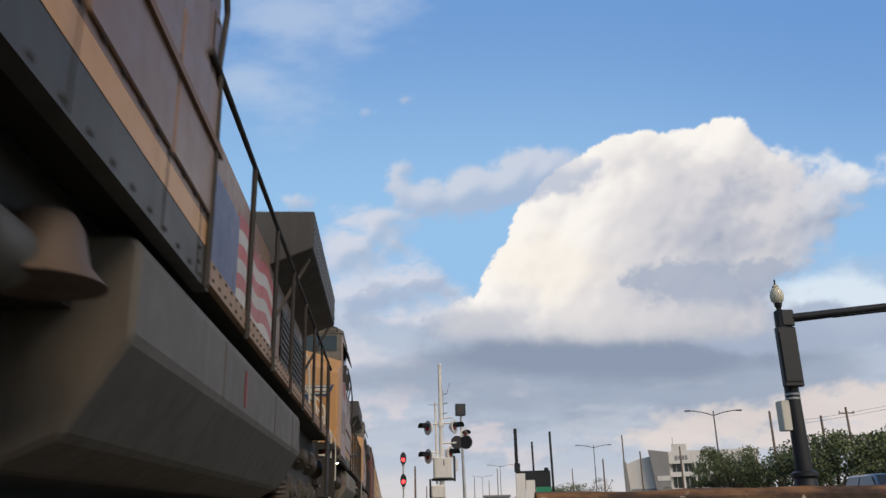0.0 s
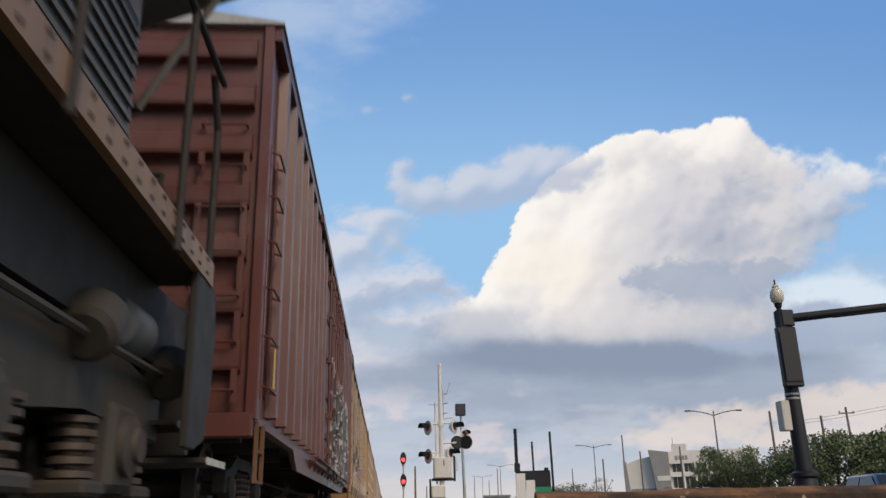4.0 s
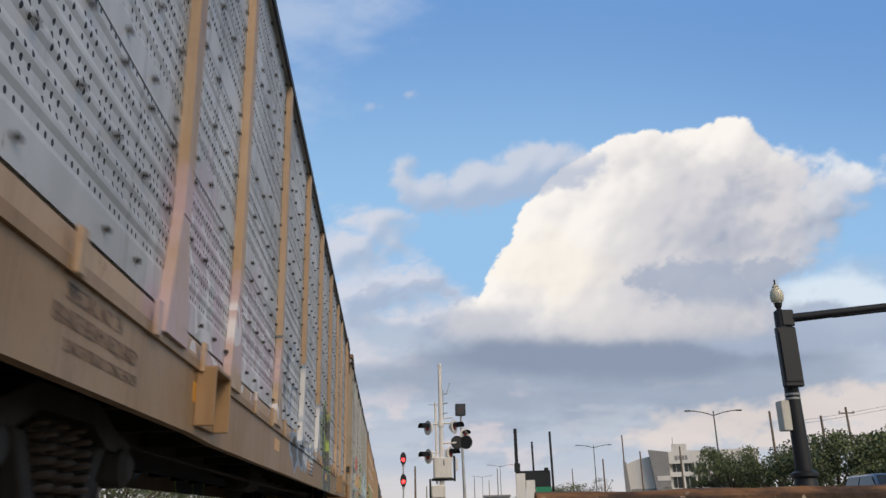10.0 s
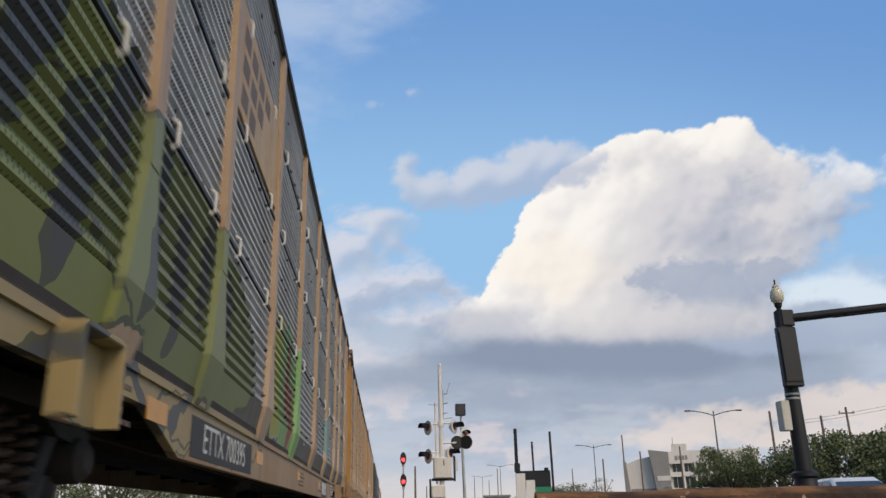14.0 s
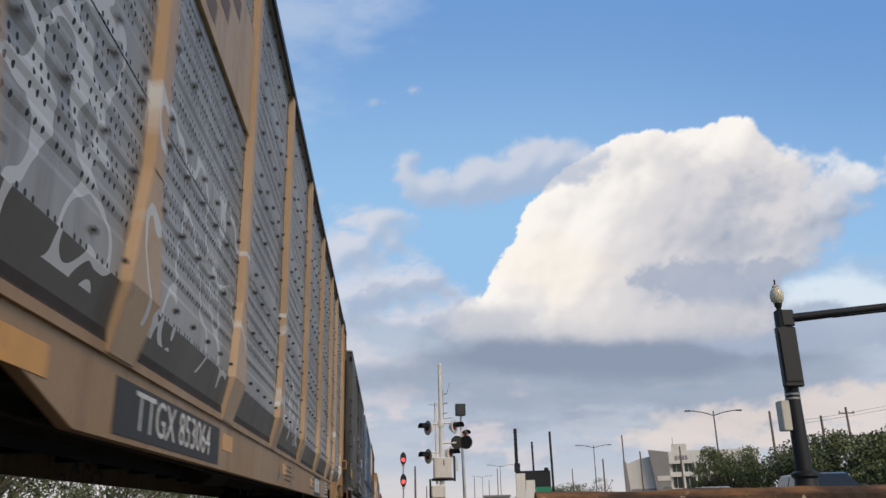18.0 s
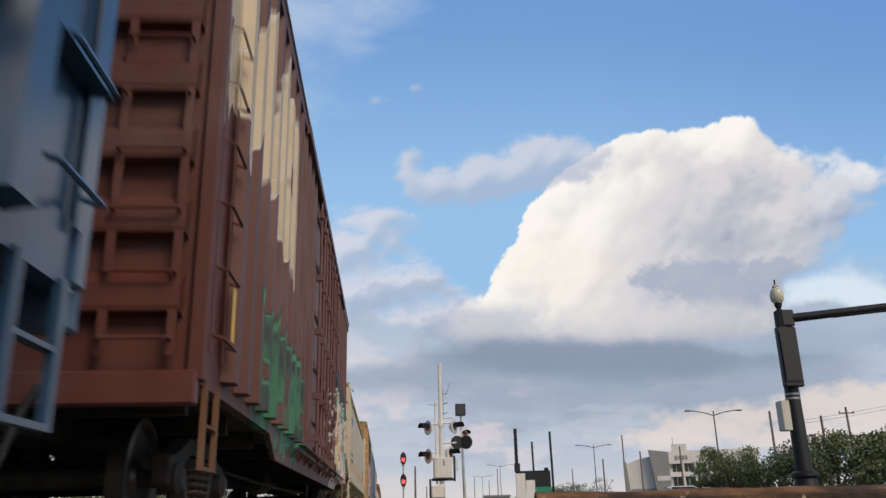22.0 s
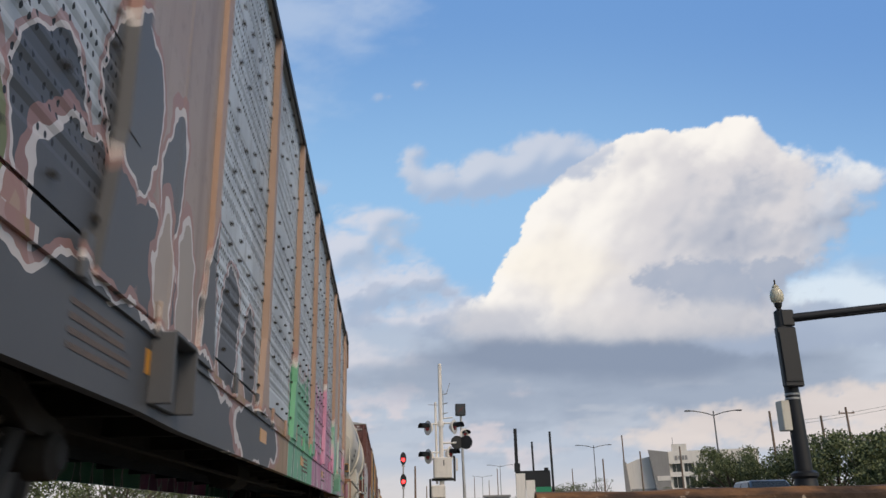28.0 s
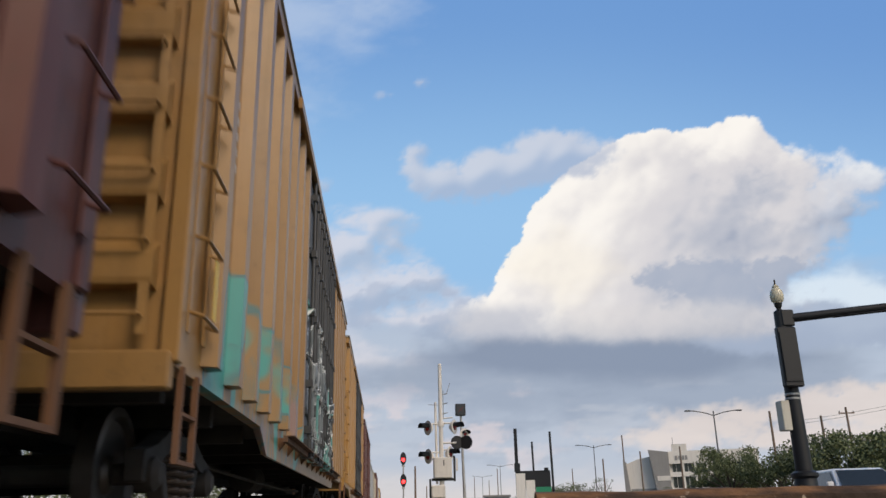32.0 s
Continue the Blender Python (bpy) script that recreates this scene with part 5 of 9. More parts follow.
# ---- locomotives ----
def loco_truck(root, y):
    """A three-axle truck with a cast frame, coil springs and bearing covers."""
    t = part("truck", box(nb(), -0.9, 0.9, y - 0.3, y + 0.3, 0.5, 0.9), M_UNDER, root, bevel=0.02)
    cast = SHARED.setdefault("cast", paint("grey_cast_steel", (0.055, 0.046, 0.037), 0.75, 0.45, 0.25, 0.06))
    wm = shared("wheel", wheel_mesh)
    for dy in (-1.75, 0, 1.75):
        part("axle", rod(nb(), (-0.98, y + dy, 0.53), (0.98, y + dy, 0.53), 0.09, 10), M_UNDER, t)
        for side in (-1, 1):
            part("wheel", wm, M_WHEEL, t, at=Matrix.Translation((side * 0.72, y + dy, 0.53)) @ Matrix.Diagonal((1, 1.15, 1.15, 1)) @ pose(0, 0, 0, 0, 0, 0 if side > 0 else 180))
    for side in (-1, 1):
        x0, x1 = sorted((side * 0.98, side * 1.18))
        bm = nb()
        prism(bm, [(y - 2.6, 0.62), (y - 2.6, 0.98), (y - 1.5, 1.12), (y - 0.7, 1.0), (y, 1.12), (y + 0.7, 1.0), (y + 1.5, 1.12), (y + 2.6, 0.98), (y + 2.6, 0.62), (y + 1.2, 0.72), (y + 0.5, 0.62), (y - 0.5, 0.62), (y - 1.2, 0.72)], 0, x0, x1)
        fr = part("truck_frame", bm, cast, t, "grey cast-steel truck frame with road dirt", bevel=0.025)
        for dy in (-1.75, 0, 1.75):
            xs = sorted((side * 0.95, side * 1.24))
            part("bearing_box", box(nb(), xs[0], xs[1], y + dy - 0.22, y + dy + 0.22, 0.30, 0.78), cast, t, bevel=0.04)
            part("bearing_cover", lathe(nb(), [(side * 1.22, 0.17), (side * 1.28, 0.17), (side * 1.30, 0.10), (side * 1.33, 0.09)], 0, 16, (0, y + dy, 0.55)), cast, t, smooth=True)
            for q in (-0.42, 0.42):
                bm = nb()
                prof = [(0.34, 0.07)]
                for i in range(5):
                    prof += [(0.352 + i * 0.068, 0.07), (0.362 + i * 0.068, 0.12), (0.394 + i * 0.068, 0.12), (0.404 + i * 0.068, 0.07)]
                lathe(bm, prof, 2, 14, (side * 1.1, y + dy + q, 0))
                part("spring", bm, M_SPRING, t, smooth=True)
                part("spring_seat", box(nb(), xs[0], xs[1], y + dy + q - 0.16, y + dy + q + 0.16, 0.27, 0.35), cast, t, bevel=0.02)
        bm = nb()
        pipe(bm, [(side * 1.24, y - 2.4, 1.05), (side * 1.26, y - 1.0, 1.02), (side * 1.26, y + 1.0, 1.02), (side * 1.24, y + 2.4, 1.05)], 0.025, 6)
        part("brake_rod", bm, cast, t)
        for dy in (-2.35, -0.9, 0.9, 2.35):
            bm = lathe(nb(), [(0, 0.12), (0.03, 0.16), (0.22, 0.16), (0.3, 0.09)], 1, 14)
            bmesh.ops.rotate(bm, verts=bm.verts, matrix=Matrix.Rotation(radians(40), 3, "X"))
            part("brake_cylinder", bm, cast, t, smooth=True, at=(side * 1.25, y + dy, 1.0))


def locomotive(s, label, number, tone=1.0, flag_painted=False, lamp_lit=False):
    root = thing("diesel_locomotive", label, "locomotive", "locomotives of the freight train")
    CARS.append((root, s))
    yel = paint("armour_yellow", (0.50, 0.27, 0.105), 0.5, 0.45, 0.2, 0.25)
    # nose yellow again, toned as the sides look under sky light
    side_m = paint("side_yellow_as_lit", tuple(tone * q for q in ((0.44, 0.265, 0.175) if flag_painted else (0.37, 0.262, 0.225))), 0.45, 0.4, 0.2, 0.2)
    # tone scales side, grey, tank and skirt colours; a low one paints in shade
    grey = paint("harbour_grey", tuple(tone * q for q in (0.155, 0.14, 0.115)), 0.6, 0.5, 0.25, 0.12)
    dark = paint("grimy_dark", (0.022, 0.018, 0.015), 0.75, 0.5, 0.3, 0.05)
    rail_m = paint("white_rail", (0.6, 0.56, 0.48), 0.5, 0.5, 0.2, 0.1)
    red = plain("red_sign", (0.55, 0.03, 0.03), 0.5)
    glass = plain("cab_glass", (0.03, 0.045, 0.05), 0.08, 0.0, 0.1)
    X = 1.55
    loco_truck(root, 3.7), loco_truck(root, 18.4)
    coupler(root, -0.3, -1), coupler(root, 21.9, 1)
    part("main_frame", box(nb(), -1.2, 1.2, 0.9, 21.6, 1.12, 1.62), dark, root)
    # walkway with a yellow sill
    bm = nb()
    prism(bm, [(8.7, 1.62), (20.66, 1.62), (20.66, 1.78), (8.7, 1.78)], 0, X - 0.05, X)
    part("walkway_sill", bm, paint("sill_paint", (0.27, 0.15, 0.07), 0.55, 0.6, 0.3, 0.15), root, "yellow walkway edge with rows of bolts")
    part("walkway", box(nb(), -X, X - 0.05, 0.6, 20.7, 1.64, 1.76), dark, root)
    bm = nb()
    for i in range(57):
        y = 8.4 + i * 0.215
        box(bm, X - 0.0, X + 0.012, y, y + 0.02, 1.65, 1.67), box(bm, X, X + 0.012, y, y + 0.02, 1.74, 1.76)
    tagged(part("bolts", bm, M_BOLT, root, "bolt heads along the walkway edge"), kind="stuff")
    # fuel tank with a bevelled lower flank
    bm = nb()
    prism(bm, [(1.46, 1.50), (1.5, 1.44), (1.5, 0.98), (1.22, 0.52), (0.9, 0.38), (-0.9, 0.38), (-1.22, 0.52), (-1.5, 0.98), (-1.5, 1.44), (-1.46, 1.50)], 1, 7.45, 15.2)
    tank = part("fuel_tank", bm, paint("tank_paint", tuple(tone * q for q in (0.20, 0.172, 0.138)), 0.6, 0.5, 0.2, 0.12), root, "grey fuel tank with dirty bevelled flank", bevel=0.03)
    for y in (9.7, 12.6, 14.3):
        part("tank_seam", box(nb(), 1.48, 1.508, y - 0.02, y + 0.02, 1.0, 1.42), grey, tank)
    part("fuel_gauge", box(nb(), 1.5, 1.51, 10.6, 10.68, 1.05, 1.36), plain("dark_red_strip", (0.16, 0.02, 0.02), 0.5), tank, "red fuel sight strip")
    part("bell", lathe(nb(), [(0.0, 0.02), (0.0, 0.10), (-0.06, 0.14), (-0.22, 0.18), (-0.30, 0.25), (-0.31, 0.26)], 2, 20, (1.3, 6.85, 1.38)), paint("bell_bronze", (0.085, 0.055, 0.035), 0.6, 0.4, 0.3, 0.1), root, "rusty bronze bell", True)
    part("air_reservoir", lathe(nb(), [(5.6, 0.03), (5.63, 0.15), (6.7, 0.15), (6.74, 0.03)], 1, 18, (1.2, 0, 1.15)), grey, root, smooth=True)
    # front: plow, steps, anticlimber
    pilot_m = paint("pilot_paint", (0.02, 0.017, 0.014), 0.7, 0.2, 0.35, 0.0)
    bm = nb()
    prism(bm, [(-0.95, 0.12), (-0.62, 0.30), (-0.36, 0.6), (-0.22, 1.0), (-0.18, 1.42), (-0.08, 1.42), (-0.1, 1.0), (-0.25, 0.55), (-0.6, 0.2)], 0, -1.5, 1.40)
    part("snowplow", bm, pilot_m, root, "grimy curved snowplow", bevel=0.02, at=(0, 0.4, 0))
    bm = nb()
    box(bm, -1.5, 1.50, 0.45, 0.95, 1.80, 1.93)
    part("front_sill", bm, yel, root, bevel=0.02, at=(0, 0.4, 0))
    part("pilot_sheet", box(nb(), -1.45, 1.5, 0.72, 0.79, 0.5, 1.74), pilot_m, root, at=(0, 0.4, 0))
    for i, z in enumerate((0.50, 0.80, 1.10, 1.40)):
        tread = part("step", box(nb(), 1.22 - i * 0.24, 1.54 - i * 0.24, 0.12, 0.70, z, z + 0.03), dark, root, at=(0, 0.4, 0))
        part("step_edge", box(nb(), 1.541 - i * 0.24, 1.55 - i * 0.24, 0.12, 0.70, z - 0.012, z + 0.034), rail_m, tread, "worn white step edge", at=(0, 0.4, 0))
    part("warning_sign", box(nb(), 1.14, 1.44, 0.695, 0.708, 1.55, 1.70), red, root, "red sign with white letters", at=(0, 0.4, 0))
    for i, w in enumerate(("WATCH", "YOUR", "STEP")):
        letters(w, 0.045, M_WHITE, root, end_face(1.29, 1.09, 1.665 - i * 0.045), "sign_text")
    # handrails on the front steps
    for pts in ([(1.50, 0.80, 0.95), (1.50, 0.80, 1.55), (1.50, 0.72, 1.88), (1.40, 0.52, 2.05), (0.77, 0.35, 3.12), (0.55, 0.30, 3.30)],
                [(1.42, 0.42, 1.45), (1.42, 0.42, 1.95), (1.36, 0.40, 2.12)],
                [(0.96, 0.10, 1.68), (0.93, 0.10, 1.9), (0.90, 0.10, 3.3), (0.86, 0.10, 3.75), (0.72, 0.12, 3.95), (-0.72, 0.12, 3.95), (-0.86, 0.10, 3.75), (-0.93, 0.10, 1.7)],
                [(0.90, 0.10, 2.98), (1.14, 0.10, 2.74), (1.26, 0.10, 2.58), (1.28, 0.10, 2.45), (1.24, 0.10, 1.95), (1.16, 0.10, 1.80), (0.96, 0.10, 1.74)],
                [(0.90, 0.10, 2.35), (1.10, 0.10, 2.40), (1.02, 0.10, 2.9)],
                [(1.30, 0.28, 1.36), (1.30, 0.22, 1.50), (0.98, 0.22, 1.50), (0.98, 0.28, 1.36)]):
        part("handrail", pipe(nb(), pts, 0.024, 8), rail_m, root, "off-white tubular handrail", True, at=(0, 0.4, 0))
    # wide nose
    bm = nb()
    v = []
    for y, zt, hw in ((0.92, 3.90, 1.54), (2.16, 4.42, 1.56)):
        v.append([bm.verts.new((x, y, z)) for x, z in ((-hw, 1.74), (hw, 1.74), (hw, zt - 0.34), (0.5, zt), (-0.5, zt), (-hw, zt - 0.34))])
    for i in range(6):
        bm.faces.new((v[0][i], v[0][(i + 1) % 6], v[1][(i + 1) % 6], v[1][i]))
    bm.faces.new(v[0][::-1]), bm.faces.new(v[1])
    nose = part("nose", bm, yel, root, "faded yellow wide nose with a dark winged emblem", bevel=0.04, at=(0, 0.4, 0))
    blue = plain("dark_blue_emblem", (0.03, 0.05, 0.12), 0.5)
    pale = plain("pale_emblem", (0.6, 0.58, 0.52), 0.5)
    bm = nb()
    prism(bm, [(-1.3, 3.24), (1.44, 3.24), (1.36, 3.06), (1.26, 2.96), (1.0, 2.96), (0.86, 2.82), (0.6, 2.72), (-0.5, 2.72), (-0.75, 2.82), (-0.9, 2.96), (-1.2, 2.96)], 1, 0.90, 0.922)
    part("emblem", bm, blue, nose, "dark blue winged emblem as plain shapes")
    bm = nb()
    box(bm, -1.2, 1.36, 0.885, 0.898, 3.19, 3.225), box(bm, -1.1, 1.28, 0.885, 0.898, 3.02, 3.05), box(bm, 0.62, 1.26, 0.885, 0.898, 3.08, 3.16)
    prism(bm, [(-0.45, 2.80), (0.55, 2.80), (0.5, 2.5), (0.05, 2.32), (-0.4, 2.5)], 1, 0.89, 0.915)
    part("emblem", bm, pale, nose)
    for z in (1.9, 2.98):
        bm = nb()
        pipe(bm, [(0.55, 0.95, z + 0.1), (0.55, 0.86, z + 0.1), (1.05, 0.86, z + 0.1), (1.05, 0.95, z + 0.1)], 0.014, 6)
        part("grab_iron", bm, yel, nose, smooth=True)
    # cab with sloped roof edges
    bm = nb()
    prism(bm, [(-X + 0.04, 1.62), (X + 0.02, 1.62), (X + 0.02, 4.80), (1.0, 5.10), (0.3, 5.26), (-0.3, 5.26), (-1.0, 5.10), (-X + 0.04, 4.80)], 1, 2.5, 4.75)
    cab = part("cab", bm, side_m, root, "wide cab in faded yellow with grey roof", bevel=0.03)
    bm = nb()
    prism(bm, [(-X, 4.76), (X + 0.04, 4.76), (X + 0.04, 4.84), (1.0, 5.15), (0.3, 5.31), (-0.3, 5.31), (-1.0, 5.15), (-X, 4.84)], 1, 2.42, 4.8)
    part("cab_roof", bm, grey, cab, bevel=0.015)
    part("cab_front", box(nb(), -1.52, 1.54, 2.44, 2.5, 4.05, 4.84), grey, cab, bevel=0.02)
    for x0, x1 in ((-1.4, -0.5), (0.5, 1.42)):
        part("windscreen", box(nb(), x0, x1, 2.425, 2.445, 4.30, 4.72), glass, cab, "dark cab window", bevel=0.004)
    part("windscreen", box(nb(), -0.42, 0.42, 2.425, 2.445, 4.46, 4.72), glass, cab, "dark cab window")
    part("number_board", box(nb(), 0.12, 0.98, 2.28, 2.42, 4.88, 5.14), glow("number_board_glow", (0.75, 0.68, 0.42), 0.35), cab, "pale number board with plain bars", bevel=0.02)
    for i in range(4):
        part("number_bar", box(nb(), 0.26 + i * 0.16, 0.36 + i * 0.16, 2.273, 2.278, 4.94, 5.08), M_BLACKMARK, cab)
    part("side_window", box(nb(), X + 0.025, X + 0.032, 2.95, 4.35, 3.75, 4.35), glass, cab, "dark sliding cab window")
    part("window_frame", box(nb(), X + 0.018, X + 0.026, 2.88, 4.42, 3.68, 4.42), M_BLACKMARK, cab)
    bm = nb()
    prism(bm, [(X, 4.58), (X + 0.17, 4.2), (X + 0.185, 4.22), (X, 4.64)], 1, 2.6, 4.5)
    part("sunshade", bm, M_BLACKMARK, cab)
    for y in (2.9, 4.45):
        part("mirror", box(nb(), X + 0.02, X + 0.12, y, y + 0.03, 3.55, 4.0), M_BLACKMARK, cab)
    bm = nb()
    pipe(bm, [(1.05, 2.46, 4.98), (1.05, 2.32, 4.98), (1.42, 2.32, 4.90), (1.42, 2.46, 4.80)], 0.015, 6)
    part("grab_iron", bm, M_BLACKMARK, cab)
    # equipment side below and behind the cab
    aux = part("side_cabinet", box(nb(), X - 0.1, X - 0.01, 2.5, 8.75, 1.98, 3.5), side_m, root, "pale riveted equipment cabinets with louvred doors", bevel=0.01)
    part("cabinet_top", box(nb(), 0.9, X - 0.04, 4.75, 8.7, 3.4, 3.75), side_m, root, bevel=0.02)
    part("yellow_stripe", box(nb(), X - 0.1, X - 0.005, 2.5, 8.75, 1.82, 1.98), yel, root, "yellow stripe")
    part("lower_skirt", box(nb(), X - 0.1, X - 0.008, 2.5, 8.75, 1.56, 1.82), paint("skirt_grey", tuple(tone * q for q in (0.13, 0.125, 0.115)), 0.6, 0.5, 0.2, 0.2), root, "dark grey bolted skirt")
    for y, w in ((2.75, 0.7), (3.6, 0.7), (5.3, 1.0), (6.35, 1.25), (7.65, 1.0)):
        d = part("cabinet_door", box(nb(), X - 0.01, X + 0.012, y, y + w, 2.04, 2.95), side_m, aux, bevel=0.006)
        if y < 4:
            part("louvre", box(nb(), X + 0.012, X + 0.018, y + 0.1, y + w - 0.1, 2.2, 2.85), M_BLACKMARK, d, "dark louvred opening")
            for z in np.arange(2.25, 2.82, 0.07):
                part("slat", box(nb(), X + 0.016, X + 0.026, y + 0.1, y + w - 0.1, z, z + 0.02), dark, d)
    bm = nb()
    part("belt_moulding", box(nb(), X - 0.01, X + 0.035, 5.0, 8.75, 2.50, 2.55), M_HOOD, aux, "brown moulding along the cabinets")
    for y in (4.95, 6.3, 7.6, 8.4):
        part("panel_seam", box(nb(), X - 0.009, X - 0.002, y, y + 0.012, 1.58, 3.46), M_BOLT, aux)
    for y in np.arange(2.6, 8.7, 0.28):
        for z in (1.59, 2.02, 2.62, 3.42):
            box(bm, X - 0.01, X + 0.006, y, y + 0.022, z, z + 0.022)
    tagged(part("rivets", bm, M_BOLT, aux), kind="stuff")
    letters(number, 0.60, plain("red_numerals", (0.42, 0.06, 0.05), 0.6), cab, side_face(X + 0.026, 3.62, 3.38), "number", 0.8)
    lamp = part("step_lamp", lathe(nb(), [(0, 0.05), (0.05, 0.06), (0.06, 0.03)], 2, 12, (1.42, 3.55, 1.50)), M_BLACKMARK, root)
    part("lamp_glass", lathe(nb(), [(-0.025, 0.01), (-0.02, 0.04), (0.0, 0.045)], 2, 12, (1.42, 3.55, 1.50)), glow("lamp_glow", (1.0, 0.85, 0.55), 14) if lamp_lit else plain("lamp_lens", (0.3, 0.3, 0.28), 0.2), lamp, "round ground lamp", True)
    # long hood, doors and wing radiators
    hood = part("long_hood", box(nb(), -0.92, 0.92, 4.8, 20.6, 1.76, 4.05), side_m, root, "faded yellow long hood with door panels", bevel=0.03)
    for i in range(14):
        y = 8.5 + i * 0.86
        d = part("hood_door", box(nb(), 0.92, 0.945, y, y + 0.8, 1.9, 3.7), side_m, hood, bevel=0.008)
        part("hinge", box(nb(), 0.945, 0.965, y + 0.02, y + 0.05, 2.2, 2.3), M_BOLT, d)
        part("door_latch", box(nb(), 0.945, 0.97, y + 0.66, y + 0.72, 2.7, 2.85), M_BOLT, d)
    part("hood_roof", box(nb(), -0.7, 0.7, 4.8, 20.6, 4.05, 4.4), grey, root, bevel=0.08)
    # painted flag on the hood doors, in faded colours
    fade_red, fade_white, fade_blue = (paint(n, c, 0.55, 0.4, 0.1, 0.4) for n, c in (("faded_red", (0.42, 0.10, 0.10)), ("faded_white", (0.5, 0.47, 0.44)), ("faded_blue", (0.10, 0.13, 0.24))))
    if not flag_painted:
        # faded owner's lettering as plain blocks with a blue edge
        for i in range(8):
            y = 9.6 + i * 0.56
            block = part("painted_block", box(nb(), 0.945, 0.972, y, y + 0.2, 2.15, 2.75), fade_red, hood, "faded red painted block")
            part("block_edge", box(nb(), 0.945, 0.968, y + 0.2, y + 0.24, 2.12, 2.72), fade_blue, block)
    flag = not flag_painted or part("flag_field", box(nb(), 0.945, 0.975, 11.0, 12.7, 2.0, 3.55), fade_blue, hood, "faded blue painted field", bevel=0.006)
    for i in range(9 if flag_painted else 0):
        bm = nb()
        z0 = 1.98 + i * 0.18
        n = 12
        vs = []
        for j in range(n + 1):
            y = 12.7 + 3.2 * j / n
            dz = 0.07 * math.sin(j * 0.9)
            vs.append([bm.verts.new(p) for p in ((0.945, y, z0 + dz), (0.972, y, z0 + dz), (0.972, y, z0 + 0.178 + dz), (0.945, y, z0 + 0.178 + dz))])
        for p, q in zip(vs, vs[1:]):
            for e in range(4):
                bm.faces.new((p[e], p[(e + 1) % 4], q[(e + 1) % 4], q[e]))
        bm.faces.new(vs[0][::-1]), bm.faces.new(vs[-1])
        part("flag_stripe", bm, fade_red if i % 2 == 0 else fade_white, hood)
    for y0, y1, xo, z0, z1 in ((15.6, 21.0, 1.58, 3.72, 4.75),):
        bm = nb()
        prism(bm, [(0.7, z0 + 0.05), (xo, z0 + 0.42), (xo, z1), (-xo, z1), (-xo, z0 + 0.42), (-0.7, z0 + 0.05)], 1, y0, y1)
        rad = part("radiator_wing", bm, paint("radiator_paint", (0.05, 0.048, 0.045), 0.6, 0.5, 0.2, 0.1), root, "grey flared radiator housing", bevel=0.015)
        bm = nb()
        for y in np.arange(y0 + 0.1, y1, 0.22):
            for z in np.arange(z0 + 0.55, z1 - 0.05, 0.2):
                box(bm, xo, xo + 0.012, y, y + 0.025, z, z + 0.025)
        tagged(part("rivets", bm, M_BOLT, rad), kind="stuff")
        for y in (y0 + 0.3, y1 - 0.3):
            part("brace", rod(nb(), (0.92, y, z0 - 0.75), (xo - 0.08, y, z0 + 0.33), 0.03, 6), grey, rad)
    part("radiator_intake", box(nb(), 0.92, 0.97, 16.9, 20.4, 2.1, 3.5), M_BLACKMARK, root, "dark intake grille")
    for i in range(12):
        part("intake_slat", box(nb(), 0.97, 0.99, 16.9, 20.4, 2.15 + i * 0.11, 2.19 + i * 0.11), grey, root)
    # walkway handrails
    for y in np.arange(8.6, 20.6, 1.58):
        part("stanchion", rod(nb(), (X + 0.01, y, 1.55), (X + 0.01, y, 3.08), 0.024, 8), dark, root)
    part("walkway_rail", rod(nb(), (X + 0.01, 8.3, 3.08), (X + 0.01, 20.55, 3.08), 0.024, 8), dark, root, "dark tubular walkway handrail")
    bm = nb()
    pipe(bm, [(X - 0.05, 4.8, 4.3), (X + 0.05, 4.9, 4.25), (X + 0.05, 6.9, 4.2), (X + 0.05, 8.3, 3.9), (X + 0.05, 8.5, 3.5), (X + 0.02, 8.5, 3.08)], 0.022, 8)
    part("cab_rail", bm, dark, root, "dark tubular handrail", True)
    for y in (5.3, 6.3, 7.2):
        part("stanchion", rod(nb(), (X - 0.06, y, 3.5), (X + 0.05, y, 4.22 if y < 6.5 else 4.13), 0.02, 6), dark, root)
    # rear corner: side plate, steps with worn edges, short rails
    bm = nb()
    prism(bm, [(20.3, 1.64), (20.82, 1.64), (20.90, 1.3), (20.86, 0.95), (20.74, 0.62), (20.5, 0.55), (20.3, 0.55)], 0, X - 0.06, X - 0.01)
    part("corner_plate", bm, pilot_m, root, "bent grey plate beside the rear steps", bevel=0.01)
    for i, z in enumerate((0.50, 0.74, 1.04, 1.34)):
        tread = part("step", box(nb(), 1.0 - i * 0.2, 1.54 - i * 0.2, 20.8, 21.45 - i * 0.12, z, z + 0.03), dark, root)
        if i < 2:
            part("step_edge", box(nb(), 1.541 - i * 0.2, 1.55 - i * 0.2, 20.86, 21.45 - i * 0.3, z - 0.012, z + 0.034), rail_m, tread, "worn white step edge")
    part("rear_sheet", box(nb(), -1.45, 1.25, 21.5, 21.58, 0.6, 1.7), dark, root)
    part("handrail", pipe(nb(), [(X - 0.03, 20.62, 1.7), (X - 0.03, 20.62, 2.75), (X - 0.03, 20.4, 3.08)], 0.026, 8), dark, root, smooth=True)
    part("handrail", pipe(nb(), [(0.9, 21.5, 1.7), (0.9, 21.5, 2.8), (-0.9, 21.5, 2.8), (-0.9, 21.5, 1.7)], 0.024, 8), dark, root, smooth=True)
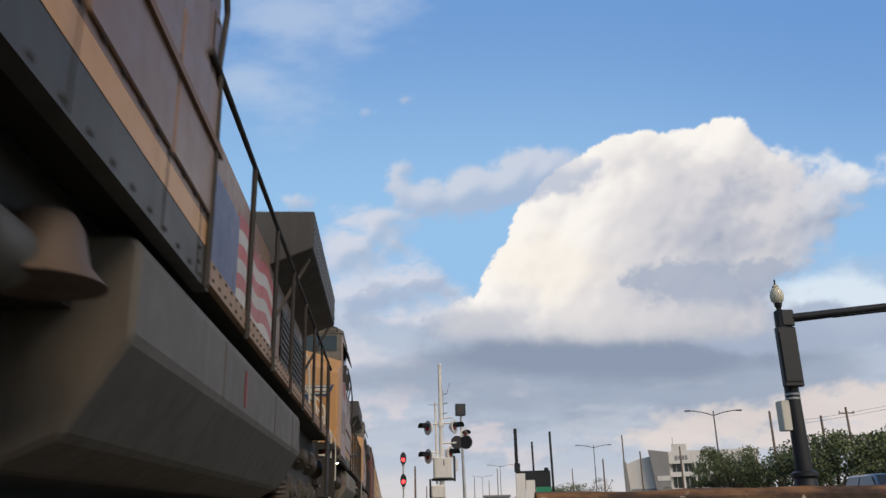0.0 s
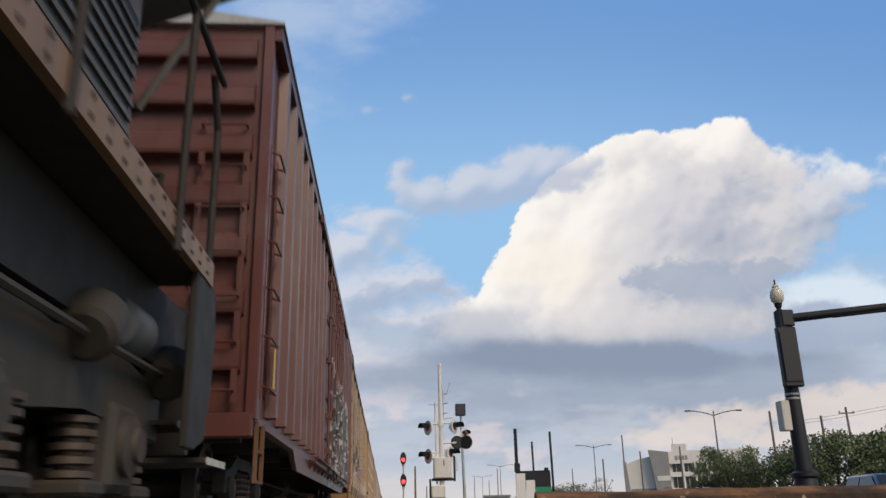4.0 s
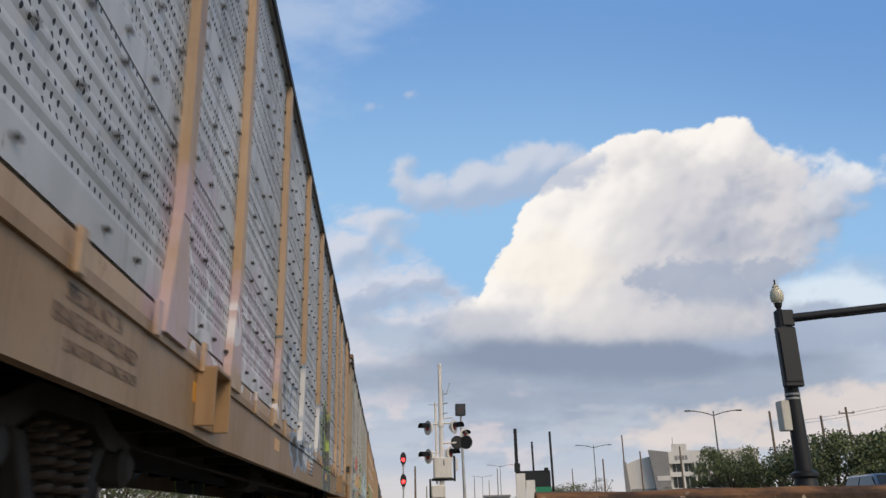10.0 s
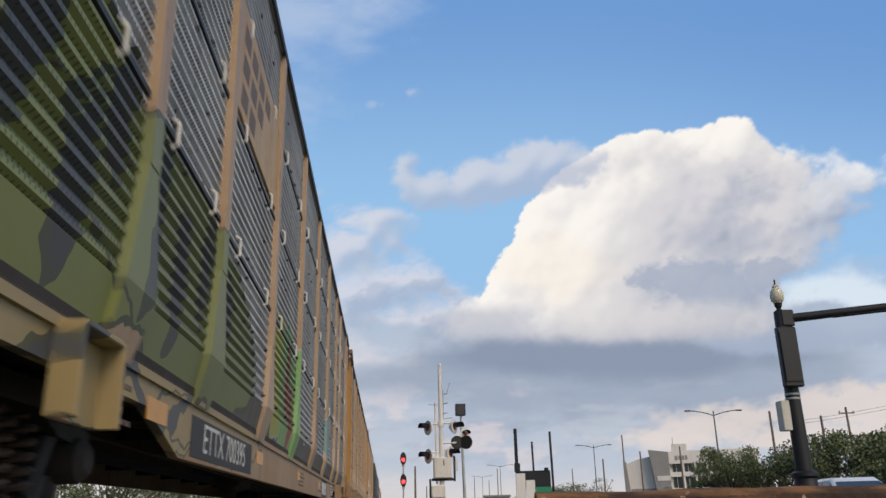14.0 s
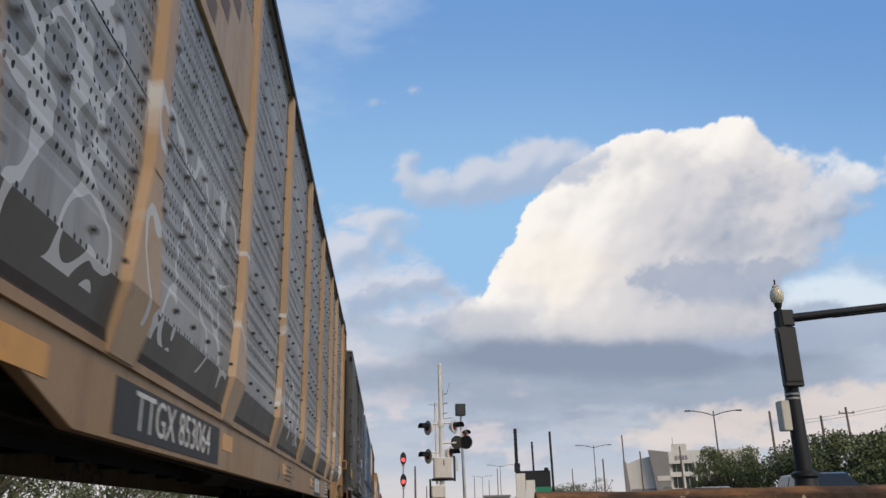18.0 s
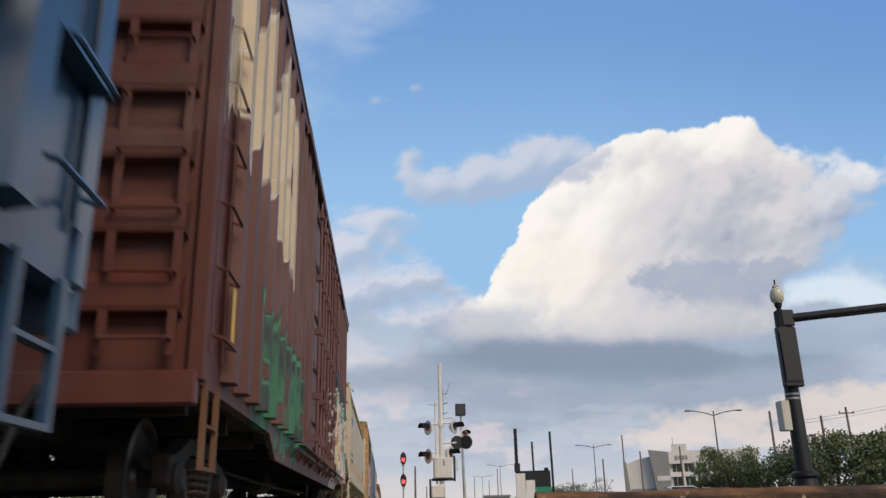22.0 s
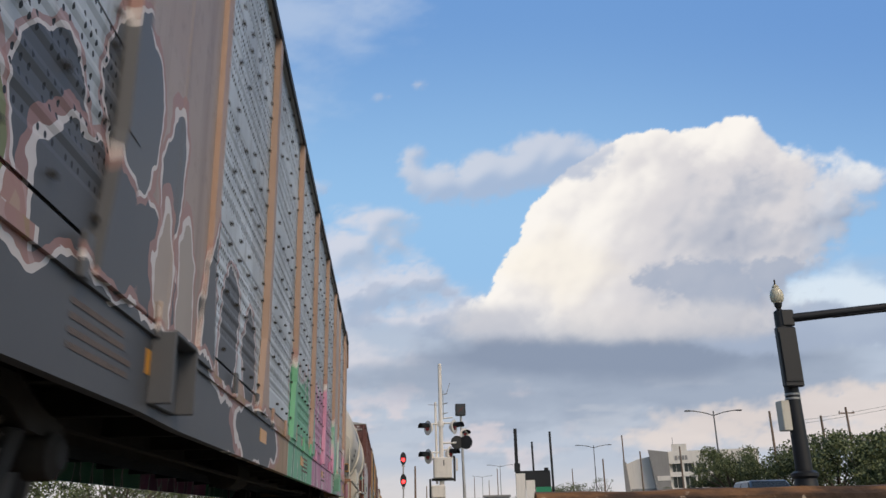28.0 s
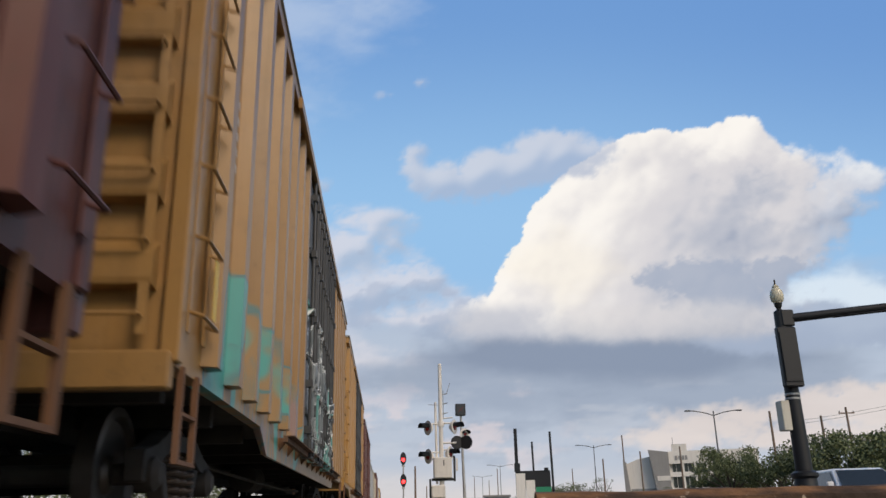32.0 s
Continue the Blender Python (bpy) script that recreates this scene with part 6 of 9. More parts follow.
    part("brake_cylinder", lathe(nb(), [(20.0, 0.03), (20.04, 0.16), (20.42, 0.17), (20.48, 0.10), (20.6, 0.09), (20.62, 0.02)], 1, 18, (1.12, 0, 1.25)), paint("cylinder_grey", (0.16, 0.16, 0.16), 0.5, 0.4, 0.2, 0.1), root, "grey air cylinder", True)
    return root
# ---- the ground, the track and the road ----
GROUND = -0.55
M_GRAVEL = Mat("gravel")
_c = M_GRAVEL.mix(M_GRAVEL.ramp(M_GRAVEL.noise(40, 6), 0.35, 0.65), (0.09, 0.08, 0.07), (0.17, 0.155, 0.14))
_c = M_GRAVEL.mix(M_GRAVEL.ramp(M_GRAVEL.noise(0.25, 5), 0.4, 0.7), _c, (0.12, 0.14, 0.06))
M_GRAVEL.bump(M_GRAVEL.noise(60, 5), 0.6, 0.03)
M_GRAVEL = M_GRAVEL.done(_c, 0.9)
M_ASPHALT = plain("asphalt", (0.055, 0.055, 0.058), 0.85)
M_CONC = paint("concrete", (0.42, 0.40, 0.37), 0.85, 0.3, 0.02, 0.2)
ground = new("ground", finish(box(nb(), -2500, 2500, -2500, 2500, GROUND - 0.5, GROUND)))
ground.data.materials.append(M_GRAVEL)
tagged(ground, "gravel and grass ground along the railway", "ground", kind="structure")
bm = nb()
prism(bm, [(TRACK_X - 2.6, GROUND), (TRACK_X - 1.5, -0.19), (TRACK_X + 1.5, -0.19), (TRACK_X + 2.2, GROUND)], 1, -120, 1200)
ballast = new("ballast", finish(bm))
ballast.data.materials.append(M_GRAVEL)
tagged(ballast, "raised bed of crushed stone", "ballast", kind="structure")
track = thing("railway_track", "steel rails on timber sleepers in crushed stone", "railway track", kind="structure")
M_RAIL = plain("rail_steel", (0.3, 0.22, 0.17), 0.45, 0.7)
for x in (-0.755, 0.755):
    bm = nb()
    prism(bm, [(x - 0.07, -0.17), (x + 0.07, -0.17), (x + 0.012, -0.14), (x + 0.012, -0.04), (x + 0.036, -0.03), (x + 0.036, -0.002), (x - 0.036, -0.002), (x - 0.036, -0.03), (x - 0.012, -0.04), (x - 0.012, -0.14)], 1, -120, 1200)
    part("rail", bm, M_RAIL, track, at=(TRACK_X, 0, 0))
M_TIMBER = paint("old_timber", (0.13, 0.095, 0.07), 0.85, 0.5, 0.1, 0.2)
tie = finish(box(nb(), -1.3, 1.3, -0.11, 0.11, -0.36, -0.175), False, 0.01)
tie.materials.append(M_TIMBER)
for i in range(250):
    part("sleeper", tie, M_TIMBER, track, at=(TRACK_X, -12 + i * 0.55, 0))
# a rusty old rail that lies across just before the lens
k = Mat("flaking_rust")
c = k.mix(k.ramp(k.noise(14, 6, k.scaled(0.5, 1, 2)), 0.38, 0.62), (0.27, 0.14, 0.065), (0.05, 0.032, 0.024))
c = k.mix(k.ramp(k.noise(45, 5), 0.62, 0.7), c, (0.5, 0.42, 0.33))
k.bump(k.noise(35, 6), 0.8, 0.01)
M_FLAKE = k.done(c, 0.85)
bm = nb()
prism(bm, [(-0.033, -0.002), (-0.03, 0.018), (-0.018, 0.028), (0.018, 0.03), (0.03, 0.022), (0.034, 0.0), (0.012, -0.012), (0.01, -0.09), (0.07, -0.115), (0.07, -0.125), (-0.07, -0.125), (-0.07, -0.115), (-0.01, -0.09), (-0.012, -0.012)], 0, 0, 60 * 0.035)
bmesh.ops.bisect_plane(bm, geom=bm.verts[:] + bm.edges[:] + bm.faces[:], plane_co=(0.5, 0, 0), plane_no=(1, 0, 0))
for i in range(1, 60):
    bmesh.ops.bisect_plane(bm, geom=bm.verts[:] + bm.edges[:] + bm.faces[:], plane_co=(i * 0.035, 0, 0), plane_no=(1, 0, 0))
for v in bm.verts:
    d = noise.noise(v.co * 9) * 0.004 + noise.noise(v.co * 31) * 0.002
    v.co.z += d
    v.co.y += d
old_rail = new("old_rail", finish(bm, True))
old_rail.data.materials.append(M_FLAKE)
old_rail.matrix_basis = pose(0.22, 1.22, 0.147, 0, 0, -6)
tagged(old_rail, "rust-flaked old rail lying across beside the track", "rail")
bm = nb()
box(bm, -0.3, 2.2, -0.09, 0.09, GROUND - 0.05, 0.021)
rest = new("timber_block", finish(bm, False, 0.01))
rest.data.materials.append(M_TIMBER)
rest.matrix_basis = pose(0.22, 1.22, 0, 0, 0, -6)
tagged(rest, "weathered timber block under the old rail", "timber")


def lane(y):
    return 17.5 + 0.1675 * (y - 42.3)


bm = nb()
v = [bm.verts.new(p) for p in ((lane(-60) - 3.2, -60, 0), (lane(-60) + 9, -60, 0), (lane(900) + 9, 900, 0), (lane(900) - 3.2, 900, 0))]
f = bm.faces.new(v)
r = bmesh.ops.extrude_face_region(bm, geom=[f])
for q in r["geom"]:
    if isinstance(q, bmesh.types.BMVert):
        q.co.z -= 0.15
road = new("road", finish(bm))
road.data.materials.append(M_ASPHALT)
road.matrix_basis = pose(0, 0, -0.40)
tagged(road, "grey asphalt street along the railway", "road", kind="structure")
for off, nm in ((-3.4, "kerb"), (9.05, "kerb")):
    bm = nb()
    prism(bm, [(lane(-60) + off, -60), (lane(-60) + off + 0.2, -60), (lane(900) + off + 0.2, 900), (lane(900) + off, 900)], 2, -0.56, -0.27)
    kb = new(nm, finish(bm))
    kb.data.materials.append(M_CONC)
    tagged(kb, "pale concrete kerb", "kerb", kind="structure")


# ---- posts, signals and lamps ----
M_POLE = plain("black_pole_paint", (0.014, 0.015, 0.017), 0.5)
M_GALV = plain("galvanised_pole", (0.5, 0.49, 0.47), 0.4, 0.6)
M_SILVER = paint("silver_signal_paint", (0.78, 0.75, 0.70), 0.45, 0.25, 0.08, 0.1)
M_WOOD = paint("utility_pole_wood", (0.2, 0.14, 0.10), 0.9, 0.4, 0.0, 0.2)
M_LENS = plain("dark_red_lens", (0.34, 0.03, 0.035), 0.25)
M_REDLIT = glow("red_signal_glow", (1.0, 0.03, 0.03), 5.0)
M_MILK = plain("milky_globe", (0.62, 0.58, 0.44), 0.25)


def mast_arm():
    d = 25.0
    bx, by, zb = 11.5, 22.15, -0.42
    root = thing("traffic_signal_pole", "black fluted pole with globe lamp, signal arm and signal housing", "signal pole", m=pose(bx, by, zb))
    part("base", lathe(nb(), [(0, 0.66), (0.25, 0.66), (0.30, 0.60), (0.42, 0.62), (0.50, 0.52), (0.62, 0.42), (0.85, 0.34), (1.25, 0.29), (1.32, 0.36), (1.40, 0.36), (1.46, 0.27)], 2, 20), M_POLE, root, smooth=True)
    part("shaft", lathe(nb(), [(1.2, 0.235), (2.8, 0.21), (5.95, 0.165), (6.0, 0.1)], 2, 20), M_POLE, root, smooth=True)
    part("banding", lathe(nb(), [(3.40, 0.20), (3.41, 0.213), (3.45, 0.213), (3.46, 0.20)], 2, 20), M_GALV, root, "two bright steel bands")
    part("banding", lathe(nb(), [(3.52, 0.20), (3.53, 0.213), (3.57, 0.213), (3.58, 0.20)], 2, 20), M_GALV, root)
    part("finial_stem", lathe(nb(), [(5.95, 0.13), (6.05, 0.06), (6.12, 0.10), (6.2, 0.12), (6.24, 0.1)], 2, 16), M_POLE, root, smooth=True)
    part("globe", lathe(nb(), [(6.2, 0.09), (6.28, 0.17), (6.42, 0.2), (6.58, 0.17), (6.68, 0.09), (6.72, 0.1), (6.78, 0.04)], 2, 24), M_MILK, root, "milky acorn lamp globe", True)
    part("finial", lathe(nb(), [(6.76, 0.05), (6.84, 0.02), (6.9, 0.03), (6.95, 0.005)], 2, 12), M_POLE, root, smooth=True)
    arm = part("signal_arm", rod(nb(), (0.1, 0, 5.74), (9.0, -3.6, 6.06), 0.13, 14, 0.08), M_POLE, root, "black tapered arm", True)
    part("arm_sleeve", rod(nb(), (1.3, -0.52, 5.69), (9.0, -3.6, 5.95), 0.05, 10), M_POLE, arm)
    part("arm_clamp", box(nb(), -0.05, 0.33, -0.2, 0.2, 5.5, 5.98), M_POLE, root, bevel=0.03)
    bm = nb()
    box(bm, -0.36, 0.20, -0.42, -0.22, 3.72, 5.42)
    head = part("signal_housing", bm, M_POLE, root, "black signal housing seen from behind", bevel=0.03)
    part("backplate", box(nb(), -0.32, 0.15, -0.46, -0.42, 3.87, 5.27), M_POLE, head)
    part("cabinet", box(nb(), -0.42, -0.16, -0.1, 0.25, 2.55, 3.38), paint("pale_cabinet", (0.62, 0.6, 0.52), 0.5, 0.2, 0.0, 0.1), root, "pale control box strapped to the pole", bevel=0.02)


mast_arm()


def flasher(root, x, y, z, yaw, lit=False, r=0.13):
    """A crossing flasher: round black background, hood and red lens."""
    m = pose(x, y, z, 0, 0, yaw)
    bg = part("background", lathe(nb(), [(0.0, 0.30), (0.02, 0.30), (0.03, 0.26), (0.12, 0.2), (0.22, 0.1)], 1, 24), M_SILVER, root, "round silver background disc", True, at=m)
    part("lens", lathe(nb(), [(-0.05, 0.02), (-0.04, r), (0.0, r)], 1, 20), M_REDLIT if lit else M_LENS, bg, "red lens", True)
    bm = nb()
    rim = [[bm.verts.new((0.19 * math.cos(math.pi * i / 10), yy, 0.19 * math.sin(math.pi * i / 10))) for i in range(11)] for yy in (0.0, -0.36)]
    for i in range(10):
        bm.faces.new((rim[0][i], rim[1][i], rim[1][i + 1], rim[0][i + 1]))
    bmesh.ops.solidify(bm, geom=bm.faces[:], thickness=0.01)
    part("hood", bm, M_POLE, bg)
    return bg


def crossing_mast():
    zb = -0.5
    root = thing("crossing_signal_mast", "silver level crossing mast with flashers, bell box and antenna", "crossing signal", m=pose(2.30, 33.93, zb))
    part("mast", lathe(nb(), [(0.0, 0.11), (2.0, 0.10), (6.7, 0.075), (6.72, 0.05)], 2, 16), M_SILVER, root, smooth=True)
    part("conduit", rod(nb(), (-0.19, 0.05, 1.8), (-0.21, 0.05, 5.1), 0.05, 10), M_SILVER, root, smooth=True)
    part("base", lathe(nb(), [(0, 0.3), (0.4, 0.26), (0.5, 0.16)], 2, 16), M_SILVER, root, smooth=True)
    box_ = part("relay_box", box(nb(), -0.34, 0.40, -0.35, 0.1, 2.02, 2.84), M_SILVER, root, "silver equipment box", bevel=0.03)
    part("box_bracket", box(nb(), -0.42, 0.56, -0.1, 0.0, 1.92, 2.02), M_POLE, box_)
    part("box_mark", box(nb(), 0.05, 0.09, -0.356, -0.35, 2.5, 2.72), M_BLACKMARK, box_)
    for x, z, yaw in ((-0.52, 4.05, -62), (0.55, 4.08, 62), (-0.52, 2.90, -62), (0.36, 3.0, 62)):
        part("arm", rod(nb(), (0, 0, z + 0.15), (x * 0.9, 0, z + 0.15), 0.035, 8), M_SILVER, root)
        flasher(root, x * 1.05, 0, z, yaw)
    part("arm", rod(nb(), (0, 0, 3.42), (0.62, -0.1, 3.42), 0.04, 8), M_SILVER, root)
    for x, y, yaw in ((0.68, 0.0, 200), (1.02, -0.05, 150)):
        bg = part("lamp_back", lathe(nb(), [(0, 0.05), (0.02, 0.24), (0.1, 0.25), (0.14, 0.2), (0.2, 0.06)], 1, 20), M_SILVER, root, "rear of a silver flasher head", True, at=pose(x, y, 3.44, 0, 0, yaw + 180))
        part("ring", lathe(nb(), [(-0.02, 0.27), (0.05, 0.28), (0.06, 0.24), (0.0, 0.23)], 1, 20), M_POLE, bg)
    part("arm", rod(nb(), (0, 0, 4.42), (0.5, 0, 4.46), 0.03, 8), M_SILVER, root)
    gate = part("gate_mechanism", box(nb(), -0.45, 0.12, -0.25, 0.2, 1.25, 1.75), M_SILVER, root, "weathered gate mechanism below the box", bevel=0.04)
    for x, z0, z1 in ((-0.48, 1.2, 2.0), (0.52, 1.9, 2.9), (0.62, 2.3, 2.8)):
        part("gate_arm", box(nb(), x - 0.04, x + 0.04, -0.12, -0.02, z0, z1), M_POLE if x < 0.6 else M_SILVER, gate, bevel=0.01)
    part("collar", lathe(nb(), [(4.1, 0.13), (4.32, 0.13), (4.33, 0.08)], 2, 14), M_SILVER, root)
    bm = nb()
    rod(bm, (0.12, 0, 4.4), (0.12, 0, 5.6), 0.015, 6)
    for z in (4.6, 5.0, 5.4):
        rod(bm, (0.0, 0, z), (0.3, 0, z + 0.06), 0.018, 6)
    rod(bm, (0.25, 0, 5.4), (0.42, 0, 5.9), 0.012, 5)
    part("antenna", bm, M_GALV, root)
    part("sign_rod", rod(nb(), (-0.5, 0, 5.0), (-0.1, 0, 4.98), 0.012, 6), M_GALV, root)


crossing_mast()


def lane_signal():
    root = thing("blank_out_sign_post", "grey post with a dark square blank-out sign and flasher", "traffic sign", m=pose(4.15, 44.8, -0.5))
    part("post", rod(nb(), (0.12, 0, 0), (0.0, 0, 6.0), 0.09, 12, 0.06), M_GALV, root, smooth=True)
    sg = part("sign_case", box(nb(), -0.30, 0.26, -0.2, 0.0, 5.75, 6.4), M_POLE, root, "dark square sign case, unlit", bevel=0.02)
    part("sign_face", box(nb(), -0.24, 0.2, -0.212, -0.2, 5.81, 6.34), plain("dark_face", (0.035, 0.04, 0.045), 0.3), sg)
    bm = nb()
    for q in (-1, 1):
        prism(bm, [(-0.02 - q * 0.15, 5.94), (0.02 - q * 0.15, 5.92), (0.0 + q * 0.15, 6.21), (-0.04 + q * 0.15, 6.23)], 1, -0.216, -0.212)
    part("cross", bm, plain("unlit_red_cross", (0.12, 0.02, 0.015), 0.4), sg, "unlit red diagonal cross")
    flasher(root, 0.2, -0.1, 4.78, 20, False, 0.1)


lane_signal()


def railway_signal():
    root = thing("railway_signal", "slim post with two red-lit searchlight heads", "railway signal", m=pose(1.40, 65, -0.5))
    part("post", rod(nb(), (0, 0, 0), (0, 0, 5.1), 0.055, 10), M_GALV, root)
    for z in (3.3, 4.95):
        part("bracket", box(nb(), -0.12, 0.12, -0.05, 0.1, z - 0.75, z - 0.6), M_GALV, root)
        hd = part("signal_head", lathe(nb(), [(0.0, 0.28), (0.03, 0.29), (0.25, 0.2), (0.5, 0.12)], 1, 20), M_POLE, root, "oval black signal head", True, at=Matrix.Translation((0, -0.1, z - 0.12)) @ Matrix.Diagonal((0.85, 1, 1.7, 1)))
        part("lens", lathe(nb(), [(-0.06, 0.03), (-0.04, 0.13), (0.0, 0.14)], 1, 16), M_REDLIT, root, "lit red lens", True, at=(0, -0.1, z - 0.22))


railway_signal()


def street_lamp(x, y, h, spread):
    root = thing("street_lamp", "grey double-armed street lamp", "street lamp", "street lamps along the road", m=pose(x, y, -0.5))
    part("pole", rod(nb(), (0, 0, 0), (0, 0, h), 0.13, 10, 0.07), M_GALV2, root)
    for q in (-1, 1):
        bm = nb()
        pipe(bm, [(0, 0, h - 0.5), (q * spread * 0.35, 0, h - 0.15), (q * spread * 0.7, 0, h + 0.05), (q * spread * 0.85, 0, h + 0.05)], 0.06, 8)
        arm = part("arm", bm, M_GALV2, root)
        part("lamp_head", box(nb(), min(q * spread * 0.8, q * spread), max(q * spread * 0.8, q * spread), -0.2, 0.2, h - 0.02, h + 0.14), M_GALV2, arm, bevel=0.05)


M_GALV2 = plain("dull_grey_metal", (0.16, 0.165, 0.17), 0.6, 0.4)
street_lamp(38.15, 92.44, 11.3, 3.4)
street_lamp(41.64, 162.76, 13.0, 3.7)
street_lamp(34.0, 245.0, 14.0, 3.9)
street_lamp(38.5, 330.0, 14.5, 4.0)


def utility_pole(x, y, h, arms=1, lean=0.0, r=0.16):
    root = thing("utility_pole", "weathered wooden utility pole with crossarm", "utility pole", "utility poles", m=pose(x, y, -0.5, 0, lean, 0))
    part("pole", rod(nb(), (0, 0, 0), (0, 0, h), r, 10, r * 0.7), M_WOOD, root)
    for i in range(arms):
        z = h - 0.7 - i * 0.8
        a = part("crossarm", box(nb(), -0.9, 0.9, -0.06, 0.06, z, z + 0.12), M_WOOD, root)
        for q in (-0.8, 0, 0.8):
            part("insulator", rod(nb(), (q, 0, z + 0.12), (q, 0, z + 0.3), 0.05, 8), M_POLE, a)


def by_bearing(px, d):
    """Ground place at a bearing, in degrees right of the track, and a distance."""
    return d * math.sin(radians(px)), d * math.cos(radians(px))


POLES = [(25.9, 95, 10.4, 0), (28.9, 95, 9.6, 0), (30.4, 100, 10.8, 1), (20.0, 130, 9.5, 0), (17.4, 140, 9.7, 0), (14.9, 140, 8.7, 0), (12.8, 200, 10.1, 0), (2.05, 110, 6.7, 0),
         (7.7, 240, 12.6, 0), (7.1, 300, 11.7, 0), (6.1, 300, 12.8, 0), (2.82, 200, 7.0, 0), (16.3, 160, 14.1, 0), (5.4, 260, 8.5, 0)]
for a, d, h, n in POLES:
    x, y = by_bearing(a, d)
    utility_pole(x, y, h, n)
# ---- buildings ----
M_PALE = paint("pale_render", (0.80, 0.77, 0.72), 0.8, 0.2, 0.0, 0.15)
M_GREYWALL = paint("grey_cladding", (0.30, 0.295, 0.29), 0.7, 0.2, 0.0, 0.15)
M_DARKGLASS = plain("dark_office_glass", (0.04, 0.05, 0.055), 0.12)


def office():
    root = thing("office_building", "pale two-storey office building with a leaning grey wing", "building", m=pose(48.2, 141.9, -0.5, 0, 0, -19))
    # local x runs along the front, y away from the street
    part("wall", box(nb(), 1.2, 16, 0.4, 14, 0, 10.0), M_PALE, root)
    part("parapet", box(nb(), 1.9, 4.4, 0.0, 8, 10.0, 11.3), M_PALE, root)
    for z0, z1 in ((8.0, 10.1), (5.8, 6.6), (0.0, 3.9)):
        part("band", box(nb(), 1.2, 16, -0.3, 0.5, z0, z1), M_PALE, root)
    for z0, z1 in ((3.9, 5.8), (6.6, 8.0)):
        for i in range(7):
            x = 1.7 + i * 2.0
            w = part("window", box(nb(), x, x + 1.65, 0.30, 0.46, z0, z1), M_DARKGLASS, root, "dark office window")
            part("mullion", box(nb(), x + 0.6, x + 0.66, 0.22, 0.30, z0, z1), M_PALE, w)
            part("column", box(nb(), x + 1.65, x + 2.0, -0.2, 0.4, z0, z1), M_PALE, root)
    # leaning grey wing
    bm = nb()
    prism(bm, [(-0.7, 0), (1.2, 0), (1.2, 10.0), (-2.2, 10.5), (-1.4, 5.0)], 1, -0.6, 10)
    part("leaning_wing", bm, M_GREYWALL, root, "grey leaning corner wing")
    part("wing_band", box(nb(), -1.0, 1.2, -0.7, -0.6, 5.2, 6.0), M_PALE, root)
    bm = nb()
    prism(bm, [(-6.4, 0), (-0.8, 0), (-1.5, 5.0), (-2.1, 9.4), (-4.2, 9.0), (-6.3, 8.2)], 1, 1.0, 9)
    part("low_wing", bm, M_PALE, root, "pale low wing with an uneven roofline")
    bm = nb()
    prism(bm, [(-6.6, 0), (-5.4, 0), (-6.2, 8.6), (-6.7, 9.0)], 1, 0.6, 9)
    part("fin_wall", bm, M_GREYWALL, root)
    part("dark_glazing", box(nb(), -5.6, -1.0, 0.9, 1.0, 0, 4.0), M_GREYWALL, root)
    for i in range(4):
        part("sign_block", box(nb(), 2.3 + i * 0.55, 2.7 + i * 0.55, -0.36, -0.3, 8.6, 9.3), M_GREYWALL, root, "unreadable grey sign letter as a plain block")
    part("aerial", rod(nb(), (2.2, 4, 11.0), (2.2, 4, 12.8), 0.05, 6), M_GREYWALL, root)


office()


def digital_sign():
    x, y = by_bearing(10.05, 100)
    root = thing("billboard", "black billboard frame with tall masts above white and green panels", "billboard", m=pose(x, y, -0.5, 0, 0, -10))
    part("black_panel", box(nb(), -1.7, 2.2, 0, 0.5, 3.2, 5.3), M_POLE, root, bevel=0.03)
    part("mast", box(nb(), -1.95, -1.55, 0, 0.4, 0, 10.3), M_POLE, root, "tall black mast", bevel=0.04)
    part("collar", box(nb(), -2.05, -1.35, -0.1, 0.5, 5.2, 6.2), M_POLE, root)
    part("mast", rod(nb(), (0.3, 0.4, 0), (0.2, 0.4, 8.7), 0.12, 8), M_POLE, root)
    part("mast", rod(nb(), (2.5, 0, 0), (2.4, 0, 9.8), 0.14, 8), M_POLE, root)
    part("white_panel", box(nb(), -1.9, -0.8, -0.4, 0.0, 0.2, 5.0), M_PALE, root)
    part("white_panel", box(nb(), -0.75, 0.3, -0.5, -0.05, 0.2, 4.2), M_PALE, root)
    part("lamp_bracket", box(nb(), 1.5, 2.0, -0.2, 0.3, 5.3, 5.6), M_POLE, root)
    part("green_panel", box(nb(), 0.4, 2.2, -0.3, -0.02, 2.4, 3.4), plain("green_sign", (0.03, 0.28, 0.14), 0.5), root, "green panel")
    part("orange_panel", box(nb(), 0.0, 2.2, -0.3, -0.02, 1.95, 2.35), plain("orange_sign", (0.6, 0.22, 0.05), 0.5), root, "orange panel")
    part("white_panel", box(nb(), 0.0, 2.2, -0.3, -0.02, 0.1, 1.9), M_PALE, root)


digital_sign()


def far_shed(a, d, w, h, mat, label):
    x, y = by_bearing(a, d)
    root = thing("warehouse", label, "building", m=pose(x, y, -0.5, 0, 0, -a))
    part("wall", box(nb(), -w / 2, w / 2, 0, 12, 0, h), mat, root)
    part("roof", box(nb(), -w / 2 - 0.3, w / 2 + 0.3, -0.3, 12.3, h, h + 0.4), M_GREYWALL, root)


far_shed(6.2, 260, 14, 4.6, M_PALE, "low pale warehouse in the distance")
far_shed(3.6, 300, 10, 4.0, M_PALE, "low pale warehouse in the distance")
far_shed(7.6, 200, 6, 4.2, M_GREYWALL, "low grey shed in the distance")

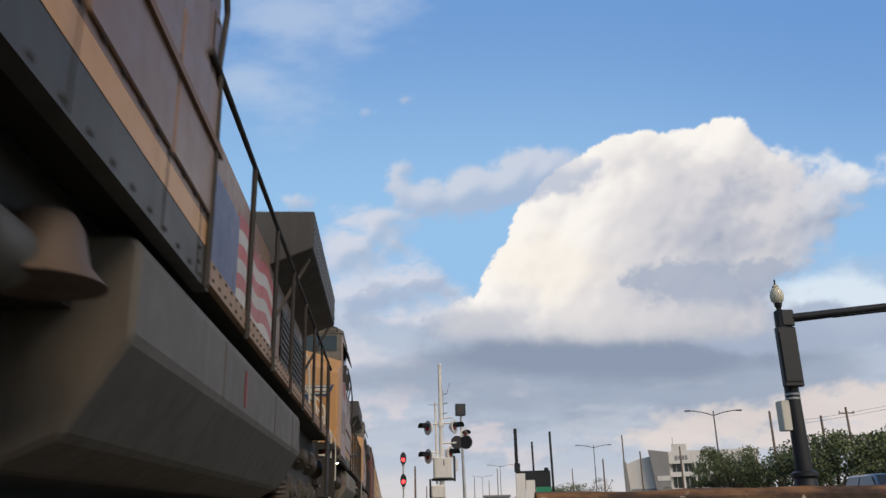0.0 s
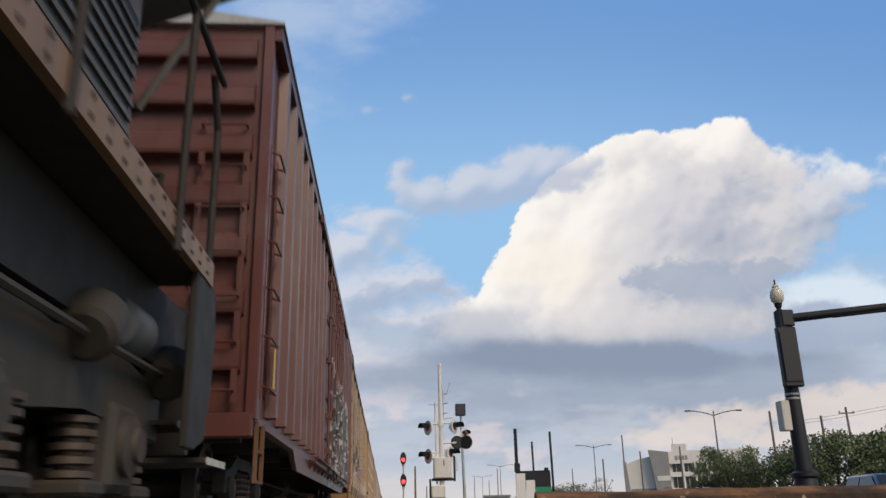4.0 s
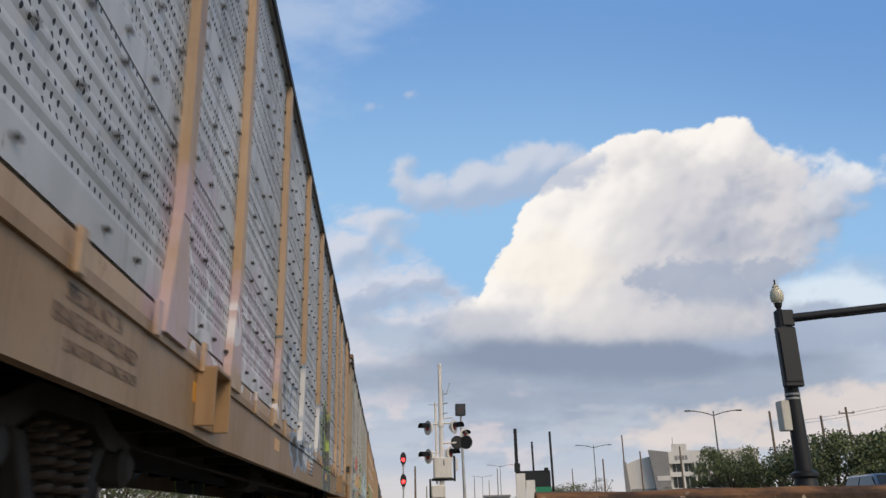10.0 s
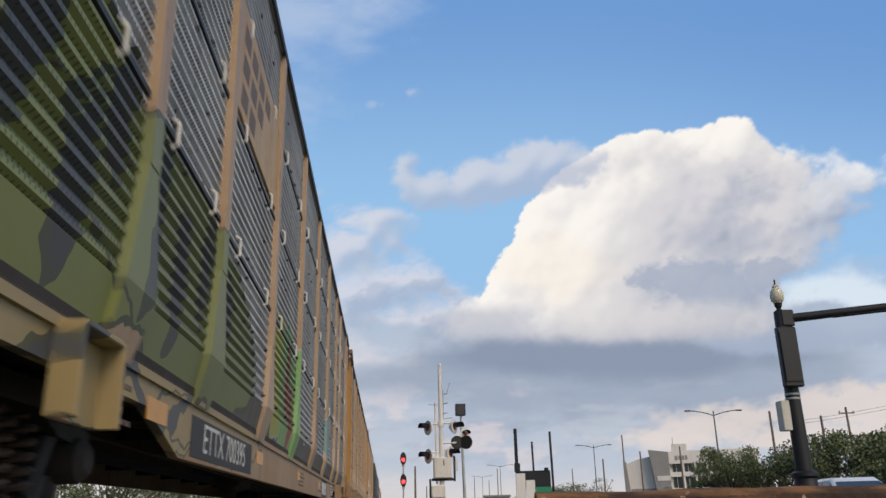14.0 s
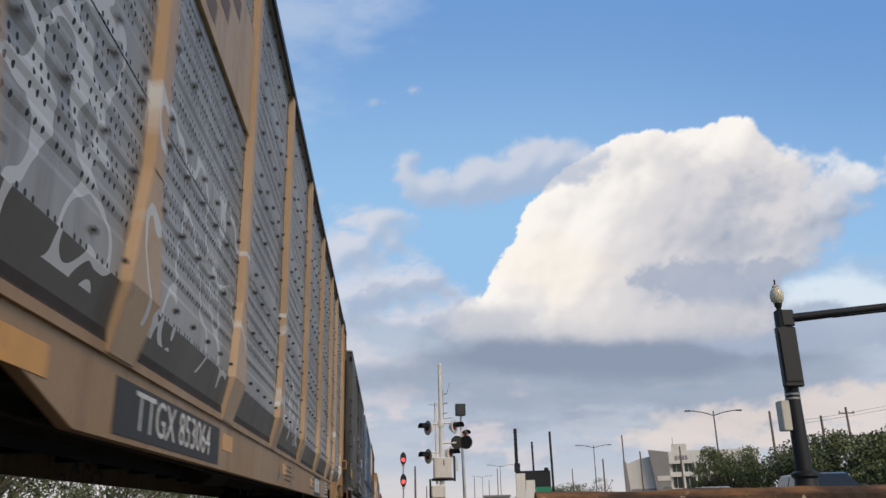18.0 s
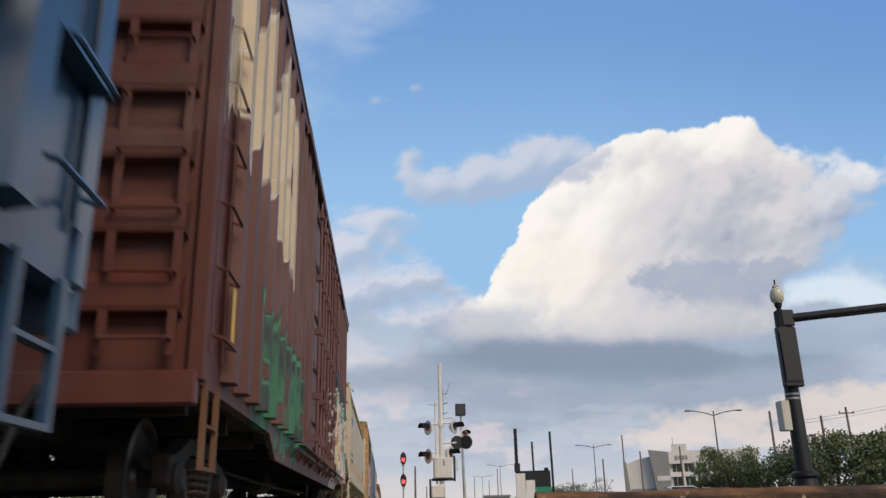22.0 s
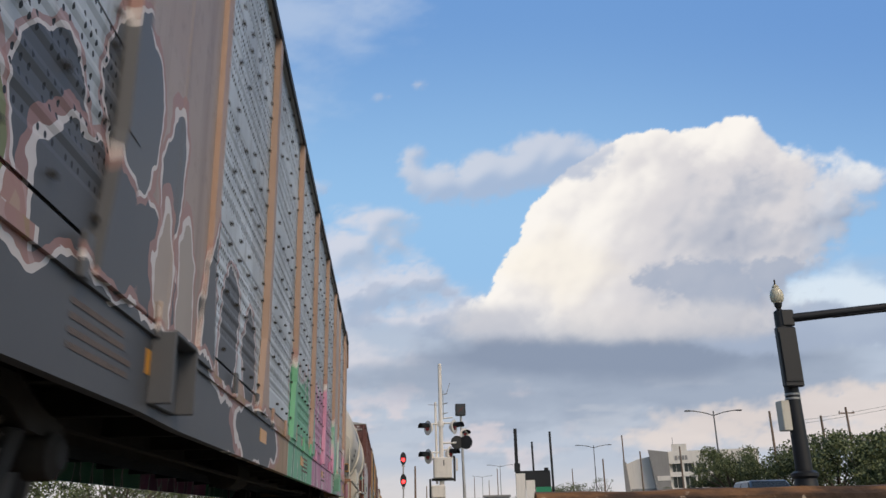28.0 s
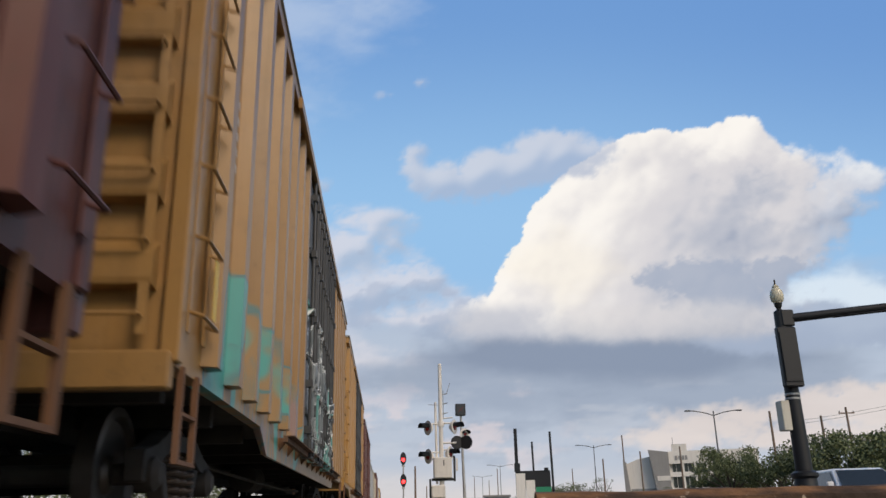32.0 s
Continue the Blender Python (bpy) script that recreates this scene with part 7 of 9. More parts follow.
# ---- trees ----
M_BARK = paint("bark", (0.10, 0.075, 0.055), 0.9, 0.4, 0.0, 0.1)
k = Mat("leaves")
_g = k.n.new("ShaderNodeNewGeometry")
_c = k.mix(_g.outputs["Random Per Island"], (0.062, 0.085, 0.035), (0.19, 0.22, 0.09))
M_LEAF = k.done(_c, 0.65)
k = Mat("dark_leaves")
_g = k.n.new("ShaderNodeNewGeometry")
_c = k.mix(_g.outputs["Random Per Island"], (0.052, 0.075, 0.034), (0.16, 0.19, 0.08))
M_LEAF2 = k.done(_c, 0.7)


def tree(x, y, h, w, seed, mat=None, n=9000, label="leafy evergreen oak with an uneven crown", trunk=0.22):
    rnd = np.random.RandomState(seed)
    root = thing("tree", label, "tree", "trees beside the road", m=pose(x, y, -0.5))
    bm = nb()
    rod(bm, (0, 0, -0.1), (rnd.uniform(-0.2, 0.2), 0, h * trunk * 1.3), h * 0.035, 10, h * 0.024)
    tips = []
    for i in range(9):
        a = i * 2.4 + rnd.uniform(-0.3, 0.3)
        l = w * rnd.uniform(0.25, 0.45)
        z0 = h * (trunk + 0.05 * rnd.rand())
        p = (l * math.cos(a), l * math.sin(a), h * rnd.uniform(0.45, 0.85))
        m = (p[0] * 0.4, p[1] * 0.4, (z0 + p[2]) / 2)
        rod(bm, (0, 0, z0), m, h * 0.016, 6, h * 0.011), rod(bm, m, p, h * 0.011, 6, h * 0.004)
        tips.append(p)
    part("trunk", bm, M_BARK, root, smooth=True)
    # clumps of leaves round the limbs, uneven and with gaps
    cl = [np.array(p) for p in tips]
    for _ in range(26):
        a, rr = rnd.uniform(0, math.tau), w * 0.5 * math.sqrt(rnd.rand())
        zz = h * (trunk + 0.1 + (0.82 - trunk) * rnd.rand())
        k2 = math.sqrt(max(0.1, 1 - ((zz / h - 0.55) / 0.5) ** 2))
        cl.append(np.array((rr * k2 * math.cos(a), rr * k2 * math.sin(a), zz)))
    cl = np.array(cl)
    sz = w * rnd.uniform(0.06, 0.135, len(cl))
    pick = rnd.randint(0, len(cl), n)
    q = rnd.normal(size=(n, 3))
    q /= np.linalg.norm(q, axis=1)[:, None]
    c = cl[pick] + q * (sz[pick] * rnd.uniform(0.5, 1.12, n))[:, None] * np.array((1.15, 1.15, 0.8))
    u = rnd.normal(size=(n, 3))
    u /= np.linalg.norm(u, axis=1)[:, None]
    v = np.cross(u, rnd.normal(size=(n, 3)))
    v /= np.linalg.norm(v, axis=1)[:, None]
    s = (w * rnd.uniform(0.007, 0.018, n))[:, None]
    co = np.stack((c - u * s, c + v * s * 0.6, c + u * s, c - v * s * 0.6), 1).reshape(-1, 3)
    me = bpy.data.meshes.new("crown")
    me.from_pydata(co.tolist(), [], np.arange(n * 4).reshape(-1, 4).tolist())
    me.materials.append(mat or M_LEAF)
    tagged(part("crown", me, mat, root), kind="stuff")


# ---- vehicles on the street ----
M_TYRE = plain("tyre_rubber", (0.02, 0.02, 0.02), 0.85)
M_RIM = plain("alloy_rim", (0.5, 0.5, 0.5), 0.3, 0.9)
M_CARGLASS = plain("car_glass", (0.025, 0.035, 0.045), 0.06, 0.0, 0.05)
M_LAMP = plain("headlamp", (0.75, 0.75, 0.75), 0.15)
VEHICLES = []


def car_paint(name, color):
    k = Mat(name)
    k.bsdf.inputs["Coat Weight"].default_value = 0.6
    return k.done(k.mix(k.math("MULTIPLY", k.noise(3, 3), 0.2), color, tuple(0.8 * q for q in color)), 0.35)


def vehicle(form, color, label, at_time, side=0.0, still=None):
    """A road vehicle. Local -y is ahead. at_time: when it goes by the mark on the lane."""
    L, W, H, belt, hood, cab0, cab1 = {"sedan": (4.7, 1.8, 1.34, 0.90, 0.9, 1.15, 3.9), "suv": (4.8, 1.95, 1.60, 1.04, 1.0, 1.2, 4.6), "pickup": (5.8, 2.0, 1.92, 1.2, 1.18, 1.5, 3.9)}[form]
    root = thing({"sedan": "car", "suv": "car", "pickup": "pickup_truck"}[form], label, "car" if form != "pickup" else "pickup truck", "vehicles on the street")
    m = car_paint("car_paint", color)
    bm = nb()
    h = W / 2
    prism(bm, [(0.0, 0.35), (0.05, hood - 0.15), (0.35, hood), (cab0, hood + 0.06), (cab1 if form != "pickup" else L - 0.05, belt), (L - 0.15, belt - 0.05 if form != "pickup" else belt), (L, 0.6), (L, 0.35)], 0, -h, h)
    part("body", bm, m, root, bevel=0.07, smooth=True)
    bm = nb()
    tw = h - 0.22
    rows = [((cab0 - 0.15, belt - 0.05), h - 0.04), ((cab0 + 0.75, H), tw), ((cab1 - (0.7 if form == "sedan" else 0.2), H), tw), ((cab1 + (0.25 if form == "sedan" else 0.02), belt - 0.05), h - 0.04)]
    vs = [[bm.verts.new((sx * hw, y, z)) for (y, z), hw in rows] for sx in (-1, 1)]
    for i in range(3):
        bm.faces.new((vs[0][i], vs[0][i + 1], vs[1][i + 1], vs[1][i]))
    bm.faces.new(vs[0]), bm.faces.new(vs[1][::-1])
    bm.faces.new((vs[0][0], vs[1][0], vs[1][3], vs[0][3]))
    cabin = part("cabin", bm, m, root, bevel=0.06, smooth=True)

    def pane(name, a, b, c, d):
        bm = nb()
        bm.faces.new([bm.verts.new(p) for p in (a, b, c, d)])
        bmesh.ops.recalc_face_normals(bm, faces=bm.faces[:])
        bmesh.ops.solidify(bm, geom=bm.faces[:], thickness=0.01)
        part(name, bm, M_CARGLASS, cabin, "dark glass")
    e = 0.02
    pane("windscreen", (-h + 0.12, cab0 - 0.08 - e, belt + 0.03), (h - 0.12, cab0 - 0.08 - e, belt + 0.03), (tw - 0.06, cab0 + 0.68 - e, H - 0.06), (-tw + 0.06, cab0 + 0.68 - e, H - 0.06))
    for sx in (-1, 1):
        y2 = cab1 - (0.75 if form == "sedan" else 0.3)
        ymid = (cab0 + 0.7 + y2) / 2
        for a, b, a2, b2 in ((cab0 + 0.25, ymid - 0.05, cab0 + 0.85, ymid - 0.05), (ymid + 0.05, cab1 - 0.1, ymid + 0.05, y2)):
            pane("side_window", (sx * (h - 0.045 + e), a, belt + 0.05), (sx * (h - 0.045 + e), b, belt + 0.05), (sx * (tw + 0.03 + e), b2, H - 0.09), (sx * (tw + 0.03 + e), a2, H - 0.09))
    for sx in (-1, 1):
        part("headlight", box(nb(), sx * (h - 0.3) - 0.2, sx * (h - 0.3) + 0.2, -0.02, 0.1, hood - 0.32, hood - 0.16), M_LAMP, root, bevel=0.03)
        part("mirror", box(nb(), sx * (h + 0.08) - 0.1, sx * (h + 0.08) + 0.1, cab0 + 0.2, cab0 + 0.3, belt, belt + 0.17), m, root, bevel=0.03)
    part("grille", box(nb(), -0.5, 0.5, -0.025, 0.03, 0.5, hood - 0.2), M_POLE, root, bevel=0.02)
    part("bumper", box(nb(), -h + 0.05, h - 0.05, -0.06, 0.12, 0.33, 0.52), m, root, bevel=0.05)
    wr = 0.34 if form == "sedan" else 0.39
    for sx in (-1, 1):
        for y in (0.95, L - 1.0):
            w = part("wheel", lathe(nb(), [(-0.11, wr - 0.1), (-0.11, wr - 0.02), (-0.08, wr), (0.08, wr), (0.11, wr - 0.02), (0.11, wr - 0.1)], 0, 20, (sx * (h - 0.1), y, wr)), M_TYRE, root, "black tyre", True)
            part("rim", lathe(nb(), [(sx * 0.10, wr - 0.1), (sx * 0.115, wr - 0.12), (sx * 0.09, 0.06), (sx * 0.12, 0.05)], 0, 16, (sx * (h - 0.1), y, wr)), M_RIM, w, smooth=True)
    VEHICLES.append((root, at_time - (0.35 if still is None else 0), side, still))
    return root


BLUEGREY, SILVER, WHITE_C, BLACK_C, RED_C, GREY_C = (0.06, 0.10, 0.17), (0.5, 0.52, 0.54), (0.86, 0.86, 0.85), (0.02, 0.022, 0.025), (0.4, 0.03, 0.04), (0.16, 0.17, 0.18)
vehicle("suv", BLUEGREY, "dark blue car waiting in the queue", 13.2, 3.4, (27.6, 0.0))
vehicle("sedan", BLUEGREY, "dark blue sedan waiting in the queue", 12.7, 3.4, (21.0, 0.0))
vehicle("sedan", SILVER, "silver sedan driving by", 11.1)
vehicle("sedan", WHITE_C, "white sedan driving by", 13.8)
vehicle("sedan", SILVER, "silver sedan driving by", 16.3)
vehicle("suv", BLACK_C, "black sport utility car driving by", 18.05)
vehicle("sedan", WHITE_C, "white sedan driving by", 18.8, 3.2)
vehicle("suv", SILVER, "silver sport utility car driving by", 19.75)
vehicle("sedan", RED_C, "red sedan driving by", 21.2)
vehicle("suv", WHITE_C, "white sport utility car driving by", 21.75, 3.2)
vehicle("sedan", GREY_C, "grey sedan driving by", 23.1, 3.2)
vehicle("pickup", WHITE_C, "white pickup truck driving by", 24.7)
vehicle("sedan", GREY_C, "grey sedan driving by", 26.6)
vehicle("suv", BLACK_C, "black sport utility car driving by", 27.7, 3.2)
vehicle("suv", BLACK_C, "large black sport utility car driving by", 28.75)
vehicle("suv", WHITE_C, "white sport utility car driving by", 29.7, 3.2)
vehicle("sedan", GREY_C, "grey sedan driving by", 31.1, 3.2)
vehicle("suv", WHITE_C, "white sport utility car driving by", 31.75)
vehicle("pickup", WHITE_C, "white pickup truck waiting on the street", 8.4, 0.0, (75.0, 1.0))

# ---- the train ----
# 0.48 puts the shadow on the lead engine's flank and tank into its colours
locomotive(-3.6, "grimy yellow diesel locomotive with grey fuel tank, darkened for shade", "8814", 0.48, True)
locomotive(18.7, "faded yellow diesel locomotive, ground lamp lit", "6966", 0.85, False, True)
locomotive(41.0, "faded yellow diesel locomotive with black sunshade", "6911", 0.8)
G_WHITE = [(0.6, 0.6, 0.6), (0.08, 0.08, 0.08), (0.4, 0.4, 0.42), (0.5, 0.48, 0.46)]
OXIDE, NAVY, NEARBLACK, BEIGE = (0.11, 0.031, 0.023), (0.028, 0.072, 0.145), (0.034, 0.036, 0.038), (0.66, 0.56, 0.40)

boxcar(63.5, 20.25, "oxide red ribbed boxcar with silver spray paint", OXIDE, [("throw", (9.5, 17.0, 0.7, 2.9), 5, [(0.20, 0.20, 0.195), (0.06, 0.06, 0.06), (0.36, 0.35, 0.34)], (0.05, 0.05, 0.05), (0.30, 0.22, 0.21), 1, 0.12), ("scrawl", (9.0, 17.6, 0.7, 3.2), (0.5, 0.47, 0.46), 2.0, 2.2, 0.02)], 5.15, seed=1)
AR1_TAGS = [("cloud", (1.6, 9.6, 1.75, 2.8), (0.075, 0.078, 0.085), 2.0, 0.95), ("scrawl", (1.9, 9.2, 1.7, 2.9), (0.45, 0.45, 0.45), 3.0, 1.3, 0.018), ("cloud", (8.8, 12.0, 1.3, 2.5), (0.13, 0.17, 0.25), 4.0, 0.5),
            ("strokes", [(11.4, 1.75, 0.50, 0.75, -10, (0.30, 0.20, 0.19)), (12.4, 1.70, 0.50, 0.85, -20, (0.34, 0.22, 0.21)), (13.4, 1.75, 0.45, 0.65, 0, (0.30, 0.20, 0.20)), (14.4, 1.75, 0.45, 0.75, -20, (0.36, 0.26, 0.25)), (12.0, 0.85, 0.7, 0.25, -20, (0.36, 0.24, 0.17))], (0.42, 0.55, 0.57), 0.06, (0.30, 0.25, 0.25)),
            ("cloud", (18.0, 25.4, 1.1, 2.4), (0.42, 0.33, 0.32), 6.0, 0.6), ("throw", (18.2, 24.6, 1.35, 2.1), 6, [(0.50, 0.47, 0.46), (0.44, 0.36, 0.35)], (0.36, 0.30, 0.30), None, 6, 0.06)]
autorack(85.14, 27.4, "autorack wagon with perforated grey screens and dark spray paint", AR1_TAGS, [AR1_TAGS[3]], flare=True, tone=0.36, seed=2, marks=(6.0, "ETTX 853024"), board=(0.45, 0.34, 0.24))
autorack(113.48, 27.4, "autorack wagon with corrugated grey side screens", (), corrugated=True, tone=0.54, seed=3, marks=(6.1, "ETTX 710354"), board=(0.42, 0.46, 0.5))
LIME, COAL, MILK, SKYBLUE, LEAFGREEN, RUSTRED, SAND = (0.36, 0.48, 0.10), (0.085, 0.09, 0.095), (0.62, 0.63, 0.64), (0.22, 0.42, 0.55), (0.24, 0.42, 0.17), (0.50, 0.15, 0.12), (0.58, 0.40, 0.15)
AR3_PALE = ("strokes", [(11.2, 1.90, 0.40, 0.50, 0, MILK), (11.7, 1.50, 0.60, 0.32, -15, MILK), (12.6, 1.85, 0.55, 0.55, -10, MILK), (13.6, 1.65, 0.50, 0.45, 0, MILK), (14.6, 1.70, 0.50, 0.50, 0, MILK), (15.6, 1.65, 0.45, 0.40, 0, MILK), (16.7, 1.75, 0.5, 0.4, 0, (0.30, 0.36, 0.22)),
                        (11.5, 1.02, 0.45, 0.16, -6, COAL), (12.4, 1.02, 0.40, 0.14, -6, COAL), (13.2, 1.04, 0.4, 0.12, 0, MILK), (14.1, 1.04, 0.4, 0.12, 0, MILK)], (0.25, 0.32, 0.41), 0.10)
AR3_DARK = ("strokes", [(17.45, 1.45, 0.75, 0.95, 10, COAL), (18.45, 1.75, 0.50, 0.70, -15, (0.16, 0.17, 0.175)), (17.5, 0.85, 0.8, 0.26, 0, COAL), (18.7, 0.86, 0.55, 0.22, 0, COAL), (17.35, 1.75, 0.07, 0.55, 12, LIME), (17.75, 1.62, 0.42, 0.05, -28, LIME), (18.62, 1.62, 0.14, 0.2, 0, LIME)], LIME, 0.055)
autorack(142.44, 27.4, "autorack wagon with perforated screens and pale spray paint", [("scrawl", (9.3, 10.8, 1.3, 2.2), (0.12, 0.13, 0.15), 5.0, 2.2, 0.03), ("cloud", (4.4, 9.8, 1.1, 2.5), (0.52, 0.40, 0.46), 7.0, 0.7), ("scrawl", (5.0, 9.4, 1.2, 2.1), (0.66, 0.64, 0.66), 4.0, 1.8, 0.03), AR3_PALE, AR3_DARK], [AR3_PALE, AR3_DARK], tone=0.60, seed=4, special=True, logo=False)
AR4_LEFT = ("strokes", [(4.95, 1.60, 0.15, 0.55, 0, LEAFGREEN), (5.50, 1.80, 0.36, 0.45, 0, LEAFGREEN), (5.75, 2.56, 0.95, 0.17, -17, RUSTRED), (6.40, 2.25, 0.24, 0.34, 0, RUSTRED), (6.10, 1.50, 0.45, 0.28, 0, SAND), (6.10, 1.98, 0.30, 0.16, 20, (0.55, 0.30, 0.28)), (7.60, 2.10, 0.50, 0.16, -20, (0.52, 0.20, 0.20)),
                        (7.30, 2.55, 0.34, 0.28, 0, LEAFGREEN), (7.5, 1.55, 0.45, 0.25, 10, SAND), (5.35, 1.30, 0.20, 0.13, 0, SKYBLUE), (8.70, 1.65, 0.30, 0.42, 0, SKYBLUE), (9.40, 1.60, 0.35, 0.35, 0, (0.55, 0.33, 0.20)), (4.35, 0.90, 0.58, 0.20, -10, SKYBLUE), (6.15, 0.93, 0.45, 0.10, -8, SAND)], (0.17, 0.18, 0.19), 0.03)
AR4_MID = ("strokes", [(9.95, 1.75, 0.26, 0.42, 0, RUSTRED), (10.75, 1.58, 0.85, 0.24, -35, SAND), (11.0, 2.20, 0.46, 0.42, 0, SKYBLUE), (11.4, 1.86, 0.26, 0.45, -10, SKYBLUE), (12.0, 2.38, 0.22, 0.30, 0, LEAFGREEN), (11.5, 1.40, 0.30, 0.17, 0, (0.55, 0.36, 0.25)), (12.1, 1.60, 0.30, 0.36, 0, (0.34, 0.40, 0.18)),
                       (13.4, 1.95, 0.45, 0.55, 0, (0.36, 0.50, 0.60)), (14.3, 1.62, 0.5, 0.4, 0, (0.42, 0.54, 0.60)), (10.2, 0.98, 0.42, 0.22, 0, RUSTRED), (11.05, 0.86, 0.80, 0.22, 0, LEAFGREEN), (11.75, 1.0, 0.5, 0.10, 20, SAND), (13.0, 0.9, 0.6, 0.2, 0, (0.28, 0.40, 0.44))], (0.11, 0.12, 0.13), 0.05)
AR4_RIGHT = ("throw", (15.6, 25.4, 1.15, 2.45), 6, [(0.50, 0.60, 0.64), (0.34, 0.47, 0.52), (0.60, 0.66, 0.68)], (0.16, 0.22, 0.25), (0.52, 0.60, 0.63), 13, 0.06)
AR4_SILL = ("strokes", [(15.2, 0.9, 1.2, 0.25, 0, (0.38, 0.47, 0.48)), (17.6, 0.9, 1.3, 0.28, 0, (0.36, 0.47, 0.50)), (18.45, 0.95, 0.28, 0.22, 30, (0.10, 0.17, 0.19)), (20.0, 0.9, 1.3, 0.28, 0, (0.40, 0.49, 0.50)), (22.3, 0.9, 1.2, 0.28, 0, (0.36, 0.44, 0.44)), (24.3, 0.9, 1.0, 0.26, 0, (0.38, 0.45, 0.44))], (0.22, 0.28, 0.29), 0.04)
autorack(171.32, 27.4, "autorack wagon covered in red, green and pale blue graffiti", [("scrawl", (3.6, 4.7, 1.25, 2.2), (0.16, 0.17, 0.19), 8.0, 2.6, 0.035), AR4_LEFT, AR4_MID, AR4_RIGHT], [AR4_LEFT, AR4_MID, AR4_SILL],
         tone=0.66, seed=5, sill_color=(0.37, 0.35, 0.31), post_color=(0.38, 0.39, 0.37), logo=False, sheet_color=(0.55, 0.55, 0.53), end_color=(0.36, 0.30, 0.22), special=True)
OLIVE = (0.24, 0.27, 0.09)
AR5_LEFT = ("strokes", [(3.0, 1.65, 2.2, 0.85, 0, OLIVE), (6.2, 1.60, 2.4, 0.68, -4, (0.20, 0.23, 0.10)), (3.35, 1.95, 0.14, 0.50, -15, COAL), (3.9, 1.50, 0.12, 0.40, -15, COAL), (4.35, 2.05, 0.14, 0.35, -15, COAL), (5.05, 1.80, 0.12, 0.55, -15, COAL), (5.6, 1.55, 0.12, 0.40, -15, COAL), (6.3, 1.80, 0.12, 0.40, -15, COAL), (7.1, 1.65, 0.12, 0.30, -15, COAL)], (0.09, 0.10, 0.07), 0.05)
AR5_MID = ("strokes", [(10.4, 1.75, 0.7, 0.75, 0, (0.40, 0.42, 0.10)), (11.2, 1.70, 0.65, 0.85, 0, LEAFGREEN), (12.25, 1.55, 0.42, 0.85, 0, LEAFGREEN), (11.25, 1.80, 0.20, 0.50, -10, (0.34, 0.10, 0.09)), (11.65, 1.35, 0.22, 0.42, 0, (0.34, 0.10, 0.09)), (15.8, 1.6, 0.35, 0.32, 0, (0.40, 0.22, 0.24)), (18.0, 1.7, 0.5, 0.4, 0, (0.20, 0.32, 0.32))], (0.42, 0.45, 0.40), 0.035)
AR5_SILL = ("strokes", [(4.5, 0.85, 3.6, 0.30, 0, (0.34, 0.26, 0.12)), (7.6, 0.80, 2.0, 0.20, 0, (0.34, 0.25, 0.12)), (4.2, 0.92, 0.4, 0.04, 20, COAL), (5.2, 0.82, 0.5, 0.04, -20, COAL), (6.1, 0.80, 0.4, 0.04, 25, COAL)], (0.10, 0.10, 0.06), 0.03)
autorack(200.12, 27.4, "autorack wagon with corrugated screens and green graffiti", [AR5_LEFT, AR5_MID, ("scrawl", (12.8, 13.8, 1.2, 1.9), (0.6, 0.6, 0.6), 3.0, 2.4, 0.03)], [AR5_SILL], corrugated=True, flare=True, tone=0.58, seed=6, marks=(6.5, "ETTX 700395"), board=(0.5, 0.3, 0.09))
autorack(228.82, 27.4, "autorack wagon with clean perforated grey screens", (), tone=0.36, seed=7, strip=True)
autorack(257.48, 27.4, "autorack wagon with weathered perforated screens", [("scrawl", (4.6, 9.6, 1.1, 2.6), (0.56, 0.57, 0.58), 9.0, 1.5, 0.022, 0.6), ("scrawl", (12.0, 15.2, 1.1, 2.6), (0.56, 0.57, 0.58), 11.0, 1.5, 0.022, 0.6), ("scrawl", (20.6, 25.4, 1.1, 2.1), (0.60, 0.60, 0.60), 12.0, 2.0, 0.024, 0.6), ("cloud", (12.2, 13.2, 1.3, 2.3), (0.12, 0.125, 0.13), 3.0, 0.6)],
         [("scrawl", (13.0, 15.0, 0.5, 0.95), (0.12, 0.11, 0.10), 4.0, 3.0, 0.04, 0.6)], flare=True, tone=0.36, seed=8, sheet_color=YELLOW, board=(0.45, 0.30, 0.14), marks=(6.7, "TTGX 853064"))
boxcar(285.8, 16.45, "black ribbed boxcar with white sprayed tags", NEARBLACK, [((9.8, 13.6, 1.1, 2.5), G_WHITE, 1.8, 21.0, (0.04, 0.04, 0.04), 0.4), ("scrawl", (6.6, 10.2, 1.0, 3.2), (0.20, 0.24, 0.36), 3.0, 1.8, 0.03, 0.55)], 5.25, seed=9, excess=("57", "01", True), dw=4.2, dm=0.7)
boxcar(303.1, 20.5, "navy blue boxcar with a raised grid of ribs", NAVY, (), 5.2, number="0061", grid=True, seed=10, grime=0.2, gloss=0.22, number_panel=paint("grey_panel", (0.3, 0.33, 0.36), 0.5), dw=5.2, dm=0.7)
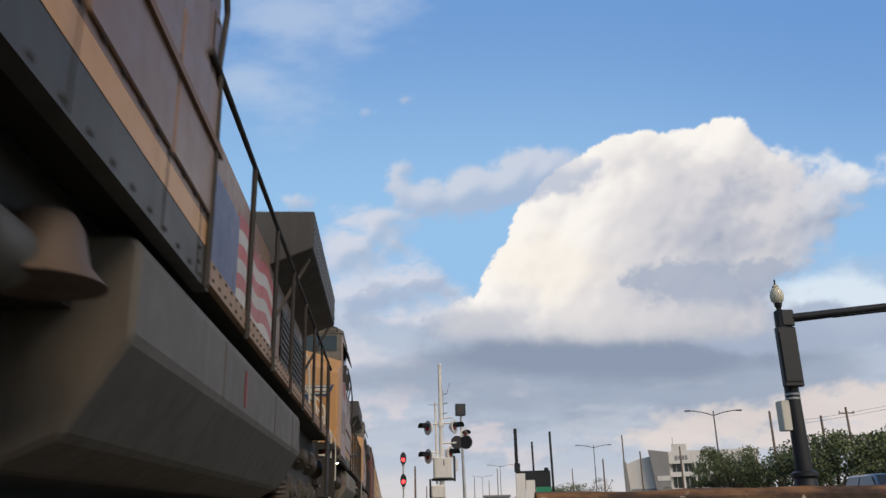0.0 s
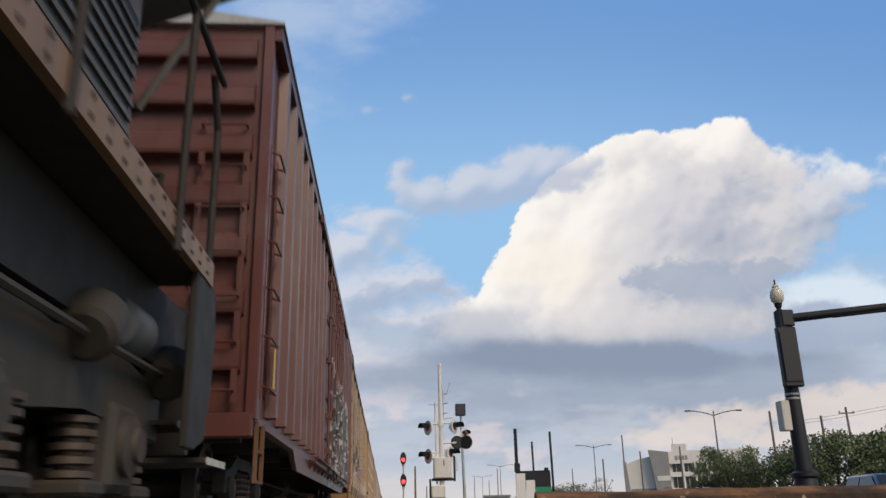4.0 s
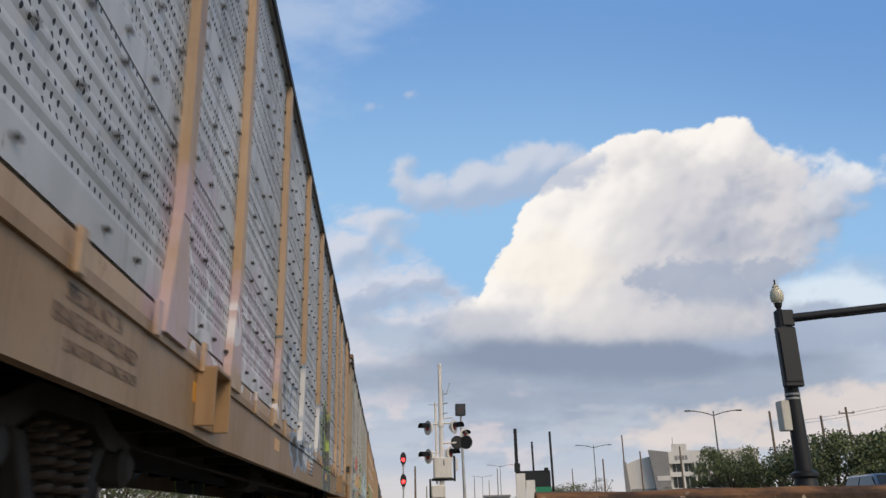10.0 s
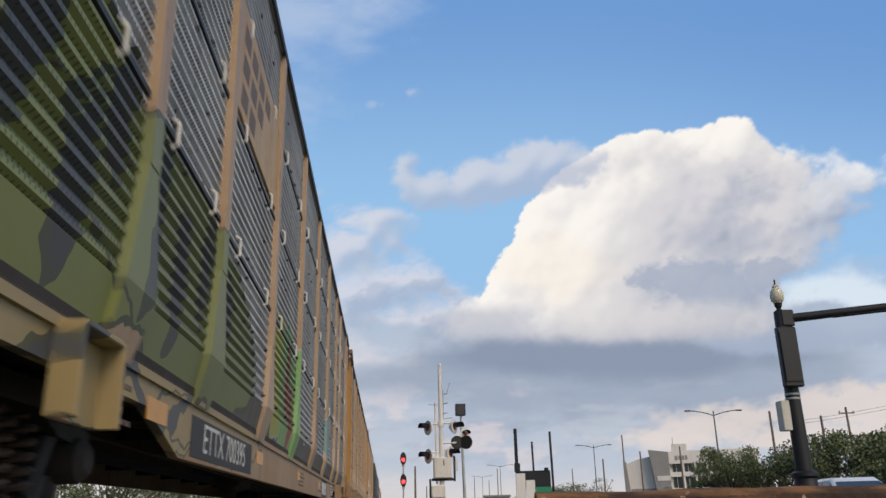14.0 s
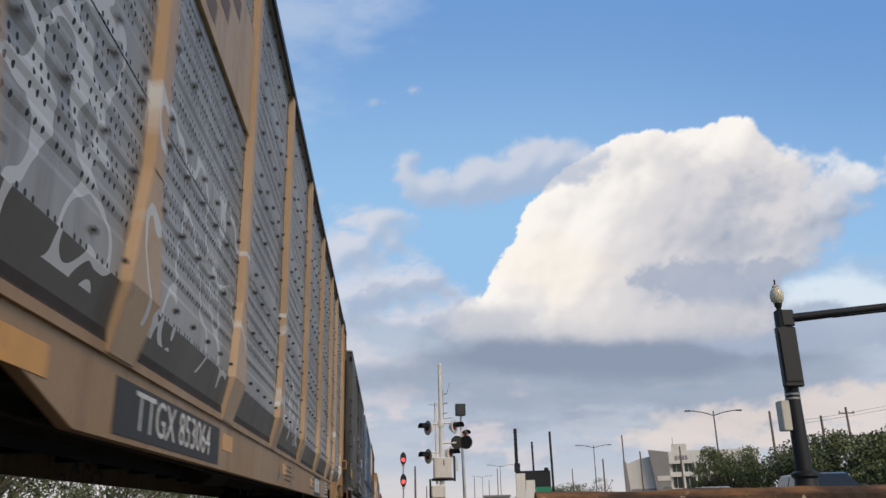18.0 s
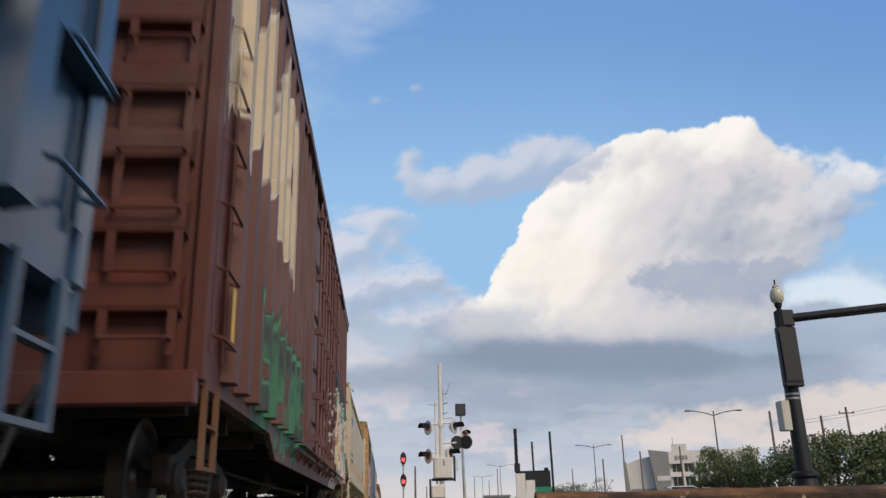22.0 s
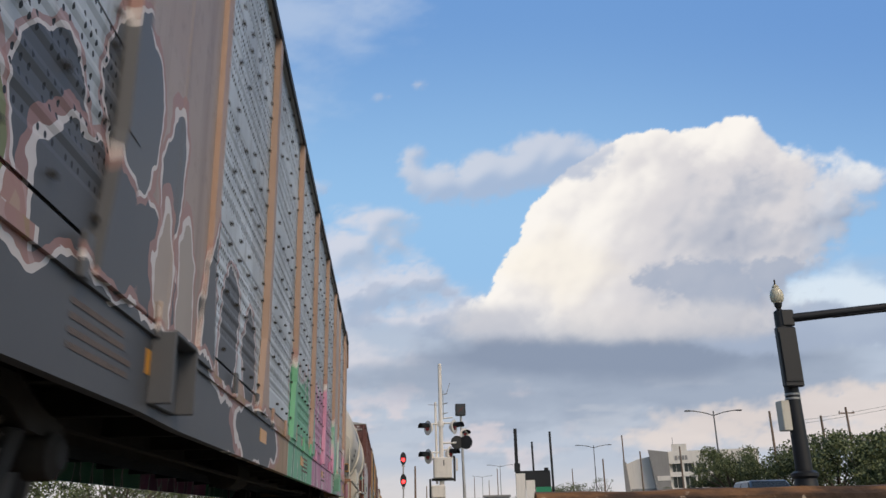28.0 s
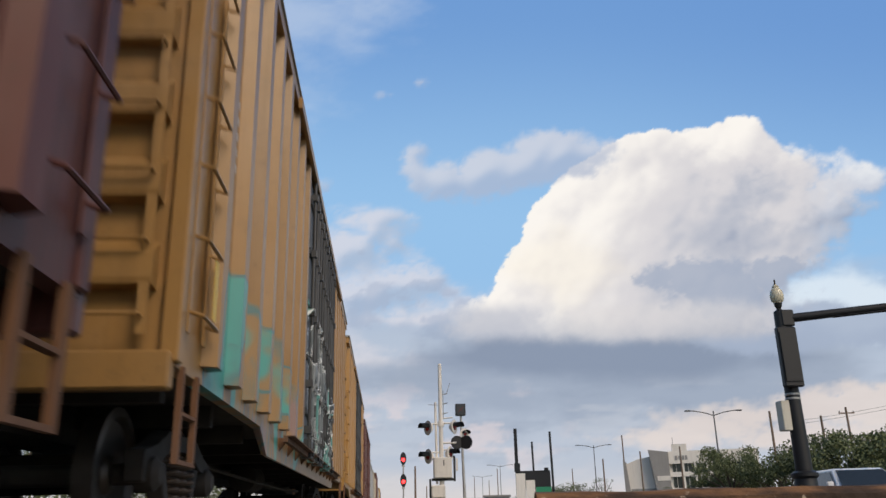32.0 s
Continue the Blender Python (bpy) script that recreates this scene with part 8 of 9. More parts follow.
boxcar(324.95, 19.05, "oxide red boxcar with cream and green graffiti", OXIDE, [("throw", (2.3, 6.4, 0.9, 2.0), 5, [(0.022, 0.035, 0.032), (0.03, 0.16, 0.08), (0.022, 0.03, 0.03)], (0.05, 0.24, 0.12), (0.02, 0.025, 0.025), 23, 0.12), ("throw", (0.6, 4.6, 2.9, 5.0), 3, [(0.60, 0.50, 0.36), (0.56, 0.46, 0.33)], (0.60, 0.55, 0.48), None, 22, 0.06, False),
    ("ribs", (12.8, 18.7, 0.4, 2.75), ((0.66, 0.58, 0.48), (0.62, 0.60, 0.56)), [(0.14, 0.44, 0.38), (0.64, 0.55, 0.50), (0.50, 0.46, 0.16), (0.16, 0.46, 0.40), (0.62, 0.44, 0.42), (0.44, 0.30, 0.42), (0.62, 0.56, 0.42), (0.06, 0.24, 0.10)], 0.675, 0.85, 3.0, (0.03, 0.04, 0.06), ((0.06, 0.075, 0.10), (0.36, 0.14, 0.08))),
    ("scrawl", (10.5, 12.8, 0.9, 2.6), (0.5, 0.5, 0.48), 6.0, 2.8, 0.03, 0.6)], 5.5, seed=11, dw=5.8, dm=1.0, fine=True, gloss=0.6)
hopper(345.7, 20.9, "beige covered hopper wagon with black stencilled lines", BEIGE)
boxcar(367.3, 18.75, "ochre boxcar with dark graffiti-covered doors", YELLOW, [("throw", (1.9, 6.4, 1.1, 2.8), 4, [(0.40, 0.22, 0.075), (0.30, 0.10, 0.05), (0.40, 0.29, 0.15)], (0.34, 0.35, 0.31), None, 26, 0.10)], 5.3, excess=("65", "X", False), door_color=NEARBLACK,
       door_tags=[((4.0, 16.0, 0.8, 3.6), [(0.5, 0.46, 0.42), (0.12, 0.2, 0.22), (0.45, 0.25, 0.25), (0.05, 0.05, 0.06)], 1.6, 27.0, (0.03, 0.03, 0.03), 0.75)], doors=3, seed=12, dw=4.8, dm=0.5)
boxcar(387.3, 22.0, "blue boxcar with yellow placard and amber reflectors", (0.05, 0.12, 0.215), (), 5.15, seed=13, grime=0.25, gloss=0.25, grid=True)
SLATE_GREY = (0.085, 0.09, 0.10)
AR8_PIECES = [((11.9, 15.6, 0.3, 2.3), 3, (0.12, 0.38, 0.22), (0.16, 0.42, 0.26), 32), ((15.4, 20.8, 0.3, 2.5), 4, (0.50, 0.20, 0.34), (0.55, 0.27, 0.40), 33), ((20.6, 22.9, 0.3, 2.3), 2, (0.16, 0.40, 0.28), (0.42, 0.52, 0.46), 34), ((22.7, 25.6, 0.3, 2.0), 2, (0.48, 0.24, 0.34), (0.25, 0.4, 0.33), 35)]
AR8_DARK = ("strokes", [(2.9, 1.30, 0.8, 0.6, 0, (0.20, 0.22, 0.09)), (4.05, 1.60, 0.36, 0.42, 25, SLATE_GREY), (5.0, 1.15, 1.1, 0.62, -12, SLATE_GREY), (4.90, 2.15, 0.40, 0.46, 0, (0.12, 0.125, 0.135)), (5.62, 2.05, 0.20, 0.50, -8, (0.12, 0.125, 0.135)), (5.55, 1.35, 0.16, 0.42, 0, (0.40, 0.33, 0.28)), (6.05, 1.45, 0.20, 0.45, 8, (0.36, 0.31, 0.27)), (6.75, 1.60, 0.26, 0.72, -14, SLATE_GREY), (7.7, 1.60, 0.40, 0.52, -10, SLATE_GREY), (8.7, 1.55, 0.35, 0.40, 0, SLATE_GREY), (5.6, 0.80, 2.6, 0.34, 0, SLATE_GREY), (9.4, 0.9, 1.3, 0.24, 0, SLATE_GREY)], (0.62, 0.58, 0.57), 0.045, (0.36, 0.2, 0.18))
AR8_MURAL = ("mural", AR8_PIECES, (0.63, 0.61, 0.60), (0.36, 0.2, 0.18))
AR8_SILL = [("mural", AR8_PIECES, (0.63, 0.61, 0.60), (0.36, 0.2, 0.18), 0.08, (0.0, 12.0))]
# the bluish tone colours the sky's reflection into these screens
autorack(410.45, 27.4, "autorack wagon with large black, green and pink graffiti", [AR8_MURAL, AR8_DARK], AR8_SILL + [AR8_DARK], tone=(0.60, 0.65, 0.69), seed=14, logo=False, post_color=(0.40, 0.27, 0.20), sheet_color=(0.38, 0.30, 0.26), solid=(1, 7))
tank_car(438.7, 17.6, "off-white tank wagon with rusty end platforms")
boxcar(457.15, 20.0, "oxide red ribbed boxcar with pink and blue graffiti", OXIDE, [("ribs", (0.6, 6.95, 0.3, 2.7), ((0.42, 0.40, 0.47), (0.37, 0.36, 0.43)), [(0.30, 0.38, 0.40), (0.44, 0.43, 0.49), (0.33, 0.40, 0.41), (0.38, 0.38, 0.44)], 0.77, 0.8, 5.0, (0.13, 0.075, 0.06)), ("strokes", [(5.46, 1.95, 0.05, 0.3, 4, (0.62, 0.33, 0.04)), (4.4, 0.86, 0.3, 0.16, 20, (0.44, 0.44, 0.52)), (5.3, 0.86, 0.26, 0.12, -20, (0.44, 0.44, 0.52)), (6.2, 0.84, 0.26, 0.12, 20, (0.40, 0.40, 0.47))], (0.10, 0.12, 0.14), 0.03), ("mural", [((11.2, 14.6, 0.4, 2.2), 3, (0.42, 0.07, 0.13), (0.20, 0.38, 0.47), 41), ((14.8, 17.5, 0.5, 2.0), 2, (0.42, 0.30, 0.36), (0.25, 0.35, 0.4), 43)], (0.46, 0.45, 0.50), (0.16, 0.13, 0.16), 0.07), ("scrawl", (5.6, 12.0, 0.76, 1.0), (0.6, 0.58, 0.55), 9.0, 5.0, 0.03, 0.6)], 5.0, number="MP 268214", seed=15, dw=5.5, dm=-0.26, reach=3.3, gloss=0.6)
boxcar(477.8, 18.6, "ochre boxcar with teal graffiti and dark doors", (0.33, 0.185, 0.058), [("throw", (1.2, 7.5, 0.5, 2.0), 4, [(0.08, 0.34, 0.31), (0.33, 0.2, 0.08), (0.3, 0.2, 0.18)], (0.10, 0.2, 0.2), None, 51, 0.08)], 5.3, door_color=NEARBLACK, door_tags=[((4.0, 15.0, 0.8, 3.2), [(0.08, 0.1, 0.11), (0.1, 0.3, 0.28)], 1.6, 52.0, (0.02, 0.02, 0.02), 0.5)], doors=3, seed=16, dw=5.3, dm=0.5)
boxcar(497.2, 18.6, "ochre ribbed boxcar with weathered paint", YELLOW, (), 5.3, door_color=NEARBLACK, door_tags=[], doors=3, seed=17)
boxcar(516.7, 17.6, "oxide red ribbed boxcar, weathered", OXIDE, (), 5.0, seed=18)
hopper(535.2, 18.6, "pale grey covered hopper wagon", (0.5, 0.48, 0.44), lettered=False)
hopper(554.6, 18.6, "pale beige covered hopper wagon", BEIGE, lettered=False)
boxcar(574.0, 18.6, "dark red ribbed boxcar far down the train", OXIDE, (), 5.0, seed=19)
hopper(593.4, 18.6, "pale grey covered hopper wagon", (0.5, 0.48, 0.44), lettered=False)
hopper(612.8, 18.6, "pale beige covered hopper wagon", BEIGE, lettered=False)
boxcar(632.2, 18.6, "ochre ribbed boxcar far down the train", YELLOW, (), 5.0, seed=20)
boxcar(651.6, 18.6, "dark blue ribbed boxcar far down the train", NAVY, (), 5.0, seed=21)

# ---- trees and bushes of the street ----
for a, d, h, w, sd in ((31.2, 62, 5.2, 8.5, 1), (29.3, 66, 5.5, 8.0, 2), (33.5, 60, 4.6, 8.0, 3), (26.3, 78, 5.2, 7.5, 4), (23.0, 82, 5.7, 7.0, 5), (21.9, 88, 4.8, 5.5, 6), (24.7, 84, 4.2, 5.0, 7), (28.0, 74, 4.4, 5.0, 8)):
    x, y = by_bearing(a, d)
    tree(x, y, h + 0.4, w, sd, M_LEAF if sd % 2 else M_LEAF2)
for a, d, h, w, sd in ((11.9, 150, 5.0, 9.0, 11), (13.1, 155, 5.6, 8.0, 12), (14.7, 150, 6.6, 4.5, 13), (10.9, 160, 4.2, 6.0, 14), (17.0, 135, 4.0, 3.2, 15), (18.9, 130, 4.0, 3.0, 16), (7.9, 170, 3.2, 4.0, 17), (8.9, 165, 3.6, 4.5, 18)):
    x, y = by_bearing(a, d)
    tree(x, y, h, w, sd, M_LEAF2, 2600)
for i in range(16):
    tree(-13.5 - 2.5 * (i % 3), -2 + i * 5.2, 3.6 + 0.5 * (i % 4), 6.5, 30 + i, M_LEAF2, 2600, "dense dark roadside bush", 0.06)
bm = nb()
for z, r in ((8.52, 0.0), (8.2, 0.4)):
    x0, y0 = by_bearing(26.3, 95)
    x1, y1 = by_bearing(40.0, 90)
    pts = [(x0 + (x1 - x0) * i / 10, y0 + (y1 - y0) * i / 10, z - 1.6 * (i / 10) * (1 - i / 10) + i * 0.25) for i in range(11)]
    for p, q in zip(pts, pts[1:]):
        rod(bm, p, q, 0.014, 5)
wires = new("power_lines", finish(bm))
wires.data.materials.append(M_POLE)
tagged(wires, "thin sagging power lines", "cable")


# ---- sky and clouds ----
def value_noise(x, y, seed, octaves=5, gain=0.5):
    """Smooth noise over arrays, 0..1."""
    out, amp, tot = np.zeros_like(x), 1.0, 0.0
    for o in range(octaves):
        g = np.random.RandomState(seed * 17 + o).rand(64, 64)
        xi, yi = np.floor(x).astype(int), np.floor(y).astype(int)
        fx, fy = x - xi, y - yi
        fx, fy = fx * fx * fx * (fx * (fx * 6 - 15) + 10), fy * fy * fy * (fy * (fy * 6 - 15) + 10)
        a, b = g[xi % 64, yi % 64], g[(xi + 1) % 64, yi % 64]
        c, d = g[xi % 64, (yi + 1) % 64], g[(xi + 1) % 64, (yi + 1) % 64]
        out += amp * ((a + (b - a) * fx) * (1 - fy) + (c + (d - c) * fx) * fy)
        tot += amp
        amp *= gain
        x, y = x * 2.03 + 7.3, y * 2.03 + 3.1
    return out / tot


def step(v, a, b):
    q = np.clip((v - a) / (b - a), 0, 1)
    return q * q * (3 - 2 * q)


def blend(c, m, col):
    return c * (1 - m[..., None]) + np.array(col) * m[..., None]


def sky_sheet(name, label, d, step_size, paint_fn, see_through):
    """A far sheet that carries sky or cloud. u runs right and v up, in thousandths of its distance."""
    u, v = np.meshgrid(np.arange(-900, 901, step_size, float), np.arange(-330, 641, step_size, float))
    rgb, alpha = paint_fn(u, v)
    ny, nx = u.shape
    co = np.stack((u * d / 1000, v * d / 1000, np.full_like(u, -d)), -1).reshape(-1, 3)
    idx = np.arange(nx * ny).reshape(ny, nx)
    faces = np.stack((idx[:-1, :-1], idx[:-1, 1:], idx[1:, 1:], idx[1:, :-1]), -1).reshape(-1, 4)
    if see_through:
        af = alpha.reshape(-1)
        faces = faces[af[faces].max(1) > 0.002]
        used = np.unique(faces)
        remap = np.zeros(nx * ny, int)
        remap[used] = np.arange(len(used))
        faces, co, rgb, alpha = remap[faces], co[used], rgb.reshape(-1, 3)[used], af[used]
    me = bpy.data.meshes.new(name)
    me.from_pydata(co.tolist(), [], faces.tolist())
    att = me.color_attributes.new("tint", "FLOAT_COLOR", "POINT")
    att.data.foreach_set("color", np.concatenate((rgb.reshape(-1, 3), alpha.reshape(-1, 1)), 1).astype(np.float32).reshape(-1))
    m = bpy.data.materials.new(name)
    m.use_nodes = True
    n, l = m.node_tree.nodes, m.node_tree.links
    n.remove(n["Principled BSDF"])
    em, at = n.new("ShaderNodeEmission"), n.new("ShaderNodeAttribute")
    at.attribute_name = "tint"
    l.new(at.outputs["Color"], em.inputs["Color"])
    if see_through:
        tr, mx = n.new("ShaderNodeBsdfTransparent"), n.new("ShaderNodeMixShader")
        l.new(at.outputs["Alpha"], mx.inputs[0]), l.new(tr.outputs[0], mx.inputs[1]), l.new(em.outputs[0], mx.inputs[2])
        l.new(mx.outputs[0], n["Material Output"].inputs["Surface"])
    else:
        l.new(em.outputs[0], n["Material Output"].inputs["Surface"])
    me.materials.append(m)
    ob = new(name, me)
    ob.matrix_basis = VIEW
    return tagged(ob, label, "sky" if not see_through else "cloud", kind="structure")


def soften(a, n):
    """Box blur, three passes."""
    for _ in range(3):
        for ax in (0, 1):
            p = np.concatenate((np.repeat(np.take(a, [0], ax), n + 1, ax), a, np.repeat(np.take(a, [-1], ax), n, ax)), ax)
            c = np.cumsum(p, ax)
            m = a.shape[ax]
            a = (np.take(c, np.arange(2 * n + 1, 2 * n + 1 + m), ax) - np.take(c, np.arange(0, m), ax)) / (2 * n + 1)
    return a


def worley(x, y, seed):
    """Round bumps: 1 at the middle of a cell, falling to 0 between the cells."""
    g = np.random.RandomState(seed).rand(64, 64, 2)
    xi, yi = np.floor(x).astype(int), np.floor(y).astype(int)
    best = np.full_like(x, 9.0)
    for dx in (-1, 0, 1):
        for dy in (-1, 0, 1):
            p = g[(xi + dx) % 64, (yi + dy) % 64]
            d = (x - xi - dx - p[..., 0]) ** 2 + (y - yi - dy - p[..., 1]) ** 2
            best = np.minimum(best, d)
    return np.sqrt(np.maximum(0, 1 - best))


def billow(u, v, seed, size):
    """Cauliflower relief at four sizes, the largest of the given size; about -0.5 to 0.5."""
    wx = value_noise(u / size * 1.3, v / size * 1.3, seed + 1, 4) - 0.5
    wy = value_noise(u / size * 1.3 + 31, v / size * 1.3, seed + 2, 4) - 0.5
    x, y = u / size + 0.9 * wx, v / size + 0.9 * wy
    out, amp, tot = np.zeros_like(u), 1.0, 0.0
    for o in range(4):
        out += amp * worley(x, y, seed * 7 + o)
        tot += amp
        amp *= 0.52
        x, y = x * 2.17 + 3.7, y * 2.17 + 1.9
    return out / tot - 0.62


def mound(u, v, balls, soft=13.0):
    """Smooth union of ovals: above 0 inside."""
    tot = np.zeros_like(u)
    for cx, cy, rx, ry in balls:
        d = np.sqrt(((u - cx) / rx) ** 2 + ((v - cy) / ry) ** 2)
        tot += np.exp(np.clip(min(rx, ry) * (1 - d), -300, 300) / soft)
    return soft * np.log(tot + 1e-9)


def shaded(h, cell, lx, ly, lz):
    gy, gx = np.gradient(h, cell)
    return np.clip((-gx * lx - gy * ly + lz) / np.sqrt(gx * gx + gy * gy + 1), 0, 1)


def sky_paint(u, v):
    top, mid, low = lin(112, 156, 212), lin(150, 193, 233), lin(208, 212, 217)
    rgb = np.zeros(u.shape + (3,)) + np.array(mid)
    rgb = blend(rgb, step(v, 20, 320), top)
    rgb = blend(rgb, 0.35 * step(u, 100, 560) * step(v, -50, 250), lin(103, 146, 207))
    rgb = blend(rgb, 1 - step(v, -300, -20), low)
    n1 = value_noise(u * 0.0052 + 2, v * 0.012, 5, 6, 0.55)
    n2 = value_noise(u * 0.011 + 4, v * 0.024, 9, 6, 0.6)
    n3 = value_noise(u * 0.02, v * 0.045, 21, 6, 0.6)
    cell = abs(u[0, 1] - u[0, 0])
    # hazy lilac-grey layer low down, and ragged heaps over it on the left
    rgb = blend(rgb, 0.85 * (1 - step(v + 90 * (n1 - 0.5) + 50 * (n2 - 0.5) - 0.05 * u, -120, -45)), lin(184, 194, 210))
    left = mound(u, v, [(-125, 0, 34, 26), (-88, 18, 26, 22), (-52, 6, 20, 18), (-60, -44, 60, 28), (-130, -60, 70, 34), (-40, -92, 80, 26), (30, -88, 60, 20), (-100, -140, 90, 34)], 10)
    rel, puff = billow(u, v * 1.3, 41, 46), billow(u, v * 1.2, 43, 20)
    hl = left + 40 * rel + 18 * puff + 70 * (n2 - 0.5) + 30 * (n3 - 0.5)
    m = step(hl, 0, 34) * (0.55 + 0.45 * step(n3 + 0.4 * puff, 0.3, 0.6))
    sh = soften(shaded(soften(np.maximum(hl, -10), 1), cell, -0.5, 0.6, 0.5), 1)
    c0, c1 = np.array(lin(176, 188, 208)), np.array(lin(222, 219, 225))
    col = c0 + step(sh + 0.25 * rel + 0.2 * puff, 0.1, 0.85)[..., None] * (c1 - c0)
    rgb = rgb * (1 - 0.75 * m[..., None]) + col * 0.75 * m[..., None]
    tufts = step(0.6 * puff + 1.3 * (n3 - 0.5) + 0.8 * (n2 - 0.5) - np.abs(v + 100) / 220 - np.maximum(0, np.abs(u + 10) - 110) / 200, 0.0, 0.22)
    rgb = blend(rgb, 0.5 * tufts, lin(164, 178, 202))
    # broad grey-blue layer below, torn into long streaks, darkest in a flat slate band under the tower
    base = step(0.95 + 0.7 * (n1 - 0.5) + 0.5 * (n2 - 0.5) - np.abs((v + 160) / 60) * 0.5 - np.maximum(0, np.abs(u - 225) - 200) / 300, 0.15, 0.7)
    rgb = blend(rgb, 0.9 * base, lin(158, 170, 189))
    dark = step(1.0 + 0.5 * (n1 - 0.5) + 0.45 * (n2 - 0.5) - np.abs((v + 134) / 30) * 0.55 - np.maximum(0, np.abs(u - 195) - 120) / 220, 0.15, 0.75)
    rgb = blend(rgb, 0.9 * dark, lin(137, 150, 172))
    streak = step(value_noise(u * 0.010 + 3, v * 0.055, 71, 6, 0.55), 0.50, 0.70) * (1 - step(v, -190, -150)) * step(v, -330, -290)
    rgb = blend(rgb, 0.30 * streak, lin(206, 209, 216))
    shade = step(value_noise(u * 0.011 + 8, v * 0.05, 73, 6, 0.6), 0.54, 0.70) * (1 - step(v, -170, -120))
    rgb = blend(rgb, 0.25 * shade, lin(145, 158, 178))
    # small peach heaps over the street and a pale strip at the horizon
    row = mound(u, v, [(330, -222, 40, 13), (395, -210, 50, 16), (455, -196, 46, 18), (520, -190, 50, 22), (270, -238, 46, 10), (580, -200, 60, 26), (470, -235, 120, 16)], 8)
    hw = row + 30 * billow(u, v * 1.7, 47, 34) + 26 * (n3 - 0.5)
    rgb = blend(rgb, 0.7 * step(hw, -2, 16), lin(236, 221, 211))
    wl = step(n3 + 0.25 * (n2 - 0.5), 0.5, 0.72) * (1 - step(v, -215, -150)) * (1 - step(u, 40, 220)) * step(v, -330, -280)
    rgb = blend(rgb, 0.6 * wl, lin(228, 215, 216))
    rgb = blend(rgb, 0.75 * (1 - step(v + 22 * (n2 - 0.5), -310, -262)), lin(222, 215, 212))
    # thin veil high on the left
    wh = mound(u, v, [(-190, 290, 90, 60), (-110, 330, 60, 40), (-230, 200, 60, 40)], 20) + 120 * (n2 - 0.5)
    rgb = blend(rgb, 0.5 * step(wh, -35, 70), lin(205, 216, 231))
    # bright gap and a low lilac bank right of the tower
    gap = step(0.55 - np.abs((v + 62) / 60) * 0.5 - np.abs(u - 510) / 260 + 0.5 * (n2 - 0.5), 0.0, 0.3)
    rgb = blend(rgb, 0.85 * gap, lin(224, 235, 244))
    bank = mound(u, v, [(470, -82, 26, 14), (440, -100, 46, 16), (520, -96, 56, 16), (600, -100, 70, 20), (390, -112, 60, 16)], 7) + 24 * billow(u, v * 1.4, 49, 26)
    rgb = blend(rgb, 0.85 * step(bank, -2, 9), lin(164, 177, 199))
    return rgb, np.ones_like(u)


def lit_depth(dens, dx, dy, reach):
    """How much cloud lies between each place and the light, going (dx, dy) cells a step."""
    out = np.zeros_like(dens)
    ny, nx = dens.shape
    for n in range(1, reach):
        ox, oy = int(round(dx * n)), int(round(dy * n))
        ys, xs = np.clip(np.arange(ny) + oy, 0, ny - 1), np.clip(np.arange(nx) + ox, 0, nx - 1)
        out += dens[np.ix_(ys, xs)]
    return out


